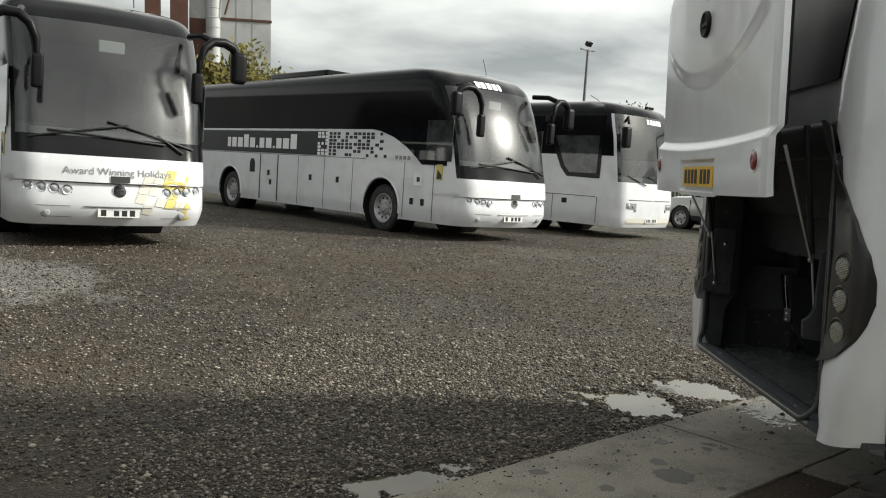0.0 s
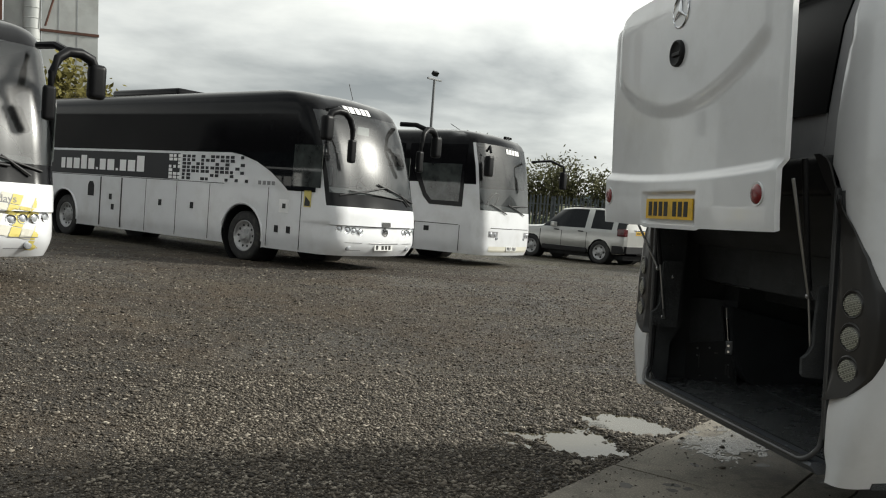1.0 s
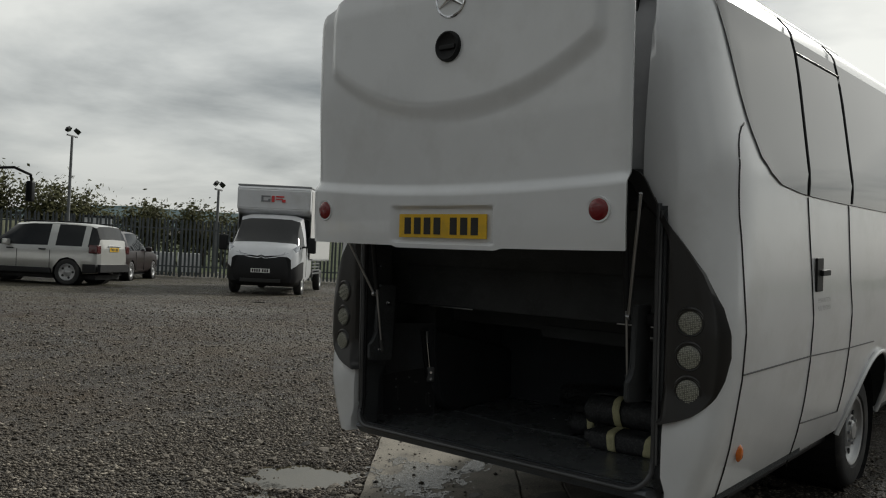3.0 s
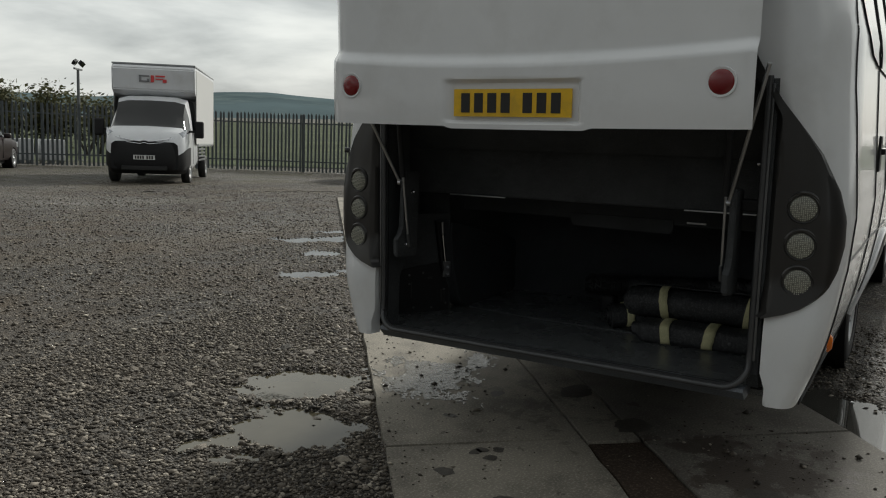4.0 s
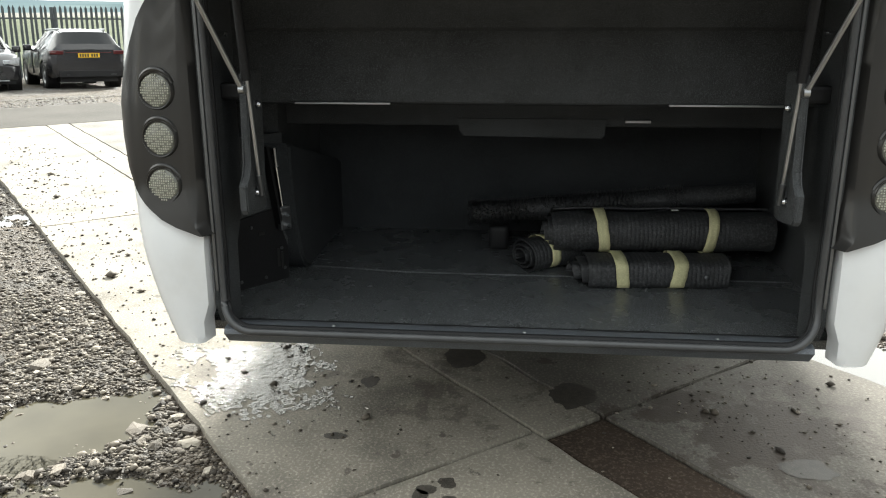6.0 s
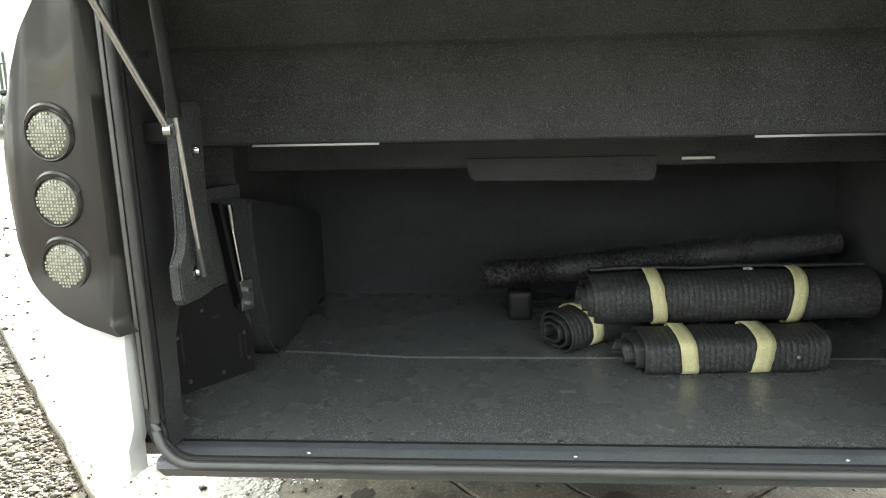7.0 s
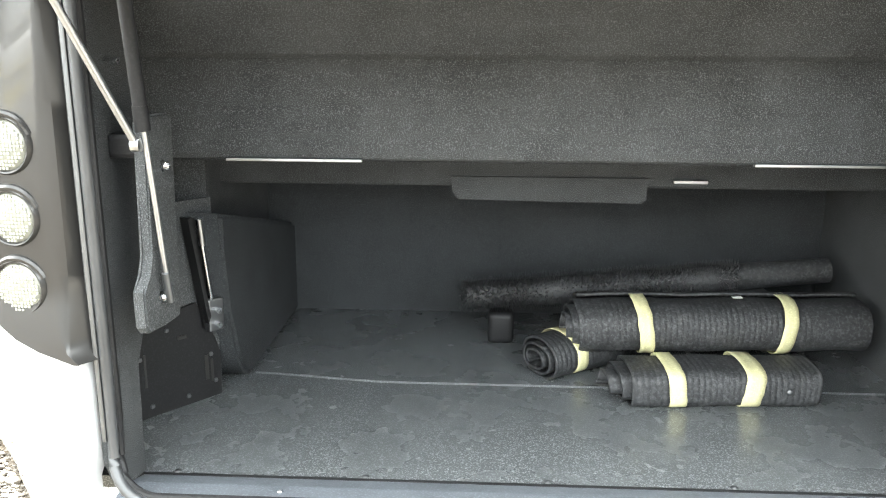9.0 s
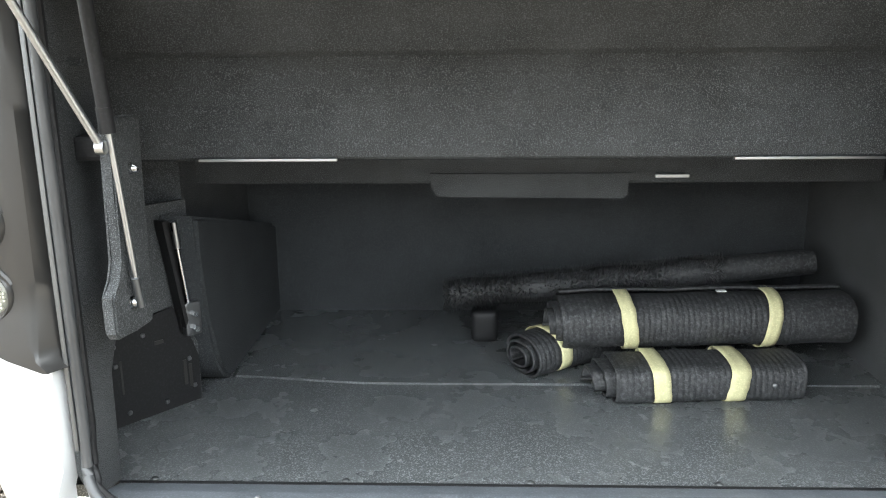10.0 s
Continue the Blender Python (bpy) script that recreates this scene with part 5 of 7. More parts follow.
def arch_open(rows, spec):
    n = len(rows[0])
    gone = set()
    for j in range(len(rows) - 1):
        z0, z1 = spec["zs"][j], spec["zs"][j + 1]
        for i in range(n - 1):
            for wx in spec["wheels"]:
                ok = True
                for jj, ii in ((j, i), (j, i + 1), (j + 1, i), (j + 1, i + 1)):
                    v = rows[jj][ii]
                    if math.hypot(v.x - wx, v.z - spec["wz"]) > spec["arch"] + 0.004 or abs(v.y) < 0.9:
                        ok = False
                if ok:
                    gone.add((j, i))
    return gone


def front_at(spec, y, z):
    """The nose's x at y, z."""
    w, xf, rc = curve(spec["w"], z), curve(spec["nose"], z), spec["rc"]
    yc = w - rc * 0.85
    if abs(y) <= yc:
        return xf - spec["bow"] * (y / yc) ** 2
    t = min(1.0, (abs(y) - yc) / (rc * 0.85))
    return xf - rc + (rc - spec["bow"]) * (1 - t ** 2) ** 0.5


def front_quad(spec, y0, y1, z0, z1, out=0.006, ny=6, nz=3):
    """A decal that follows the nose."""
    verts, faces = [], []
    for j in range(nz + 1):
        for i in range(ny + 1):
            y, z = lerp(y0, y1, i / ny), lerp(z0, z1, j / nz)
            verts.append((front_at(spec, y, z) + out, y, z))
    for j in range(nz):
        for i in range(ny):
            a = j * (ny + 1) + i
            faces.append((a, a + 1, a + ny + 2, a + ny + 1))
    return verts, faces


def side_panel(parent, name, material, outline, w, depth=0.006, sides=(-1,), label=""):
    obs = []
    for s in sides:
        y0, y1 = sorted((s * (w - 0.002), s * (w + depth)))
        obs.append(part(name, prism(outline, y0, y1), material, parent, label))
    return obs


def mirror_arm(parent, pts, head, label="black mirror on a curved arm"):
    arm = tube(pts, 0.032, 8)
    m = part("mirror_arm", arm, MIRROR_BLACK, parent, smooth=True)
    x, y, z, sx, sy, sz = head
    h = box(x - sx, x + sx, y - sy, y + sy, z - sz, z + sz, min(sx, sy) * 0.7, seg=3)
    part("mirror_head", h, MIRROR_BLACK, m, "black mirror housing", smooth=True)
    part("mirror_glass", box(x - sx - 0.004, x - sx + 0.01, y - sy * 0.75, y + sy * 0.75, z - sz * 0.85, z + sz * 0.85, 0), CAR_GLASS, m)


def coach_cabin(c, spec, xf, floor=1.2):
    """What shows through the windscreen: dashboard, wheel, seats, floor and rear partition."""
    w = 1.05
    part("cab_floor", box(xf - 4.0, xf - 0.3, -w, w, floor - 0.08, floor - 0.02), DASH, c)
    d = prism([(xf - 0.75, floor), (xf - 0.12, floor), (xf - 0.15, floor + 0.16), (xf - 0.35, floor + 0.28), (xf - 0.7, floor + 0.30)], -1.0, 1.0)
    part("dashboard", d, DASH, c)
    t = tube([(xf - 0.85 + 0.10 * math.sin(a), 0.55 + 0.22 * math.cos(a), floor + 0.42 + 0.20 * math.sin(a)) for a in [k * math.tau / 20 for k in range(20)]], 0.018, 6, closed=True)
    part("steering_wheel", t, BLACK_PLASTIC, c)
    for k, (x, y) in enumerate([(xf - 1.5, 0.55), (xf - 2.3, 0.75), (xf - 2.3, 0.3), (xf - 2.3, -0.3), (xf - 2.3, -0.75), (xf - 3.2, 0.6), (xf - 3.2, -0.6)]):
        s = box(x - 0.1, x + 0.06, y - 0.21, y + 0.21, floor + 0.25, floor + 1.05, 0.05)
        box(x - 0.05, x + 0.42, y - 0.21, y + 0.21, floor + 0.2, floor + 0.38, 0.05, s)
        box(x - 0.09, x + 0.03, y - 0.13, y + 0.13, floor + 1.04, floor + 1.25, 0.04, s)
        part("seat", s, SEAT_CLOTH, c)
    part("partition", box(xf - 4.05, xf - 4.0, -w, w, floor - 0.1, 3.1), SEAT_CLOTH, c)
    part("cab_ceiling", box(xf - 4.0, xf - 1.0, -0.95, 0.95, 3.08, 3.12), PALE_LINING, c)


PALE_LINING = mat("pale_cab_lining", (0.42, 0.42, 0.41), 0.8)


def add_wheels(c, spec, r, width, rim):
    for wx in spec["wheels"]:
        for s in (-1, 1):
            wheel(c, pose(wx, s * (spec["half"] - width / 2 - 0.06), spec["wz"] - 0.02, 0, 0, 0 if s < 0 else 180), r, width, rim)
            part("wheel_well", lathe([(spec["arch"] - 0.01, 0.0), (spec["arch"] - 0.01, 0.5), (0.0, 0.5)], 28, "y", cap=False), BLACK_PLASTIC, c).matrix_local = \
                pose(wx, s * (spec["half"] - 0.03), spec["wz"]) @ Matrix.Diagonal((1, -s, 1, 1))
            lip = [(wx + (spec["arch"] + 0.02) * math.cos(a), s * (spec["half"] + 0.004), spec["wz"] + (spec["arch"] + 0.02) * math.sin(a)) for a in [radians(q) for q in range(-8, 189, 8)]]
            part("arch_lip", tube(lip, 0.025, 6), COACH_WHITE, c, smooth=True)


def modern_coach(name, m, length, wb, fo, lead, label):
    """A black and white touring coach; origin under the front axle, x ahead."""
    c = thing(name, m, label, "coach", "parked coaches")
    F = fo
    H = 3.43
    side = sorted({round(q, 3) for wx in (0.0, -wb) for q in [wx + 0.1 * k for k in range(-8, 9)]} | {round(-wb - 2.2 + 0.6 * k, 3) for k in range(int((wb + fo + 2) / 0.6))})
    spec = dict(zs=[0.30, 0.38, 0.46, 0.54, 0.62, 0.70, 0.74, 0.80, 0.845, 0.865, 0.94, 1.02, 1.10, 1.2, 1.32, 1.44, 1.6, 1.8, 2.0, 2.1, 2.12, 2.3, 2.5, 2.7, 2.85, 2.95, 3.05, 3.12, 3.18, 3.24, 3.30, 3.34, 3.40, H],
                w=[(0.3, 1.22), (0.5, 1.25), (2.1, 1.25), (2.95, 1.25), (3.12, 1.235), (3.24, 1.185), (3.34, 1.04), (3.40, 0.74), (H, 0.1)],
                nose=[(0.3, F + 0.10), (0.42, F + 0.20), (0.56, F + 0.255), (0.72, F + 0.238), (0.845, F + 0.215), (0.865, F + 0.262), (1.1, F + 0.235), (1.32, F + 0.17), (1.8, F + 0.06), (2.4, F - 0.14), (2.85, F - 0.36), (3.05, F - 0.50), (3.2, F - 0.68), (3.31, F - 1.0), (3.40, F - 1.7), (H, F - 2.6)],
                tail=[(0.3, -wb - 2.6), (0.6, -wb - 2.75), (2.5, -wb - 2.7), (3.2, -wb - 2.4), (H, -wb - 1.6)],
                rc=0.55, bow=0.10, side=side, wheels=(0.0, -wb), wz=0.50, arch=0.60, half=1.25)
    rows = coach_rows(spec)
    gone = arch_open(rows, spec)
    zs, n = spec["zs"], len(rows[0])
    mid = lambda j, i: (rows[j][i] + rows[j][i + 1] + rows[j + 1][i] + rows[j + 1][i + 1]) / 4
    nside = 4 + len(side)
    isfront = lambda i: nside + 1 <= i < n - 2 - nside

    def zone(j, i):
        if (j, i) in gone:
            return "none"
        p, z = mid(j, i), zs[j]
        if isfront(i):
            if z < 1.19:
                return "white"
            if z < 1.43:
                return "mask"
            if z < 2.90 and nside + 2 <= i < n - 3 - nside:
                return "screen"
            return "black"
        return "white" if z < 2.095 else "black"
    skin(rows, lambda j, i: zone(j, i) == "white", "lower_body", COACH_WHITE, c, "white lower body")
    skin(rows, lambda j, i: zone(j, i) == "black", "upper_body", COACH_BLACK, c, "black roof and dark glazing")
    skin(rows, lambda j, i: zone(j, i) == "mask", "front_mask", COACH_MASK, c, "black front mask")
    ws = skin(rows, lambda j, i: zone(j, i) == "screen", "windscreen", WINDSCREEN, c, "large raked windscreen")
    ws.visible_shadow = False
    coach_cabin(c, spec, F, 1.25)
    W = 1.25
    # floor pan
    part("underbody", box(-wb - 2.5, F - 0.1, -1.1, 1.1, 0.34, 0.45), BLACK_PLASTIC, c)
    # front quarter glazing that sweeps down to the door, both sides
    sweep = [(F - 0.42, 1.42), (F - 0.42, 2.12), (-0.55, 2.12), (-0.1, 2.06), (0.35, 1.94), (0.75, 1.76), (1.08, 1.55), (1.26, 1.42)]
    side_panel(c, "quarter_glazing", GLAZING, sweep, W, 0.008, (-1, 1))
    side_panel(c, "driver_window", CAB_PANE, [(1.36, 1.52), (F - 0.30, 1.50), (F - 0.28, 2.28), (1.38, 2.28)], W, 0.012, (-1, 1), "cab side window")
    # charcoal lettered band
    side_panel(c, "charcoal_band", DARK_GREY_VINYL, rect(-wb - 2.4, -2.08, 1.50, 2.05), W, 0.004, (-1, 1))
    rng = random.Random(3)
    for s in (-1, 1):
        for i in range(17 if s < 0 else 0):
            for j in range(7):
                x, z = -2.45 + 0.155 * i, 1.515 + 0.076 * j
                if rng.random() < (0.8 if i < 3 else 0.92 - (i - 3) * 0.055):
                    side_panel(c, "mosaic_tile", WHITE_VINYL if x < -2.1 else DARK_GREY_VINYL, rect(x, x + rng.choice([0.085, 0.105, 0.12]), z, z + 0.060), W, 0.007, (s,))
        # bars standing for the web address
        x = -3.35
        for wdt, t in ((0.16, 1.5), (0.16, 1), (0.14, 1), (0.05, 0.22), (0.16, 1), (0.14, 1), (0.05, 0.22), (0.15, 1), (0.14, 1.3), (0.15, 1), (0.14, 1), (0.1, 1)):
            x0 = x - wdt * 1.7
            side_panel(c, "lettering_bar", WHITE_VINYL, rect(x0, x, 1.62, 1.62 + 0.25 * min(t, 1.4)), W, 0.008, (s,))
            x = x0 - 0.075
        # hatch gaps, locks and fittings
        for x in (-5.05, -4.2, -3.25, -2.15, -1.05, 0.72, 1.62):
            if x > -wb - 2.3 and not (-wb - 0.6 < x < -wb + 0.6):
                side_panel(c, "panel_gap", INK, rect(x, x + (0.05 if x in (-4.2, -5.05) else 0.014), 0.34, 1.46), W, 0.003, (s,))
        side_panel(c, "panel_gap", INK, rect(-wb - 2.4, -0.6, 1.475, 1.487), W, 0.003, (s,))
        for x, z in ((-4.65, 0.95), (-2.75, 0.92), (-1.65, 0.92), (-4.55, 0.72), (0.95, 0.62), (1.28, 0.62)):
            side_panel(c, "hatch_lock", BLACK_PLASTIC, rect(x, x + 0.10, z, z + 0.13), W, 0.010, (s,))
        side_panel(c, "fuel_flap_sign", BLACK_PLASTIC, [(-5.55, 1.0), (-5.3, 1.0), (-5.3, 1.25), (-5.36, 1.34), (-5.49, 1.34), (-5.55, 1.25)], W, 0.008, (s,))
        side_panel(c, "info_plate", WHITE_VINYL, rect(1.05, 1.3, 1.0, 1.25), W, 0.010, (s,))
        side_panel(c, "plate_socket", INK, rect(1.14, 1.23, 1.08, 1.17), W, 0.014, (s,))
        side_panel(c, "yellow_sign", YELLOW_VINYL, rect(1.70, 1.88, 1.14, 1.44), W, 0.008, (s,), "small yellow information sign")
        side_panel(c, "sign_bar", INK, [(1.72, 1.16), (1.86, 1.16), (1.86, 1.24), (1.74, 1.34)], W, 0.011, (s,))
        for k in range(4):
            side_panel(c, "symbol_mark", GREY_VINYL, rect(0.42 + 0.13 * k, 0.50 + 0.13 * k, 1.50, 1.575), W, 0.010, (s,))
    # nose: lamps, badge, plate, wipers, bars for the name
    for s in (-1, 1):
        for k in range(4):
            y = s * (0.62 + 0.145 * k)
            x = front_at(spec, y, 0.755)
            L = lathe([(0.0, 0.02), (0.035, 0.016), (0.05, 0.006), (0.058, 0.004), (0.06, -0.03)], 16, "x")
            hl = part("headlamp", L, HEADLAMP, c, "round headlamp", smooth=True)
            hl.matrix_local = pose(x - 0.005, y, 0.755 + 0.012 * k, 0, 0, s * 12 * k)
            part("lamp_ring", tube([(0.012, 0.058 * math.cos(a), 0.058 * math.sin(a)) for a in [q * math.tau / 16 for q in range(16)]], 0.009, 5, closed=True), CHROME, hl)
        y = s * 0.86
        fg = part("fog_lamp", lathe([(0.0, 0.02), (0.045, 0.014), (0.06, 0.0), (0.06, -0.03)], 16, "x"), HEADLAMP, c, smooth=True)
        fg.matrix_local = pose(front_at(spec, y, 0.46) - 0.004, y, 0.46, 0, 0, s * 20)
        v, f = front_quad(spec, s * 0.0, s * 1.14, 0.848, 0.862, 0.005, 12)
        raw_part("bumper_gap", v, f, INK, c)
        v, f = front_quad(spec, s * 0.58, s * 0.98, 0.545, 0.555, 0.006)
        raw_part("bumper_gap", v, f, GREY_VINYL, c)
        v, f = front_quad(spec, s * 0.56, s * 0.90, 0.405, 0.413, 0.006)
        raw_part("bumper_gap", v, f, GREY_VINYL, c)
        part("plate_crease", tube([(front_at(spec, s * y_, 0.555) + 0.004, s * y_, 0.555) for y_ in (0.0, 0.15, 0.30, 0.42)], 0.008, 6), GREY_VINYL, c)
    v, f = front_quad(spec, -0.12, 0.12, 0.875, 0.955, 0.012)
    raw_part("air_intake", v, f, INK, c)
    bd = part("badge", lathe([(0.0, 0.012), (0.08, 0.010), (0.085, 0.0)], 20, "x"), CHROME, c, "oval chrome badge", smooth=True)
    bd.matrix_local = pose(front_at(spec, 0, 0.76) + 0.006, 0, 0.76)
    part("badge_bar", box(0.012, 0.018, -0.05, 0.05, -0.012, 0.012), INK, bd)
    number_plate(c, pose(front_at(spec, 0, 0.475) + 0.008, 0, 0.475, 0, 0, 180), PLATE_WHITE, (1, 3), "white front number plate")
    wip = lambda a, b2, z0, z1: [(front_at(spec, lerp(a, b2, t), lerp(z0, z1, t)) + 0.03, lerp(a, b2, t), lerp(z0, z1, t)) for t in (0, .25, .5, .75, 1)]
    for pts in (wip(1.0, -0.15, 1.36, 1.66), wip(0.1, -1.05, 1.62, 1.40), wip(0.6, -0.85, 1.40, 1.50), wip(0.85, 0.5, 1.30, 1.52)):
        part("wiper", tube(pts, 0.016, 6), BLACK_PLASTIC, c)
    part("cab_mirror", box(F - 0.56, F - 0.52, -0.14, 0.20, 2.60, 2.76, 0.015), PALE_LINING, c, "pale interior mirror")
    # mirrors on arched arms: a slim head before the screen's edge, a larger one hung from the arch outside it
    for s in (-1, 1):
        x = F + 0.16
        arm = part("mirror_arm", tube([(x, s * 1.00, 2.36), (x + 0.01, s * 1.01, 2.58), (x, s * 1.08, 2.76), (x - 0.02, s * 1.20, 2.86), (x - 0.04, s * 1.36, 2.87), (x - 0.06, s * 1.50, 2.82), (x - 0.07, s * 1.57, 2.70)],
                                        [0.035, 0.05, 0.058, 0.062, 0.065, 0.07, 0.06], 12), MIRROR_BLACK, c, "black arched mirror arm", smooth=True)
        part("arm_root", tube([(F - 0.45, s * 1.06, 2.96), (F - 0.1, s * 1.14, 2.95), (x - 0.03, s * 1.2, 2.86)], [0.05, 0.05, 0.05], 8), MIRROR_BLACK, arm, smooth=True)
        for hx, hy, hz, sx, sy, sz in ((x - 0.06, 1.585, 2.55, 0.085, 0.105, 0.22), (x, 0.99, 2.20, 0.055, 0.072, 0.21)):
            h = box(hx - sx, hx + sx, s * hy - sy, s * hy + sy, hz - sz, hz + sz, sx * 0.8, seg=4)
            part("mirror_head", h, MIRROR_BLACK, arm, "black mirror housing", smooth=True)
            part("mirror_glass", box(hx - sx - 0.004, hx - sx + 0.01, s * hy - sy * .75, s * hy + sy * .75, hz - sz * .82, hz + sz * .82), CAR_GLASS, arm)
    # roof unit and aerial
    part("roof_unit", box(-wb + 1.0, -wb + 3.6, -0.75, 0.75, H - 0.12, H + 0.12, 0.09, seg=3), COACH_BLACK, c, "black roof air-conditioning unit", smooth=True)
    part("aerial", tube([(F - 1.3, 0.5, H - 0.05), (F - 1.45, 0.52, H + 0.28)], 0.008, 5), BLACK_PLASTIC, c)
    add_wheels(c, spec, 0.49, 0.30, 0.30)
    return c, spec


coach_b, spec_b = modern_coach("coach", on_yard(-0.64, 18.5, -46.7), 12, 6.6, 2.40, True, "black and white touring coach with mosaic livery parked on gravel")
for y, wd, tall in ((0.02, 0.09, 1), (-0.10, 0.12, 1), (-0.25, 0.12, 1), (-0.40, 0.12, 1), (-0.54, 0.1, 1)):
    v, f = front_quad(spec_b, y + 0.1, y + 0.1 - wd, 2.97, 3.10, 0.012)
    raw_part("lettering_bar", v, f, WHITE_VINYL, coach_b)

coach_a, spec_a = modern_coach("coach", on_yard(-4.464 - 2.4 * math.cos(radians(-53.4)), 11.43 - 2.4 * math.sin(radians(-53.4)), -53.4), 9, 4.6, 2.40, False, "black and white touring coach with yellow check livery facing the yard")
bm = text_bm("Award Winning Holidays", 0.134)
for vtx in bm.verts:
    y, z = vtx.co.x, 1.005 + vtx.co.y * 0.95
    vtx.co = Vector((front_at(spec_a, y, z) + 0.008, y, z))
part("lettering", bm, GREY_VINYL, coach_a, "grey lettering: Award Winning Holidays")
rng = random.Random(11)
for i in range(8):
    for j in range(6):
        # tiles stand on their corners' slant: rows climb outwards, columns lean
        y0, z0 = 0.10 + 0.135 * i + 0.045 * j, 0.37 + 0.125 * j - 0.020 * i
        if not (0.33 < z0 < 1.10 and y0 < 1.10) or (i + j < 2) or rng.random() < 0.26 + 0.07 * max(0, j - 2) - 0.05 * max(0, i - 4):
            continue
        verts, faces = [], []
        for b in range(4):
            for a in range(4):
                y, z = y0 + 0.126 * a / 3 + 0.042 * b / 3, z0 + 0.116 * b / 3 - 0.018 * a / 3
                verts.append((front_at(spec_a, y, z) + 0.005, y, z))
        for b in range(3):
            for a in range(3):
                faces.append((4 * b + a, 4 * b + a + 1, 4 * b + a + 5, 4 * b + a + 4))
        tone = OLIVE_VINYL if j < 2 and i < 5 else YELLOW_VINYL if (i > 4 or j > 2) else rng.choice([PALE_VINYL, YELLOW_VINYL, OLIVE_VINYL])
        raw_part("check_tile", verts, faces, PALE_VINYL if i < 2 else tone, coach_a)


def plain_coach(name, m, label):
    """An older white coach with a dark upper half; origin under the front axle."""
    c = thing(name, m, label, "coach", "parked coaches")
    F, wb, H = 1.25, 6.0, 3.36
    side = sorted({round(q, 3) for wx in (-1.6, -wb) for q in [wx + 0.1 * k for k in range(-7, 8)]} | {round(-wb - 2.4 + 0.6 * k, 3) for k in range(int((wb + F + 2) / 0.6))} | {0.75, 0.95})
    spec = dict(zs=[0.28, 0.36, 0.46, 0.54, 0.62, 0.70, 0.78, 0.86, 0.94, 1.02, 1.10, 1.2, 1.35, 1.5, 1.7, 1.9, 1.95, 2.1, 2.4, 2.7, 2.95, 3.05, 3.15, 3.24, 3.31, H],
                w=[(0.28, 1.22), (0.5, 1.25), (2.9, 1.24), (3.1, 1.18), (3.24, 1.0), (3.31, 0.7), (H, 0.1)],
                nose=[(0.28, F + 0.04), (0.4, F + 0.10), (0.9, F + 0.12), (1.35, F + 0.08), (2.4, F - 0.06), (3.0, F - 0.20), (3.15, F - 0.32), (3.28, F - 0.7), (H, F - 1.6)],
                tail=[(0.3, -wb - 2.6), (H, -wb - 2.4)], rc=0.45, bow=0.08, side=side, wheels=(-1.6, -wb), wz=0.49, arch=0.58, half=1.25)
    rows = coach_rows(spec)
    gone = arch_open(rows, spec)
    zs, n = spec["zs"], len(rows[0])
    nside = 4 + len(side)
    isfront = lambda i: nside + 1 <= i < n - 2 - nside

    def zone(j, i):
        if (j, i) in gone:
            return "none"
        z = zs[j]
        if isfront(i):
            if z < 1.34:
                return "white"
            if z < 2.94 and nside + 2 <= i < n - 3 - nside:
                return "screen"
            return "black" if z > 2.9 else "white"
        return "white" if z < 1.94 else "black"
    skin(rows, lambda j, i: zone(j, i) == "white", "lower_body", COACH_WHITE, c, "white lower body")
    skin(rows, lambda j, i: zone(j, i) == "black", "upper_body", COACH_BLACK, c, "black roof and dark glazing")
    ws = skin(rows, lambda j, i: zone(j, i) == "screen", "windscreen", WINDSCREEN, c, "tall windscreen with rounded corners")
    ws.visible_shadow = False
    coach_cabin(c, spec, F, 1.2)
    part("underbody", box(-wb - 2.4, F - 0.1, -1.1, 1.1, 0.33, 0.42), BLACK_PLASTIC, c)
    W = 1.25
    side_panel(c, "driver_window", COACH_MASK, [(0.62, 1.40), (-0.35, 1.42), (-0.55, 1.62), (-1.05, 2.6), (-1.0, 2.9), (0.66, 2.9)], W, 0.008, (-1, 1), "dark cab side window with a slanted rear edge")
    side_panel(c, "window_pane", CAB_PANE, [(0.52, 1.52), (-0.28, 1.52), (-0.44, 1.68), (-0.78, 2.42), (0.55, 2.42)], W, 0.012, (-1, 1))
    side_panel(c, "upper_glazing", GLAZING, rect(-wb - 2.3, -1.2, 1.98, 2.9), W, 0.006, (-1, 1))
    for s in (-1, 1):
        side_panel(c, "panel_gap", INK, rect(-5.2, 0.55, 0.955, 0.97), W, 0.004, (s,))
        for x in (-0.75, 0.58, -2.0, -3.2):
            side_panel(c, "panel_gap", INK, rect(x, x + 0.014, 0.34, 0.955), W, 0.004, (s,))
        side_panel(c, "hatch_lock", BLACK_PLASTIC, rect(-0.45, -0.30, 0.76, 0.88), W, 0.010, (s,))
        y = s * 0.85
        v, f = front_quad(spec, s * 0.66, s * 1.05, 0.72, 0.86, 0.008)
        raw_part("lamp_cluster", v, f, GREY_VINYL, c)
        for k, (yy, zz, rr) in enumerate(((0.92, 0.79, 0.06), (0.76, 0.79, 0.05), (0.68, 0.70, 0.045))):
            hl = part("headlamp", lathe([(0.0, 0.02), (rr * 0.7, 0.016), (rr, 0.0), (rr, -0.03)], 16, "x"), HEADLAMP, c, smooth=True)
            hl.matrix_local = pose(front_at(spec, s * yy, zz) + 0.004, s * yy, zz, 0, 0, s * 14)
        v, f = front_quad(spec, s * 0.03, s * 1.1, 0.93, 0.945, 0.006)
        raw_part("bumper_gap", v, f, INK, c)
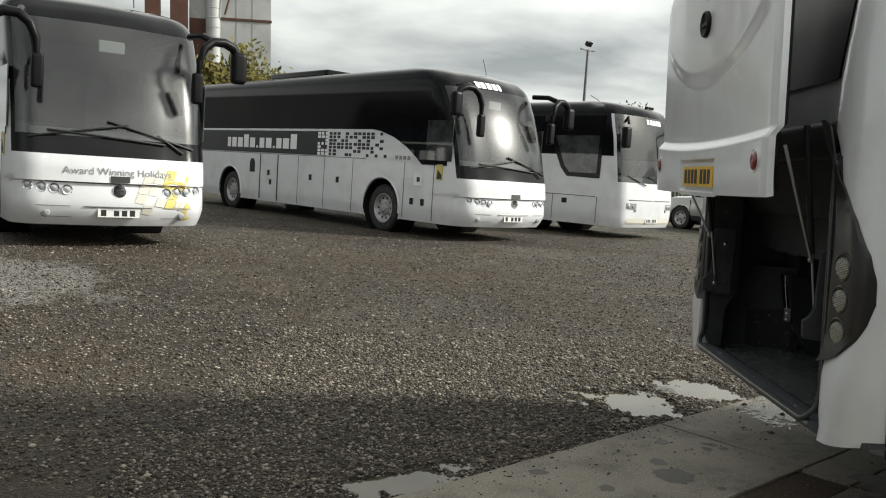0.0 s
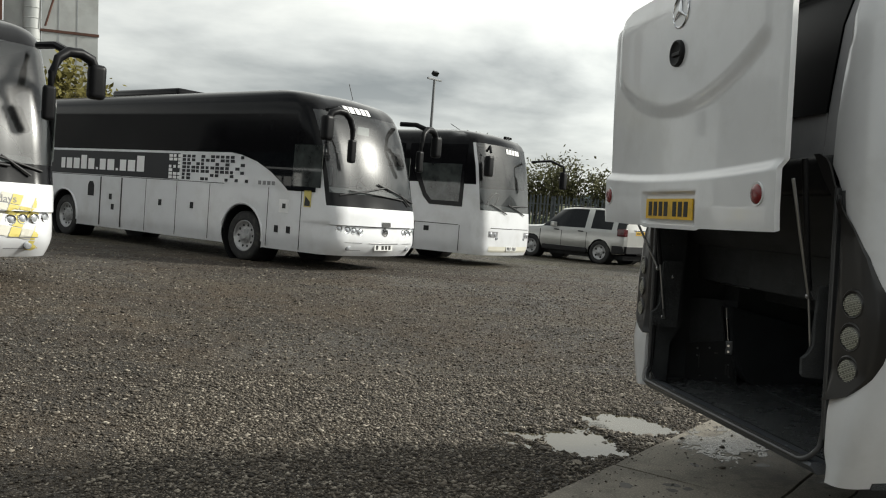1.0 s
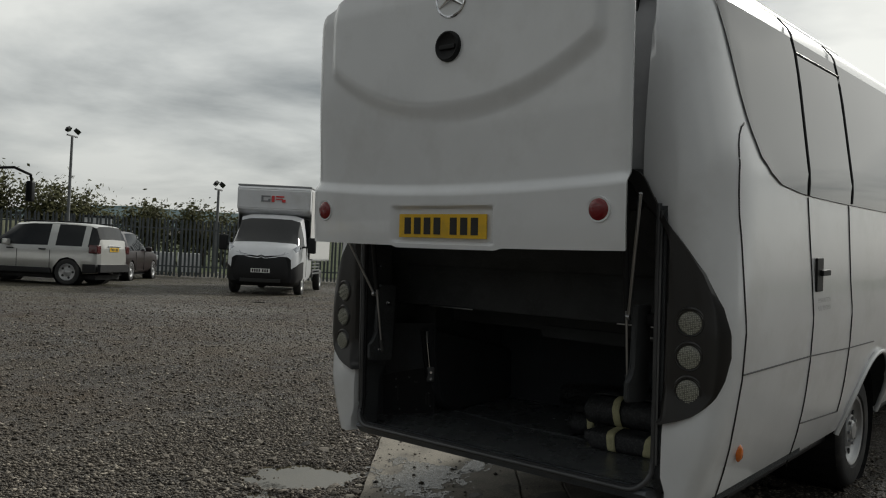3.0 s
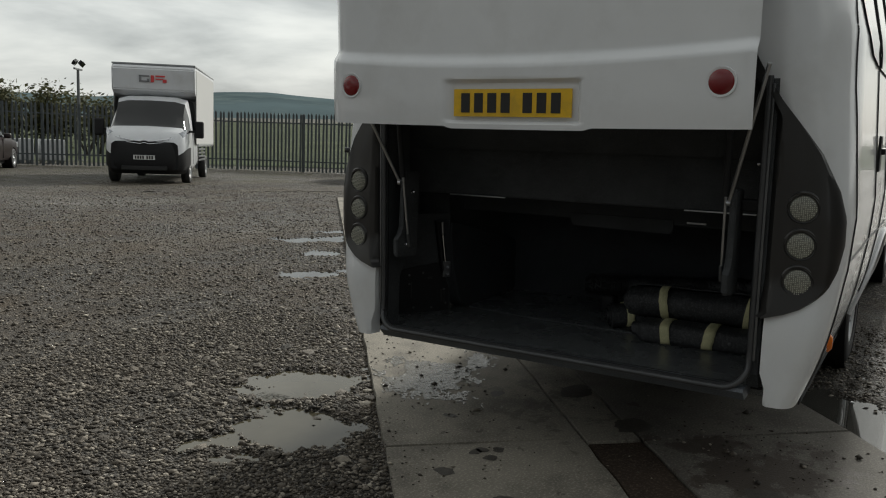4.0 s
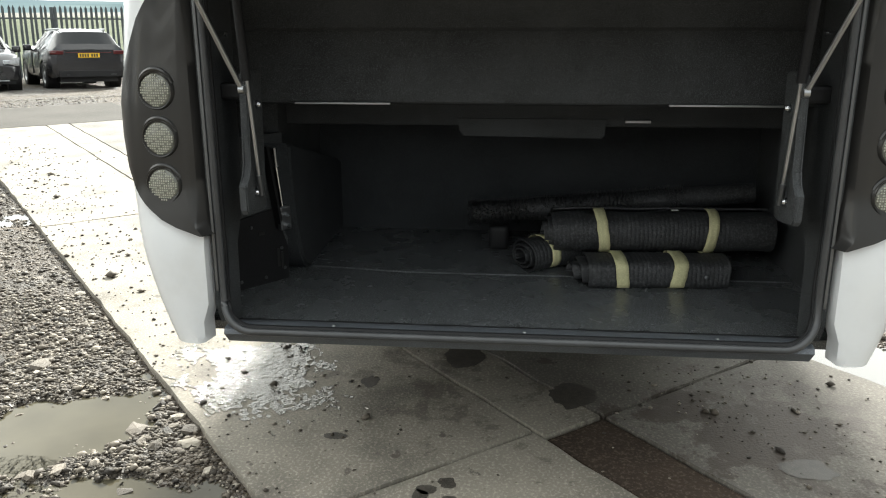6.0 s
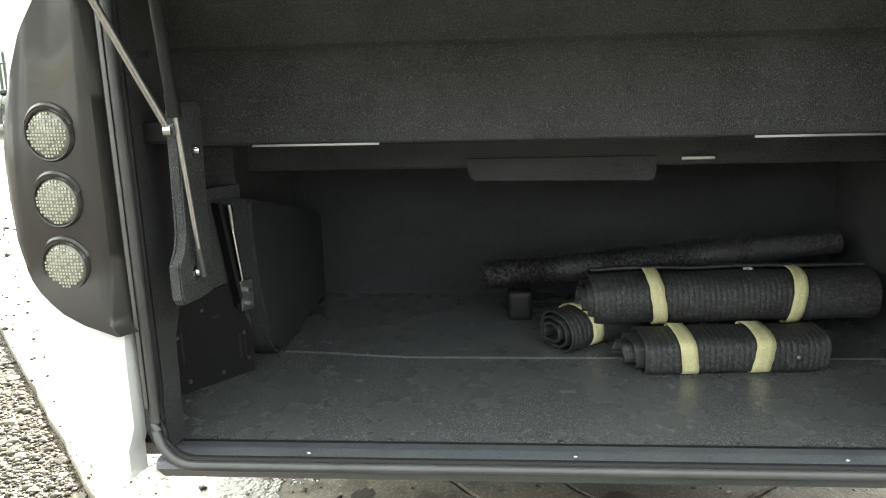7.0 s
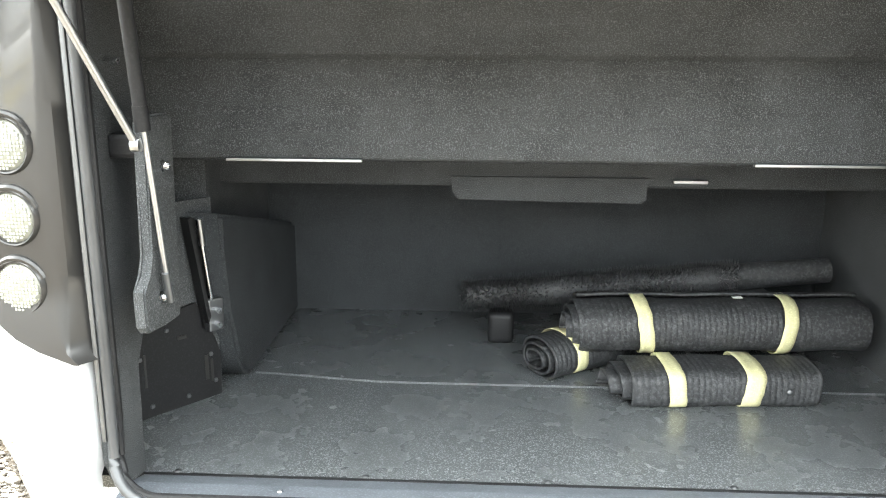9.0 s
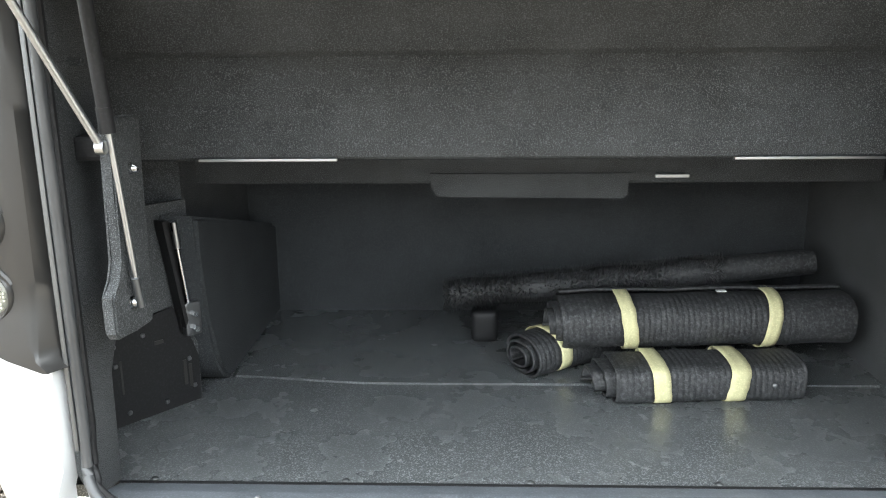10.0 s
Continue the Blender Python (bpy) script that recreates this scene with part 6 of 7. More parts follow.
    v, f = front_quad(spec, -0.95, 0.95, 0.36, 0.50, 0.006)
    raw_part("bumper_grille", v, f, PALE_VINYL, c)
    number_plate(c, pose(front_at(spec, 0, 0.45) + 0.012, 0, 0.45, 0, 0, 180), PLATE_WHITE, (3, 3), "white front number plate")
    wip = lambda a, b2, z0, z1: [(front_at(spec, lerp(a, b2, t), lerp(z0, z1, t)) + 0.03, lerp(a, b2, t), lerp(z0, z1, t)) for t in (0, .5, 1)]
    for pts in (wip(0.6, -0.25, 1.30, 1.52), wip(-0.35, -0.95, 1.30, 1.50), wip(-0.1, 0.9, 1.5, 1.52)):
        part("wiper", tube(pts, 0.015, 6), BLACK_PLASTIC, c)
    for yy, wd in ((-0.15, 0.1), (-0.02, 0.12), (0.13, 0.12), (0.28, 0.12), (0.42, 0.1)):
        v, f = front_quad(spec, yy, yy + wd, 2.78, 2.90, 0.012)
        raw_part("lettering_bar", v, f, WHITE_VINYL, c)
    for k in range(3):
        part("roof_lamp", box(F - 0.5, F - 0.42, 0.25 + 0.12 * k, 0.31 + 0.12 * k, 3.2, 3.26, 0.01), BLACK_PLASTIC, c)
    mirror_arm(c, [(F - 0.1, -1.18, 2.75), (F + 0.05, -1.28, 2.85), (F + 0.12, -1.34, 2.7)], (F + 0.1, -1.36, 2.38, 0.08, 0.11, 0.24))
    mirror_arm(c, [(F - 0.1, 1.1, 2.70), (F + 0.35, 1.30, 2.76), (F + 0.58, 1.62, 2.64), (F + 0.57, 1.70, 2.48)], (F + 0.55, 1.71, 2.28, 0.07, 0.10, 0.23))
    add_wheels(c, spec, 0.48, 0.28, 0.29)
    part("aerial", tube([(F - 1.4, -0.3, H - 0.05), (F - 1.75, -0.32, H + 0.14)], 0.008, 5), BLACK_PLASTIC, c)
    return c


plain_coach("coach", on_yard(3.816, 21.676, -44.2), "older white coach with dark glazing parked beside another coach")


# ---- cars ----
def car_body(name, m, label, category, stations, paint, wheels, wr, plate_f, plate_r, wheel_half, glass_from, glass_to, lights, group="parked cars"):
    """A car lofted from stations (x, half width, sill z, belt z, roof half width, top z); x ahead, origin on the ground under the rear axle."""
    c = thing(name, m, label, category, group)
    rows = []
    fr = [0.0, 0.06, 0.35, 0.75, 1.0]
    for x, w, zs_, zb, wt, zt in stations:
        r = [Vector((x, -w * 0.90, zs_)), Vector((x, -w * 0.985, zs_ + 0.10)), Vector((x, -w, lerp(zs_, zb, 0.5))), Vector((x, -w * 0.985, lerp(zs_, zb, 0.85))), Vector((x, -w * 0.95, zb))]
        r += [Vector((x, -lerp(w * 0.94, wt, 0.5), lerp(zb, zt, 0.5))), Vector((x, -wt, lerp(zb, zt, 0.90))), Vector((x, -wt * 0.86, lerp(zb, zt, 0.985))), Vector((x, -wt * 0.45, zt)), Vector((x, 0, zt + 0.008))]
        r += [Vector((v.x, -v.y, v.z)) for v in r[-2::-1]]
        rows.append(r)
    n = len(rows[0])
    R = wr + 0.055
    for row in rows:
        for v in row:
            for wx in wheels:
                d = math.hypot(v.x - wx, v.z - wr)
                if 0.02 < d < R and abs(v.y) > 0.6:
                    v.x, v.z = wx + (v.x - wx) * R / d, wr + (v.z - wr) * R / d

    def gone(j, i):
        return any(all(math.hypot(rows[a][b].x - wx, rows[a][b].z - wr) <= R + 0.004 and abs(rows[a][b].y) > 0.6 for a, b in ((j, i), (j, i + 1), (j + 1, i), (j + 1, i + 1))) for wx in wheels)

    def is_glass(j, i):
        if i in (4, 5, n - 7, n - 6) and glass_from <= j < glass_to and j not in lights.get("pillars", ()):
            return True
        if 4 <= i <= n - 6 and (j in lights.get("screens", ())):
            return True
        return False
    ob = skin(rows, lambda j, i: not gone(j, i) and not is_glass(j, i), "body_shell", paint, c)
    skin(rows, lambda j, i: is_glass(j, i), "glazing", CAR_GLASS, c, "dark car windows")
    for row, flip in ((rows[0], 1), (rows[-1], -1)):
        ends = bmesh.new()
        vs = [ends.verts.new(v) for v in row]
        ends.faces.new(vs if flip > 0 else vs[::-1])
        part("end_panel", ends, paint, c)
    part("underbody", box(stations[0][0] + 0.15, stations[-1][0] - 0.15, -0.7, 0.7, 0.17, 0.30), BLACK_PLASTIC, c)
    for wx in wheels:
        for s in (-1, 1):
            wheel(c, pose(wx, s * (wheel_half - 0.11), wr, 0, 0, 0 if s < 0 else 180), wr, 0.21, wr * 0.63, spokes=5)
            part("wheel_well", lathe([(R - 0.005, 0.0), (R - 0.005, 0.3), (0.0, 0.3)], 24, "y", cap=False), BLACK_PLASTIC, c).matrix_local = pose(wx, s * (wheel_half - 0.02), wr) @ Matrix.Diagonal((1, -s, 1, 1))
    xf, xr = stations[-1][0], stations[0][0]
    if plate_f:
        number_plate(c, pose(xf + 0.04, 0, plate_f, 0, 0, 180), PLATE_WHITE, (4, 3), "white front number plate")
    if plate_r:
        number_plate(c, pose(xr - 0.012, 0, plate_r), PLATE_YELLOW, (4, 3), "yellow rear number plate")
    for s in (-1, 1):
        for nm, mt, (x0, x1, y0, y1, z0, z1) in lights.get("boxes", ()):
            a, b2 = sorted((s * y0, s * y1))
            part(nm, box(x0, x1, a, b2, z0, z1, 0.02, seg=3), mt, c, smooth=True)
        mx, mz = lights["mirror"]
        part("door_mirror", box(mx - 0.07, mx + 0.08, *sorted((s * (wheel_half - 0.07), s * (wheel_half + 0.13))), mz - 0.07, mz + 0.09, 0.04, seg=3), paint, c, smooth=True)
        for gx in lights.get("gaps", ()):
            part("door_gap", box(gx, gx + 0.01, *sorted((s * (wheel_half - 0.02), s * (wheel_half + 0.004))), 0.35, 0.95), INK, c)
    for nm, mt, (x0, x1, y0, y1, z0, z1) in lights.get("middle", ()):
        part(nm, box(x0, x1, y0, y1, z0, z1, 0.008), mt, c)
    return c


# silver estate four-by-four; origin under the rear axle
suv_st = [(-0.86, 0.74, 0.45, 0.95, 0.64, 1.05), (-0.81, 0.87, 0.36, 1.02, 0.74, 1.30), (-0.68, 0.94, 0.34, 1.06, 0.70, 1.66), (-0.55, 0.95, 0.33, 1.08, 0.70, 1.70), (-0.38, 0.955, 0.33, 1.08, 0.70, 1.72), (-0.2, 0.955, 0.33, 1.08, 0.70, 1.73), (0.0, 0.955, 0.33, 1.08, 0.70, 1.735),
          (0.2, 0.955, 0.33, 1.08, 0.70, 1.74), (0.38, 0.955, 0.33, 1.08, 0.70, 1.74), (0.6, 0.955, 0.33, 1.08, 0.70, 1.74), (1.2, 0.955, 0.33, 1.07, 0.70, 1.73), (1.65, 0.955, 0.33, 1.07, 0.68, 1.68), (2.25, 0.95, 0.33, 1.05, 0.72, 1.13),
          (2.4, 0.95, 0.33, 1.03, 0.72, 1.09), (2.55, 0.95, 0.33, 1.02, 0.72, 1.08), (2.75, 0.945, 0.33, 1.01, 0.72, 1.06), (2.95, 0.94, 0.33, 1.0, 0.72, 1.05), (3.1, 0.93, 0.34, 0.98, 0.72, 1.03), (3.35, 0.90, 0.38, 0.92, 0.70, 0.98), (3.5, 0.80, 0.42, 0.80, 0.60, 0.84)]
car_body("car", on_yard(9.62, 25.85, 126.5), "silver four-by-four parked in front of the palisade fence", "car", suv_st, SILVER, (0.0, 2.66), 0.36, 0, 1.02, 0.955, 2, 11,
         dict(screens=(1, 11), pillars=(3, 8), mirror=(1.75, 1.12), gaps=(0.5, 1.45, 2.3),
              boxes=[("tail_lamp", DARK_RED_LENS, (-0.855, -0.60, 0.74, 0.962, 0.90, 1.13)), ("head_lamp", HEADLAMP, (3.15, 3.46, 0.5, 0.88, 0.72, 0.92)), ("sill_cladding", BLACK_PLASTIC, (0.46, 2.2, 0.90, 0.965, 0.30, 0.46)), ("bumper_side", BLACK_PLASTIC, (-0.82, -0.44, 0.86, 0.958, 0.36, 0.60)),
                     ("door_handle", BLACK_PLASTIC, (0.62, 0.82, 0.955, 0.975, 0.95, 0.985)), ("door_handle", BLACK_PLASTIC, (1.55, 1.75, 0.955, 0.975, 0.95, 0.985)), ("roof_rail", BLACK_PLASTIC, (-0.5, 1.5, 0.62, 0.66, 1.73, 1.77))],
              middle=[("rear_bumper", BLACK_PLASTIC, (-0.91, -0.78, -0.84, 0.84, 0.38, 0.60)), ("tailgate_trim", CHROME, (-0.885, -0.845, -0.35, 0.35, 1.10, 1.13))]))

mpv_st = [(-0.85, 0.75, 0.42, 0.9, 0.62, 1.0), (-0.82, 0.86, 0.33, 0.98, 0.7, 1.25), (-0.62, 0.89, 0.30, 1.0, 0.64, 1.56), (-0.36, 0.90, 0.28, 1.0, 0.64, 1.60), (-0.18, 0.90, 0.28, 1.0, 0.64, 1.61), (0.0, 0.90, 0.28, 1.0, 0.64, 1.62), (0.2, 0.90, 0.28, 1.0, 0.64, 1.625), (0.38, 0.90, 0.28, 1.0, 0.64, 1.63),
          (0.9, 0.90, 0.28, 1.0, 0.64, 1.62), (1.4, 0.90, 0.28, 1.0, 0.62, 1.56), (2.3, 0.89, 0.28, 0.98, 0.66, 1.06), (2.42, 0.89, 0.28, 0.96, 0.66, 1.02), (2.6, 0.885, 0.28, 0.94, 0.66, 1.0), (2.8, 0.88, 0.28, 0.92, 0.66, 0.97), (3.0, 0.87, 0.29, 0.90, 0.66, 0.94), (3.3, 0.83, 0.33, 0.8, 0.6, 0.86), (3.42, 0.72, 0.36, 0.62, 0.5, 0.66)]
MPV_LIGHTS = dict(screens=(1, 9), pillars=(3,), mirror=(1.75, 1.05), gaps=(0.45, 1.35),
                  boxes=[("tail_lamp", DARK_RED_LENS, (-0.87, -0.66, 0.70, 0.89, 0.85, 1.15)), ("head_lamp", HEADLAMP, (3.05, 3.36, 0.48, 0.84, 0.68, 0.86))], middle=[("rear_bumper", BLACK_PLASTIC, (-0.9, -0.8, -0.8, 0.8, 0.32, 0.45))])
car_body("car", on_yard(11.75, 28.9, 45), "dark maroon people carrier parked by the fence", "car", mpv_st, MAROON, (0.0, 2.62), 0.32, 0.55, 0.9, 0.9, 2, 9, MPV_LIGHTS)

hatch_st = [(-3.05, 0.70, 0.40, 0.85, 0.55, 0.95), (-3.0, 0.82, 0.3, 0.92, 0.62, 1.2), (-2.75, 0.855, 0.26, 0.94, 0.56, 1.40), (-2.52, 0.865, 0.24, 0.93, 0.56, 1.44), (-2.3, 0.865, 0.24, 0.93, 0.56, 1.46), (-2.1, 0.865, 0.24, 0.93, 0.56, 1.465), (-1.6, 0.865, 0.24, 0.92, 0.56, 1.47), (-1.15, 0.865, 0.24, 0.92, 0.55, 1.44), (-0.45, 0.86, 0.24, 0.92, 0.60, 1.02),
            (-0.32, 0.86, 0.24, 0.90, 0.62, 0.98), (-0.15, 0.86, 0.24, 0.88, 0.62, 0.95), (0.0, 0.86, 0.24, 0.87, 0.62, 0.93), (0.18, 0.855, 0.24, 0.85, 0.62, 0.91), (0.34, 0.85, 0.24, 0.83, 0.62, 0.88), (0.6, 0.80, 0.26, 0.74, 0.6, 0.80), (0.74, 0.68, 0.28, 0.56, 0.5, 0.60)]
hatch = car_body("car", on_yard(18.72, 18.56, -142.5), "dark grey hatchback facing the yard before the fence", "car", hatch_st, DARK_GREY_PAINT, (-2.3, 0.0), 0.31, 0.46, 0, 0.87, 2, 7,
         dict(screens=(7,), mirror=(-0.75, 0.98), gaps=(-1.2,),
              boxes=[("head_lamp", HEADLAMP, (0.42, 0.70, 0.46, 0.80, 0.60, 0.74)), ("fog_lamp", HEADLAMP, (0.62, 0.72, 0.5, 0.62, 0.33, 0.40))],
              middle=[("grille", INK, (0.66, 0.762, -0.42, 0.42, 0.46, 0.60)), ("lower_grille", INK, (0.68, 0.755, -0.5, 0.5, 0.28, 0.38)), ("aerial", BLACK_PLASTIC, (-1.9, -1.885, -0.006, 0.006, 1.46, 1.95)), ("splitter", GREY_SEAL, (0.62, 0.765, -0.55, 0.55, 0.24, 0.265))]))

hatch_grille = prism([(-0.44, 0.50), (-0.36, 0.41), (0.36, 0.41), (0.44, 0.50), (0.40, 0.61), (-0.40, 0.61)], -0.7485, -0.66)
bmesh.ops.transform(hatch_grille, matrix=pose(0, 0, 0, 0, 0, 90), verts=hatch_grille.verts)
part("front_grille", hatch_grille, INK, hatch, "black hexagonal grille")
part("bonnet_crease", tube([(-0.42, 0.0, 1.03), (0.1, 0.0, 0.93), (0.6, 0.0, 0.81)], 0.006, 6), DARK_GREY_PAINT, hatch)
for s in (-1, 1):
    part("screen_trim", tube([(-1.12, s * 0.50, 1.45), (-0.8, s * 0.555, 1.26), (-0.46, s * 0.62, 1.015)], 0.018, 6), INK, hatch)
    lamp = prism([(s * 0.46, 0.64), (s * 0.80, 0.66), (s * 0.83, 0.80), (s * 0.70, 0.79)], -0.74, -0.40)
    bmesh.ops.transform(lamp, matrix=pose(0, 0, 0, 0, 0, 90), verts=lamp.verts)
    part("lamp_glass", lamp, HEADLAMP, hatch, "swept-back clear headlamp")
part("screen_trim", tube([(-0.46, -0.60, 1.02), (-0.43, 0.0, 1.035), (-0.46, 0.60, 1.02)], 0.016, 6), INK, hatch)
part("screen_trim", tube([(-1.13, -0.48, 1.455), (-1.13, 0.48, 1.455)], 0.014, 6), INK, hatch)

estate_st = [(-0.98, 0.78, 0.36, 0.88, 0.62, 0.98), (-0.95, 0.90, 0.30, 0.96, 0.70, 1.12), (-0.72, 0.93, 0.27, 0.99, 0.60, 1.42), (-0.42, 0.935, 0.26, 0.99, 0.60, 1.47), (-0.2, 0.935, 0.26, 0.98, 0.60, 1.49), (0.0, 0.935, 0.26, 0.98, 0.60, 1.50), (0.2, 0.935, 0.26, 0.98, 0.60, 1.51), (0.42, 0.935, 0.26, 0.98, 0.60, 1.51), (1.0, 0.93, 0.26, 0.97, 0.58, 1.49), (1.4, 0.93, 0.26, 0.97, 0.57, 1.43),
             (2.15, 0.92, 0.26, 0.96, 0.62, 1.02), (2.4, 0.92, 0.26, 0.94, 0.64, 0.99), (2.6, 0.92, 0.26, 0.92, 0.64, 0.97), (2.82, 0.91, 0.26, 0.9, 0.64, 0.95), (3.05, 0.90, 0.28, 0.88, 0.64, 0.92), (3.4, 0.84, 0.30, 0.78, 0.6, 0.84), (3.55, 0.70, 0.34, 0.6, 0.5, 0.64)]
car_body("car", on_yard(20.57, 16.99, 41.6), "dark grey estate car parked nose to the fence", "car", estate_st, DARK_GREY_PAINT, (0.0, 2.62), 0.34, 0, 0.84, 0.935, 2, 9,
         dict(screens=(1, 9), pillars=(3,), mirror=(1.7, 1.02), gaps=(0.4, 1.35),
              boxes=[("tail_lamp", DARK_RED_LENS, (-1.0, -0.72, 0.60, 0.92, 0.86, 0.96)), ("exhaust_trim", DARK_STEEL, (-1.0, -0.95, 0.48, 0.66, 0.33, 0.39)), ("roof_rail", STEEL, (-0.5, 1.2, 0.54, 0.57, 1.46, 1.515))],
              middle=[("rear_diffuser", BLACK_PLASTIC, (-1.0, -0.9, -0.75, 0.75, 0.30, 0.46)), ("lamp_strip", DARK_RED_LENS, (-0.985, -0.96, -0.55, 0.55, 0.90, 0.92))]))


# ---- box van ----
def box_van():
    c = thing("box_van", on_yard(12.88, 21.65, -138.7), "white box van with a black bumper parked facing the yard", "van")
    st = [(-1.35, 1.02, 0.45, 1.35, 0.92, 2.22), (-0.9, 1.02, 0.40, 1.35, 0.90, 2.25), (-0.5, 1.02, 0.36, 1.34, 0.88, 2.25), (-0.35, 1.02, 0.36, 1.34, 0.86, 2.22), (-0.2, 1.02, 0.36, 1.33, 0.84, 2.12), (0.05, 1.02, 0.36, 1.32, 0.84, 1.86), (0.32, 1.01, 0.36, 1.30, 0.84, 1.52), (0.44, 1.0, 0.36, 1.27, 0.84, 1.44), (0.62, 0.98, 0.36, 1.22, 0.82, 1.34), (0.78, 0.93, 0.34, 1.12, 0.78, 1.22), (0.88, 0.82, 0.36, 0.98, 0.70, 1.06)]
    rows = []
    for x, w, zs_, zb, wt, zt in st:
        r = [Vector((x, -w * 0.95, zs_)), Vector((x, -w, zs_ + 0.12)), Vector((x, -w, lerp(zs_, zb, 0.6))), Vector((x, -w * 0.98, zb)), Vector((x, -lerp(w, wt, 0.5), lerp(zb, zt, 0.5))), Vector((x, -wt, lerp(zb, zt, 0.92))), Vector((x, -wt * 0.7, zt)), Vector((x, 0, zt + 0.015))]
        r += [Vector((v.x, -v.y, v.z)) for v in r[-2::-1]]
        rows.append(r)
    n = len(rows[0])
    glass = lambda j, i: (3 <= i <= n - 5 and j in (4, 5, 6)) or (i in (3, 4, n - 6, n - 5) and j in (0, 1))
    low = lambda j, i: i in (0, 1, n - 3, n - 2) and j >= 5
    low_r, low_l = (lambda j, i: low(j, i) and i < 3), (lambda j, i: low(j, i) and i > 3)
    skin(rows, lambda j, i: not glass(j, i) and not low(j, i), "cab", COACH_WHITE, c, "white cab")
    skin(rows, glass, "cab_glazing", CAR_GLASS, c, "windscreen and cab windows")
    skin(rows, low_r, "bumper_corner", BLACK_PLASTIC, c)
    skin(rows, low_l, "bumper_corner", BLACK_PLASTIC, c)
    e = bmesh.new()
    e.faces.new([e.verts.new(v) for v in rows[-1]])
    part("nose_panel", e, BLACK_PLASTIC, c)
    bp = bmesh.new()
    rings_ = []
    for z, out_, half in ((0.24, 0.80, 0.90), (0.30, 0.90, 0.96), (0.45, 0.955, 0.995), (0.62, 0.96, 1.0), (0.78, 0.95, 1.0), (0.92, 0.925, 0.99), (1.02, 0.90, 0.97), (1.06, 0.86, 0.92)):
        rings_.append([bp.verts.new((0.36 + (out_ - 0.36) * (1 - abs(q) ** 5) ** 0.5 if abs(q) < 1 else 0.36, half * q, z + (0.10 * q * q if z > 0.9 else 0))) for q in [k / 12 for k in range(-12, 13)]])
    for lo, hi in zip(rings_, rings_[1:]):
        for k in range(24):
            bp.faces.new((lo[k], lo[k + 1], hi[k + 1], hi[k]))
    part("bumper", bp, BLACK_PLASTIC, c, "black front bumper", smooth=True)
    part("lower_grille", box(0.93, 0.962, -0.55, 0.55, 0.34, 0.44, 0.01), INK, c)
    for z in (1.00, 1.06):
        part("grille_bar", tube([(0.80, -0.74, z + 0.10), (0.89, -0.40, z + 0.035), (0.925, -0.10, z), (0.93, 0.0, z + 0.035), (0.925, 0.10, z), (0.89, 0.40, z + 0.035), (0.80, 0.74, z + 0.10)], 0.012, 6), CHROME, c)
    for s in (-1, 1):
        hl = bmesh.new()
        fr_ = [(0.86, 0.56, 1.10), (0.74, 0.90, 1.16), (0.60, 0.975, 1.24), (0.52, 0.985, 1.40), (0.62, 0.90, 1.34), (0.80, 0.62, 1.19)]
        a_, b_ = [hl.verts.new((x, s * y, z)) for x, y, z in fr_], [hl.verts.new((x - 0.16, s * (y - 0.04), z)) for x, y, z in fr_]
        hl.faces.new(a_); hl.faces.new(b_[::-1])
        for k in range(6):
            hl.faces.new((a_[k], b_[k], b_[(k + 1) % 6], a_[(k + 1) % 6]))
        part("head_lamp", hl, HEADLAMP, c, "swept-back headlamp")
        arm = part("mirror_arm", tube([(0.1, s * 0.98, 1.35), (0.12, s * 1.15, 1.35)], 0.03, 6), BLACK_PLASTIC, c)
        part("mirror_head", box(0.04, 0.22, *sorted((s * 1.13, s * 1.36)), 1.18, 1.62, 0.05, seg=3), BLACK_PLASTIC, arm, smooth=True)
        part("wiper", tube([(0.46, s * 0.1, 1.33), (0.38, s * 0.75, 1.44)], 0.012, 5), BLACK_PLASTIC, c)
        for wx in (0.0, -3.6):
            wheel(c, pose(wx, s * 0.90, 0.34, 0, 0, 0 if s < 0 else 180), 0.34, 0.22, 0.21)
        part("door_gap", box(-0.42, -0.405, *sorted((s * 1.0, s * 1.026)), 0.5, 1.34), INK, c)
        for k in range(4):
            part("side_guard", box(-3.1 + 0.0, -1.6, *sorted((s * 1.0, s * 1.03)), 0.55 + 0.1 * k, 0.60 + 0.1 * k, 0.004), STEEL, c)
    # luton box over the cab
    bx = prism([(-5.2, 0.95), (-1.30, 0.95), (-1.30, 2.20), (-1.1, 2.22), (-0.62, 2.30), (-0.45, 2.42), (-0.42, 2.98), (-0.52, 3.08), (-5.2, 3.10)], -1.06, 1.06)
    bmesh.ops.bevel(bx, geom=list(bx.edges), offset=0.03, segments=2, affect="EDGES")
    cargo = part("cargo_box", bx, COACH_WHITE, c, "white luton cargo box", smooth=True)
    part("roof_edge", box(-5.2, -0.50, -1.07, 1.07, 3.07, 3.12, 0.015), GREY_SEAL, cargo)
    for s in (-1, 1):
        part("side_curtain", box(-5.1, -0.72, *sorted((s * 1.055, s * 1.072)), 1.02, 3.0, 0.006), PALE_LINING, cargo)
    # bars standing for the owner's initials
    for y0, y1, z0, z1, mt in ((0.10, 0.36, 2.62, 2.66, GREY_VINYL), (0.30, 0.36, 2.62, 2.80, GREY_VINYL), (0.10, 0.36, 2.76, 2.80, GREY_VINYL), (0.10, 0.16, 2.62, 2.71, GREY_VINYL),
                               (-0.02, 0.06, 2.62, 2.80, RED_VINYL), (-0.30, -0.06, 2.76, 2.80, RED_VINYL), (-0.26, -0.06, 2.69, 2.72, RED_VINYL), (-0.34, -0.24, 2.62, 2.70, RED_VINYL)):
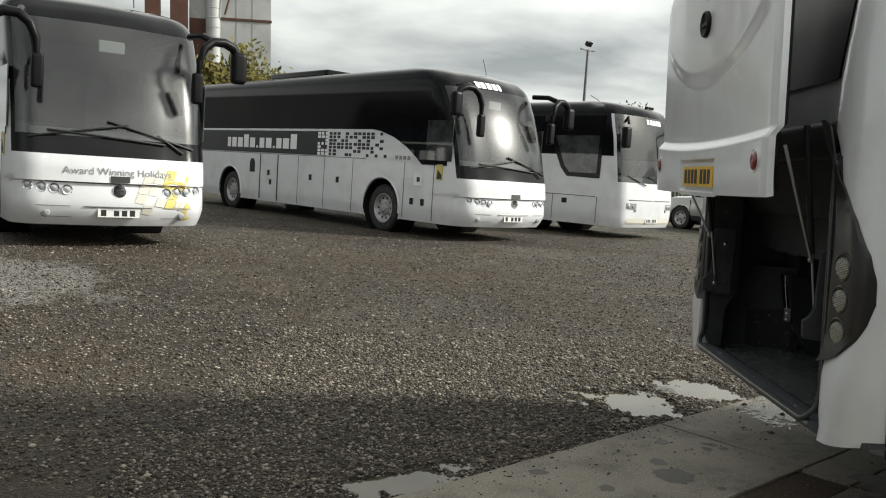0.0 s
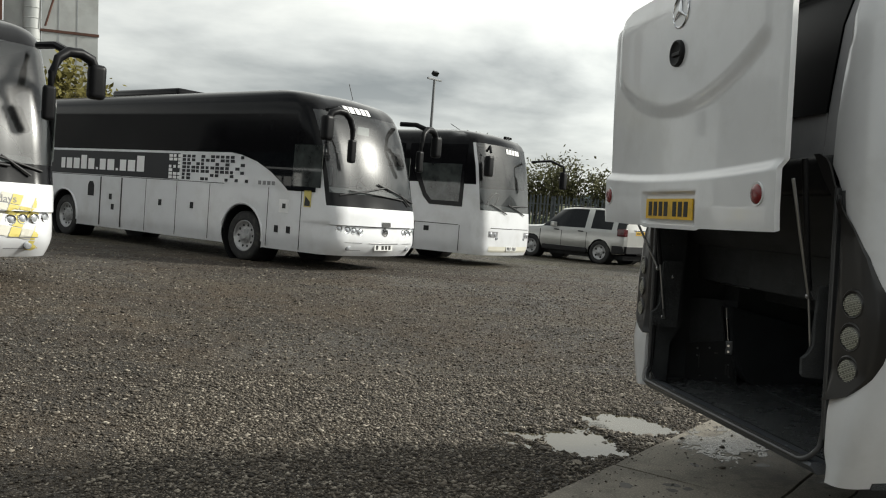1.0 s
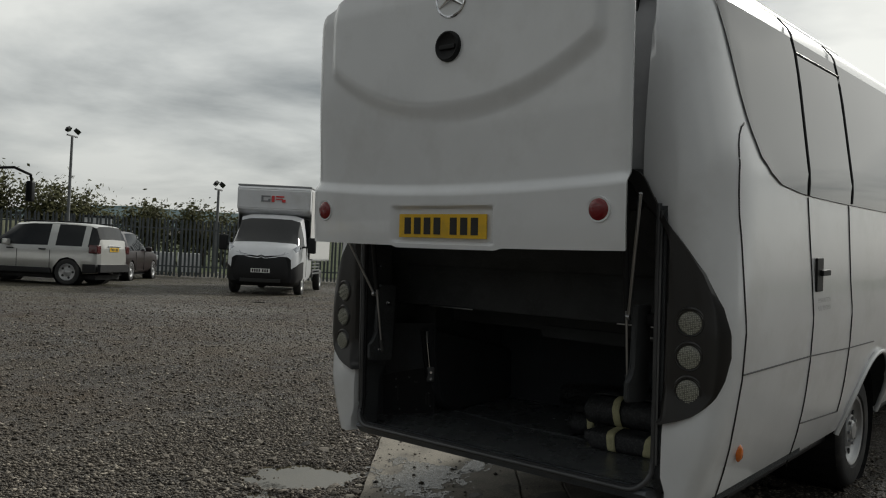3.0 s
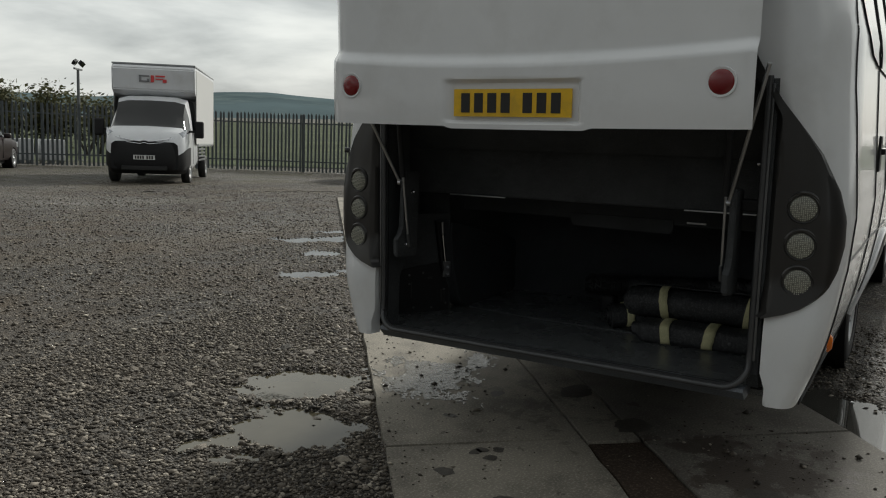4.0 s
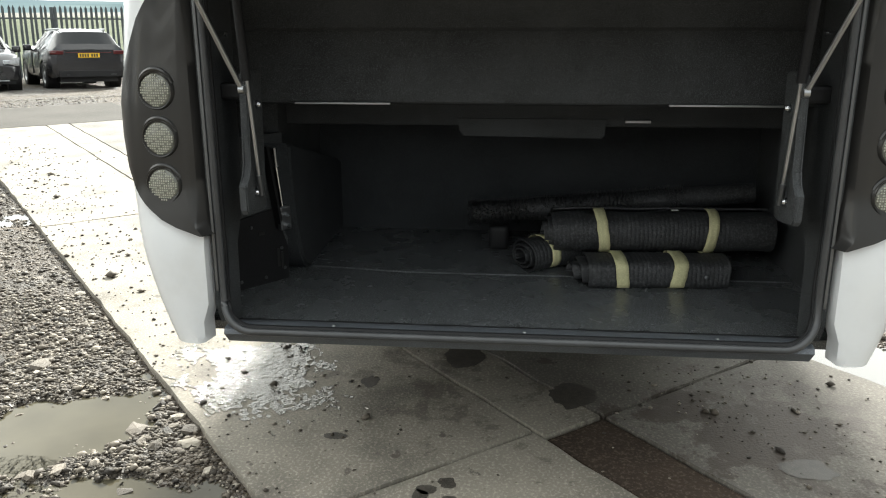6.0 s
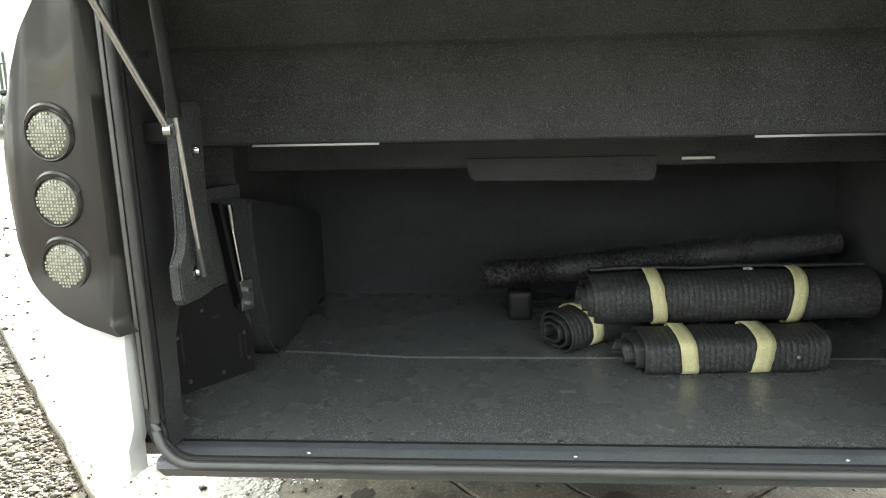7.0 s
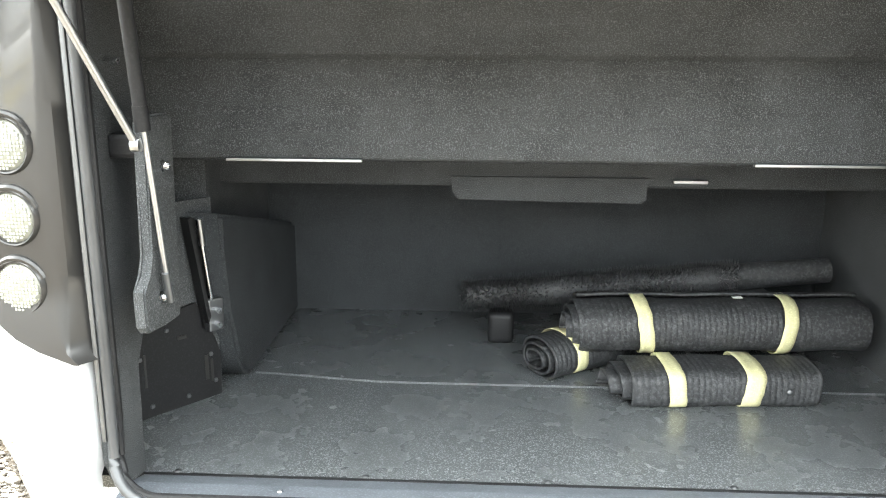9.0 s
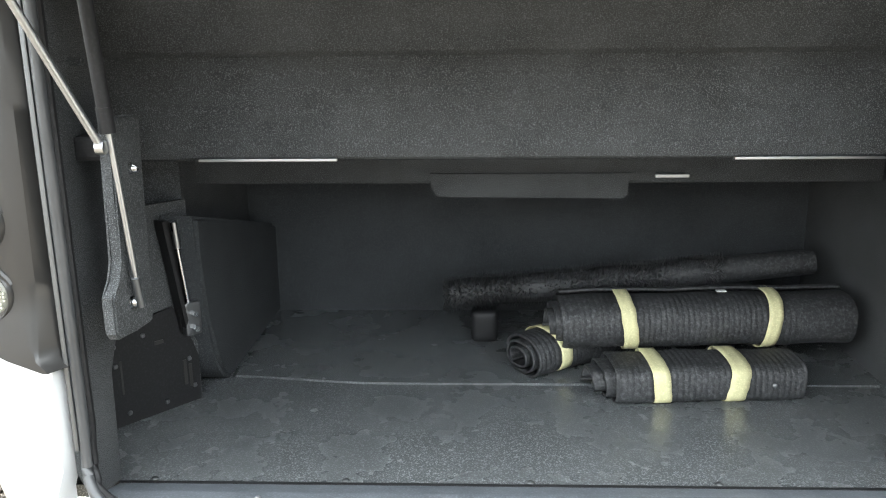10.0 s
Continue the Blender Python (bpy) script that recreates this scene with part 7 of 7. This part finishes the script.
        part("letter_bar", box(-0.425, -0.405, -y1, -y0, z0, z1), mt, cargo)
    part("chassis", box(-5.0, 0.4, -0.7, 0.7, 0.4, 0.6, 0.02), BLACK_PLASTIC, c)
    number_plate(c, pose(0.972, 0, 0.66, 0, 0, 180), PLATE_WHITE, (4, 3), "white front number plate")


box_van()


# ---- palisade fence ----
FENCE = [(-2.0, 41.0), (8.0, 36.5), (16.5, 32.2), (22.3, 28.2), (25.5, 20.5), (28.5, 12.0)]


def pale_mesh(h):
    out = [(-0.041, 0), (0.041, 0), (0.041, h - 0.10), (0.0, h), (-0.041, h - 0.10)]
    v = [(x, 0.0 if abs(x) > 0.01 else -0.012, z) for x, z in out] + [(x, 0.004 if abs(x) > 0.01 else -0.008, z) for x, z in out]
    f = [(0, 1, 2, 3, 4), (9, 8, 7, 6, 5)] + [(i, (i + 1) % 5, 5 + (i + 1) % 5, 5 + i) for i in range(5)]
    return mesh_from("pale", v, f, FENCE_STEEL)


PALE = pale_mesh(2.3)
for (x0, y0), (x1, y1) in zip(FENCE, FENCE[1:]):
    L = math.hypot(x1 - x0, y1 - y0)
    turn = math.degrees(math.atan2(y1 - y0, x1 - x0))
    f = thing("palisade_fence", on_yard(x0, y0, turn), "dark steel palisade fence with pointed pales round the yard", "fence", "palisade fence runs")
    for k in range(int(L / 0.155)):
        s = (k + 0.5) * 0.155
        o = new("pale", PALE)
        o.parent = f
        o.matrix_local = pose(s, -0.03, 0.03 + 0.012 * math.sin(k * 7.3), 0, 0.5 * math.sin(k * 3.1), 0)
    for h in (0.42, 1.92):
        part("rail", prism([(0, h - 0.025), (L, h - 0.025), (L, h + 0.025), (0, h + 0.025)], -0.018, 0.03), FENCE_STEEL, f)
    for k in range(int(L / 2.75) + 1):
        s = min(L - 0.05, k * 2.75 + 0.05)
        part("post", box(s - 0.05, s + 0.05, 0.035, 0.10, -0.05, 2.28, 0.004), FENCE_STEEL, f)


# ---- stored goods behind the fence ----
STORE_CREAM = mat("cream_sheet_steel", (0.62, 0.62, 0.42), 0.5, var=0.2, var_scale=2, dirt=(0.3, 0.27, 0.2), dirt_amount=0.5)
STORE_WHITE = mat("weathered_white_board", (0.60, 0.61, 0.62), 0.6, var=0.2, var_scale=3, dirt=(0.3, 0.28, 0.25), dirt_amount=0.4)


def store_box(x, y, turn, w, d, h, material, name, label, category, rim=False):
    """A closed bin with upright ribs on a pallet, some with a dark rim."""
    t = thing(name, on_yard(x, y, turn), label, category)
    body = box(-w / 2, w / 2, -d / 2, d / 2, 0.12, h, 0.02)
    for k in range(int(w / 0.3) + 1):
        q = -w / 2 + 0.05 + k * (w - 0.1) / int(w / 0.3)
        box(q - 0.03, q + 0.03, -d / 2 - 0.03, -d / 2 + 0.01, 0.14, h - 0.03, 0, body)
    part("body", body, material, t)
    for q in (-w / 2 + 0.1, 0.0, w / 2 - 0.1):
        part("bearer", box(q - 0.06, q + 0.06, -d / 2, d / 2, 0.0, 0.12), DARK_STEEL, t)
    if rim:
        part("rim", box(-w / 2 - 0.04, w / 2 + 0.04, -d / 2 - 0.04, d / 2 + 0.04, h, h + 0.09, 0.01), BLACK_PLASTIC, t)
    return t


store_box(12.4, 37.4, -25, 1.75, 1.2, 2.0, STORE_CREAM, "storage_bin", "cream sheet-steel storage bin behind the fence", "storage bin")
store_box(15.1, 36.25, -26, 1.05, 1.0, 2.25, STORE_WHITE, "storage_crate", "tall white crate with a dark rim behind the fence", "crate", rim=True)
for x, y in ((17.4, 35.0), (18.4, 34.5)):
    store_box(x, y, -27, 0.9, 0.9, 0.95, STORE_WHITE, "board_stack", "low stack of white boards behind the fence", "board stack")


# ---- floodlight masts ----
def mast(x, y, top, heads):
    t = thing("floodlight_mast", on_yard(x, y, 35), "slim grey steel mast carrying floodlights", "floodlight mast", "floodlight masts")
    h = top - yard_plane(x)
    part("pole", cyl((0, 0, 0), (0, 0, h), 0.09, 12, 0.06), MAST_STEEL, t, smooth=True)
    part("base_plate", box(-0.2, 0.2, -0.2, 0.2, 0, 0.03, 0.004), MAST_STEEL, t)
    part("cross_arm", box(-0.45, 0.45, -0.04, 0.04, h - 0.05, h + 0.03, 0.01), MAST_STEEL, t)
    for s in heads:
        lamp = box(-0.16, 0.16, -0.06, 0.06, -0.10, 0.10, 0.02)
        bmesh.ops.transform(lamp, matrix=pose(s * 0.40, 0, h + 0.28, 35, s * 18, 0), verts=lamp.verts)
        lo = part("floodlight", lamp, BLACK_PLASTIC, t, "dark floodlight head")
        gl = box(-0.16, 0.16, -0.10, -0.085, -0.11, 0.11)
        bmesh.ops.transform(gl, matrix=pose(s * 0.40, 0, h + 0.28, 35, s * 18, 0), verts=gl.verts)
        part("lamp_glass", gl, CAR_GLASS, lo)
    return t


mast(5.6, 39.8, 7.6, (0.0,))
mast(17.0, 43.2, 6.1, (-1, 1))
mast(22.0, 37.9, 3.6, (-1, 1))
mast(34.6, 30.9, 3.4, (-1, 1))
mast(27.4, 25.2, 9.0, (-1, 1))


# ---- land beyond the fence ----
GRASS = mat("rough_grass", (0.048, 0.060, 0.028), 0.95, spec=0.1, var=0.45, var_scale=0.25, grain=0.8, grain_scale=3.0, dirt=(0.12, 0.135, 0.065), dirt_scale=0.12, dirt_amount=0.7, bump=0.6, bump_scale=9, space="World")
# The haze of distance is painted into the hills' blue-green base.
HILL = mat("haze_tinted_hillside", (0.10, 0.135, 0.145), 1.0, spec=0.0, var=0.35, var_scale=0.004, dirt=(0.15, 0.19, 0.19), dirt_scale=0.008, dirt_amount=0.8, space="World")
LEAF = mat("autumn_hedge_leaf", (0.075, 0.075, 0.028), 0.8, spec=0.2, var=0.5, var_scale=1.2, space="World")
LEAF_B = mat("olive_bush_leaf", (0.16, 0.14, 0.04), 0.8, spec=0.2, var=0.5, var_scale=1.5, space="World")
BARK = mat("twig_bark", (0.06, 0.05, 0.04), 0.9, var=0.3, var_scale=6)


def build_field():
    d = Vector((28.5 + 2.0, 12.0 - 41.0, 0)).normalized()
    nrm = Vector((-d.y, d.x, 0))
    o = Vector((16.5, 32.2, 0))
    verts, faces = [], []
    nx, ny = 60, 26
    for j in range(ny + 1):
        for i in range(nx + 1):
            a, b2 = -140 + 280 * i / nx, 5.5 + 330 * (j / ny) ** 2.2
            p = o + d * a + nrm * b2
            verts.append((p.x, p.y, ground_z(p.x, p.y) + 0.03 + 0.05 * noise.noise((p.x * .2, p.y * .2, 1))))
    for j in range(ny):
        for i in range(nx):
            q = j * (nx + 1) + i
            faces.append((q, q + 1, q + nx + 2, q + nx + 1))
    return tagged(raw_part("field", verts, faces, GRASS, smooth=True), "rough green field behind the fence", "field", kind="structure")


build_field()


def build_hills():
    verts, faces = [], []
    n = 160
    for k in range(n + 1):
        az = radians(lerp(5, 110, k / n))
        deg = math.degrees(az)
        el = curve([(5, 0.5), (30, 0.6), (35, 0.82), (38, 1.15), (43.5, 1.66), (50, 1.47), (54.5, 1.15), (59, 1.28), (62, 1.5), (66, 1.3), (75, 0.8), (110, 0.3)], deg) + 0.08 * noise.noise((deg * 0.25, 0, 0))
        for dist, f in ((1500, 0.0), (1700, 0.45), (2100, 1.0), (2400, 0.9)):
            z = 1.5 + math.tan(radians(el)) * 2100 * f
            verts.append((dist * math.cos(az), dist * math.sin(az), z if f else -8))
    for k in range(n):
        for i in range(3):
            a = k * 4 + i
            faces.append((a, a + 4, a + 5, a + 1))
    return tagged(raw_part("hills", verts, faces, HILL, smooth=True), "blue-green hills on the horizon with haze in their colour", "hills", kind="structure")


build_hills()


def foliage(name, places, material, leaf, label, category, seed, stems=True):
    """Bushes of many small leaves round a few bare stems; each bush is its own thing."""
    rng = random.Random(seed)
    for x, y, r, h, count in places:
        z0 = ground_z(x, y)
        t = thing(name, pose(x, y, z0), label, category, name + " row")
        bm = bmesh.new()
        limbs = []
        for k in range(6):
            a = rng.uniform(0, math.tau)
            tip = Vector((r * 0.8 * math.cos(a) * rng.uniform(.3, 1), r * 0.8 * math.sin(a) * rng.uniform(.3, 1), h * rng.uniform(0.75, 1.08)))
            mid_ = tip * 0.5 + Vector((rng.uniform(-.2, .2), rng.uniform(-.2, .2), 0))
            limbs.append((mid_, tip))
            tube([(0, 0, 0), mid_, tip], [0.07, 0.04, 0.01], 5, bm=bm)
            for q in range(3):
                s = mid_.lerp(tip, rng.random())
                e2 = s + Vector((rng.uniform(-.5, .5), rng.uniform(-.5, .5), rng.uniform(.3, .8))) * r * 0.5
                tube([s, e2], [0.02, 0.006], 4, bm=bm)
                limbs.append((s, e2))
        part("stem", bm, BARK, t)
        verts, faces = [], []
        clumps = [(m_.lerp(t_, rng.random()), rng.uniform(.25, .6) * r) for m_, t_ in limbs for _ in range(3)]
        for k in range(count):
            cpos, cr = rng.choice(clumps)
            p = cpos + Vector((rng.gauss(0, .5), rng.gauss(0, .5), rng.gauss(0, .45))) * cr
            if p.z < 0.1:
                continue
            u = Vector((rng.gauss(0, 1), rng.gauss(0, 1), rng.gauss(0, 1))).normalized()
            w = u.orthogonal().normalized()
            s = leaf * rng.uniform(.6, 1.4)
            i = len(verts)
            verts += [p - u * s, p + w * s * .5, p + u * s, p - w * s * .5]
            faces.append((i, i + 1, i + 2, i + 3))
        tagged(raw_part("foliage", verts, faces, material, t), kind="stuff")


rng = random.Random(8)
hedge = []
for k in range(26):
    # along the far side of the fence, from behind the coaches to behind the van
    s = k / 25
    x, y = lerp(0.5, 31.0, s), lerp(58.0, 46.0, s)
    hgt = curve([(0, 5.0), (0.3, 4.9), (0.46, 4.6), (0.6, 4.0), (0.72, 3.8), (0.8, 3.4), (1, 2.8)], s) * rng.uniform(0.8, 1.15)
    hedge.append((x + rng.uniform(-.6, .6), y + rng.uniform(-1, 1), rng.uniform(1.6, 2.4), hgt, 1500))
foliage("hedge_bush", hedge, LEAF, 0.13, "dark olive hedge bush behind the fence", "bush", 21)
foliage("autumn_bush", [(-10.4, 39.3, 1.7, 6.0, 3200), (-8.9, 39.7, 1.4, 5.2, 2400), (-12.4, 38.8, 1.8, 5.9, 2600), (-7.6, 40.2, 1.0, 3.9, 900), (-14.6, 38.6, 2.0, 6, 1600)], LEAF_B, 0.14, "yellowing bush behind the coaches", "bush", 44)


# ---- works building behind the coaches ----
def works_building():
    CLAD = mat("pale_metal_cladding", (0.42, 0.43, 0.42), 0.6, metal=0.2, var=0.25, var_scale=0.5, dirt=(0.2, 0.19, 0.17), dirt_scale=0.4, dirt_amount=0.6, space="World")
    RUST = mat("rusty_steel", (0.10, 0.045, 0.03), 0.85, var=0.4, var_scale=1.2, space="World")
    c = thing("works_tower", pose(-15.4, 53.3, 0.5, 0, 0, 15), "tall pale clad works tower with a round silo and rusty steelwork", "building")
    part("tower", box(0.0, 3.07, 0, 6, 0, 20), CLAD, c)
    for z in (10.5, 13.6, 17.0):
        part("cladding_rail", box(-0.05, 3.13, -0.06, 0.0, z, z + 0.16), RUST, c)
    for x in (0.9, 1.9):
        part("cladding_seam", box(x, x + 0.04, -0.02, 0.0, 5, 20), GREY_SEAL, c)
    si = part("silo", cyl((-0.5, 0.2, 0), (-0.5, 0.2, 20), 0.48, 28), CLAD, c, smooth=True)
    for k in range(26):
        part("silo_band", lathe([(0.485, -0.03), (0.505, 0.0), (0.485, 0.03)], 24, "z"), CLAD, si).matrix_local = pose(-0.5, 0.2, 4 + 0.6 * k)
    part("annex", box(-2.0, -0.98, 0.5, 5, 10.6, 20), CLAD, c)
    part("annex_base", box(-2.0, -0.98, 0.5, 5, 0, 10.6), RUST, c)
    part("rust_column", box(-3.1, -2.05, -0.2, 0.4, 0, 20), RUST, c)
    part("rust_column", box(-4.6, -3.7, -0.2, 0.4, 0, 20), RUST, c)
    part("brace", cyl((-2.2, 0, 10), (-4.3, 0, 14), 0.05, 8), RUST, c)
    part("brace", cyl((0.2, -0.2, 10.8), (1.0, -0.2, 13.8), 0.06, 8), RUST, c)


works_building()


# ---- unseen walls added where the camera never looks, to darken reflections in glass ----
REFLECTED_DARK = mat("dark_wall_cladding", (0.10, 0.105, 0.11), 0.7, var=0.3, var_scale=0.4, dirt=(0.12, 0.11, 0.1), dirt_scale=0.3, dirt_amount=0.5, space="World")


def reflection_wall(x0, y0, x1, y1, h, depth):
    L = math.hypot(x1 - x0, y1 - y0)
    c = thing("unseen_wall", pose(x0, y0, min(ground_z(x0, y0), ground_z(x1, y1)) - 0.1, 0, 0, math.degrees(math.atan2(y1 - y0, x1 - x0))), "unseen dark wall added for the coach glass to reflect", "building")
    part("wall", box(0, L, 0, depth, 0, h), REFLECTED_DARK, c)
    part("roof", prism([(-0.3, h), (L + 0.3, h), (L + 0.3, h + 0.25), (-0.3, h + 0.25)], -0.3, depth + 0.3), REFLECTED_DARK, c)


reflection_wall(-21.0, -12.0, -29.0, 34.0, 6.0, 10.0)
reflection_wall(16.0, -14.0, -18.0, -14.0, 9.0, 8.0)


# ---- loose stones ----
def stone_mesh(name, seed, material, flat=0.6):
    rng = random.Random(seed)
    b = bmesh.new()
    bmesh.ops.create_icosphere(b, subdivisions=1, radius=1.0)
    for v in b.verts:
        v.co *= rng.uniform(0.62, 1.22)
        v.co.z *= flat
    me = bpy.data.meshes.new(name)
    b.to_mesh(me)
    b.free()
    me.materials.append(material)
    return me


def stone_material():
    m = mat("grey_stone", (0.24, 0.225, 0.20), 0.75, var=0.35, var_scale=3, grain=0.3, bump=0.5, bump_scale=40)
    n, l = m.node_tree.nodes, m.node_tree.links
    b = n["Principled BSDF"]
    info, geo = n.new("ShaderNodeObjectInfo"), n.new("ShaderNodeNewGeometry")
    a = n.new("ShaderNodeMath"); a.operation = "ADD"
    l.new(info.outputs["Random"], a.inputs[0]); l.new(geo.outputs["Random Per Island"], a.inputs[1])
    f = n.new("ShaderNodeMath"); f.operation = "FRACT"; l.new(a.outputs[0], f.inputs[0])
    r = n.new("ShaderNodeValToRGB")
    e = r.color_ramp.elements
    e[0].color, e[1].color = (0.026, 0.020, 0.014, 1), (0.46, 0.41, 0.335, 1)
    k = e.new(0.5); k.color = (0.095, 0.077, 0.057, 1)
    k = e.new(0.85); k.color = (0.245, 0.210, 0.168, 1)
    l.new(f.outputs[0], r.inputs[0])
    mx = n.new("ShaderNodeMix"); mx.data_type, mx.blend_type = "RGBA", "MULTIPLY"; mx.inputs["Factor"].default_value = 0.5
    l.new(r.outputs[0], mx.inputs["A"])
    t = n.new("ShaderNodeTexNoise"); t.inputs["Scale"].default_value = 30
    l.new(geo.outputs["Position"], t.inputs["Vector"]); l.new(t.outputs["Fac"], mx.inputs["B"])
    l.new(mx.outputs["Result"], b.inputs["Base Color"])
    return m


STONE = stone_material()
STONES = [stone_mesh("stone", k, STONE, 0.45 + 0.1 * (k % 4)) for k in range(8)]
rng = random.Random(77)
big = []
while len(big) < 290:
    # most lie round the potholes, the rest along the edge of the concrete
    if rng.random() < 0.7:
        cx, cy = rng.choice([(1.75, 6.75), (1.75, 6.75), (2.2, 7.3), (1.2, 6.9)])
        x, y = rng.gauss(cx, 0.55), rng.gauss(cy, 0.5)
        size = rng.uniform(0.012, 0.034) if rng.random() < 0.88 else rng.uniform(0.03, 0.05)
    else:
        a, nr = rng.uniform(-3.5, 5), -abs(rng.gauss(0, 0.5)) - 0.02
        p = slab_point(a, nr, 0)
        x, y, size = p[0], p[1], rng.uniform(0.010, 0.024)
    if -0.02 < along(x, y)[1] < 2.42:
        continue
    big.append((x, y, size))
for k, (x, y, size) in enumerate(big):
    o = new("stone", STONES[k % 8])
    o.parent = ground
    o.matrix_local = pose(x, y, ground_full(x, y) + size * 0.05, rng.uniform(-16, 16), rng.uniform(-16, 16), rng.uniform(0, 360)) @ Matrix.Diagonal((size * rng.uniform(1, 1.5), size, size * rng.uniform(.7, 1.1), 1))


def gravel_stuff():
    """Small loose chippings over the part of the yard that is passed close by, thinning out across it."""
    rg = np.random.default_rng(5)
    shape = np.array([(1, 0, 0), (0, 1, 0), (-1, 0, 0), (0, -1, 0), (0, 0, 1), (0, 0, -1)], float)
    tri = np.array([(0, 1, 4), (1, 2, 4), (2, 3, 4), (3, 0, 4), (1, 0, 5), (2, 1, 5), (3, 2, 5), (0, 3, 5)])
    spots = []
    fields = [(95000, -1.6, 3.4, 4.0, 8.6, 0.0070), (14000, 2.0, 5.5, 1.5, 4.6, 0.0070), (80000, -5.5, 8.0, 4.6, 13.0, 0.0086), (30000, -8.0, 14.0, 7.0, 21.0, 0.0115)]
    for count, x0, x1, y0, y1, size in fields:
        X, Y = rg.uniform(x0, x1, count), y0 + (y1 - y0) * (rg.random(count) if y0 < 4.5 else np.abs(rg.normal(0, 0.55, count)))
        S = np.minimum(0.024, size * np.exp(rg.normal(0.0, 0.42, count)))
        R = rg.random(count)
        for x, y, s, q in zip(X.tolist(), Y.tolist(), S.tolist(), R.tolist()):
            if -0.015 < along(x, y)[1] < 2.375 and along(x, y)[0] < 12.42:
                continue
            depth = puddle_at(x, y)
            if (depth > 0.05 and q < 0.62) or (depth > 0.3 and q < 0.93):
                continue
            spots.append((x, y, ground_full(x, y) + s * 0.25, s))
    # crumbs and dark clods strewn on the concrete
    for k in range(1900):
        a = rg.uniform(-4, 9)
        nr = abs(rg.normal(0, 0.30)) if rg.random() < 0.7 else rg.uniform(0, 2.1)
        if k > 1600:
            a, nr = rg.uniform(0.2, 8.2), abs(rg.normal(0.42, 0.22))
        if k % 9 == 0:
            a, nr = rg.normal(-0.35, 0.28), rg.normal(1.75, 0.22)
        if nr < 2.3:
            p = slab_point(a, nr, 0.013)
            s = (0.0045 if k <= 1600 else 0.010) * math.exp(rg.normal(0.05, 0.4))
            spots.append((p[0], p[1], p[2] + s * 0.25, s))
    P = np.array(spots)
    m = len(P)
    V = shape[None] * rg.uniform(.65, 1.2, (m, 6, 1)) * P[:, 3][:, None, None] * np.stack([rg.uniform(.8, 1.6, m), np.ones(m), np.full(m, 0.6)], 1)[:, None, :]
    turn = rg.uniform(0, math.tau, m)
    ca, sa = np.cos(turn)[:, None], np.sin(turn)[:, None]
    V = np.stack([V[..., 0] * ca - V[..., 1] * sa, V[..., 0] * sa + V[..., 1] * ca, V[..., 2]], -1) + P[:, None, :3]
    F = (tri[None] + 6 * np.arange(m)[:, None, None]).reshape(-1, 3)
    me = bpy.data.meshes.new("gravel")
    me.vertices.add(m * 6)
    me.vertices.foreach_set("co", V.reshape(-1))
    me.loops.add(len(F) * 3)
    me.loops.foreach_set("vertex_index", F.reshape(-1))
    me.polygons.add(len(F))
    me.polygons.foreach_set("loop_start", np.arange(0, len(F) * 3, 3))
    me.polygons.foreach_set("loop_total", np.full(len(F), 3))
    me.materials.append(STONE)
    me.update(calc_edges=True)
    return tagged(new("gravel", me), "loose grey and brown stone chippings", "gravel", kind="stuff")


gravel_stuff()
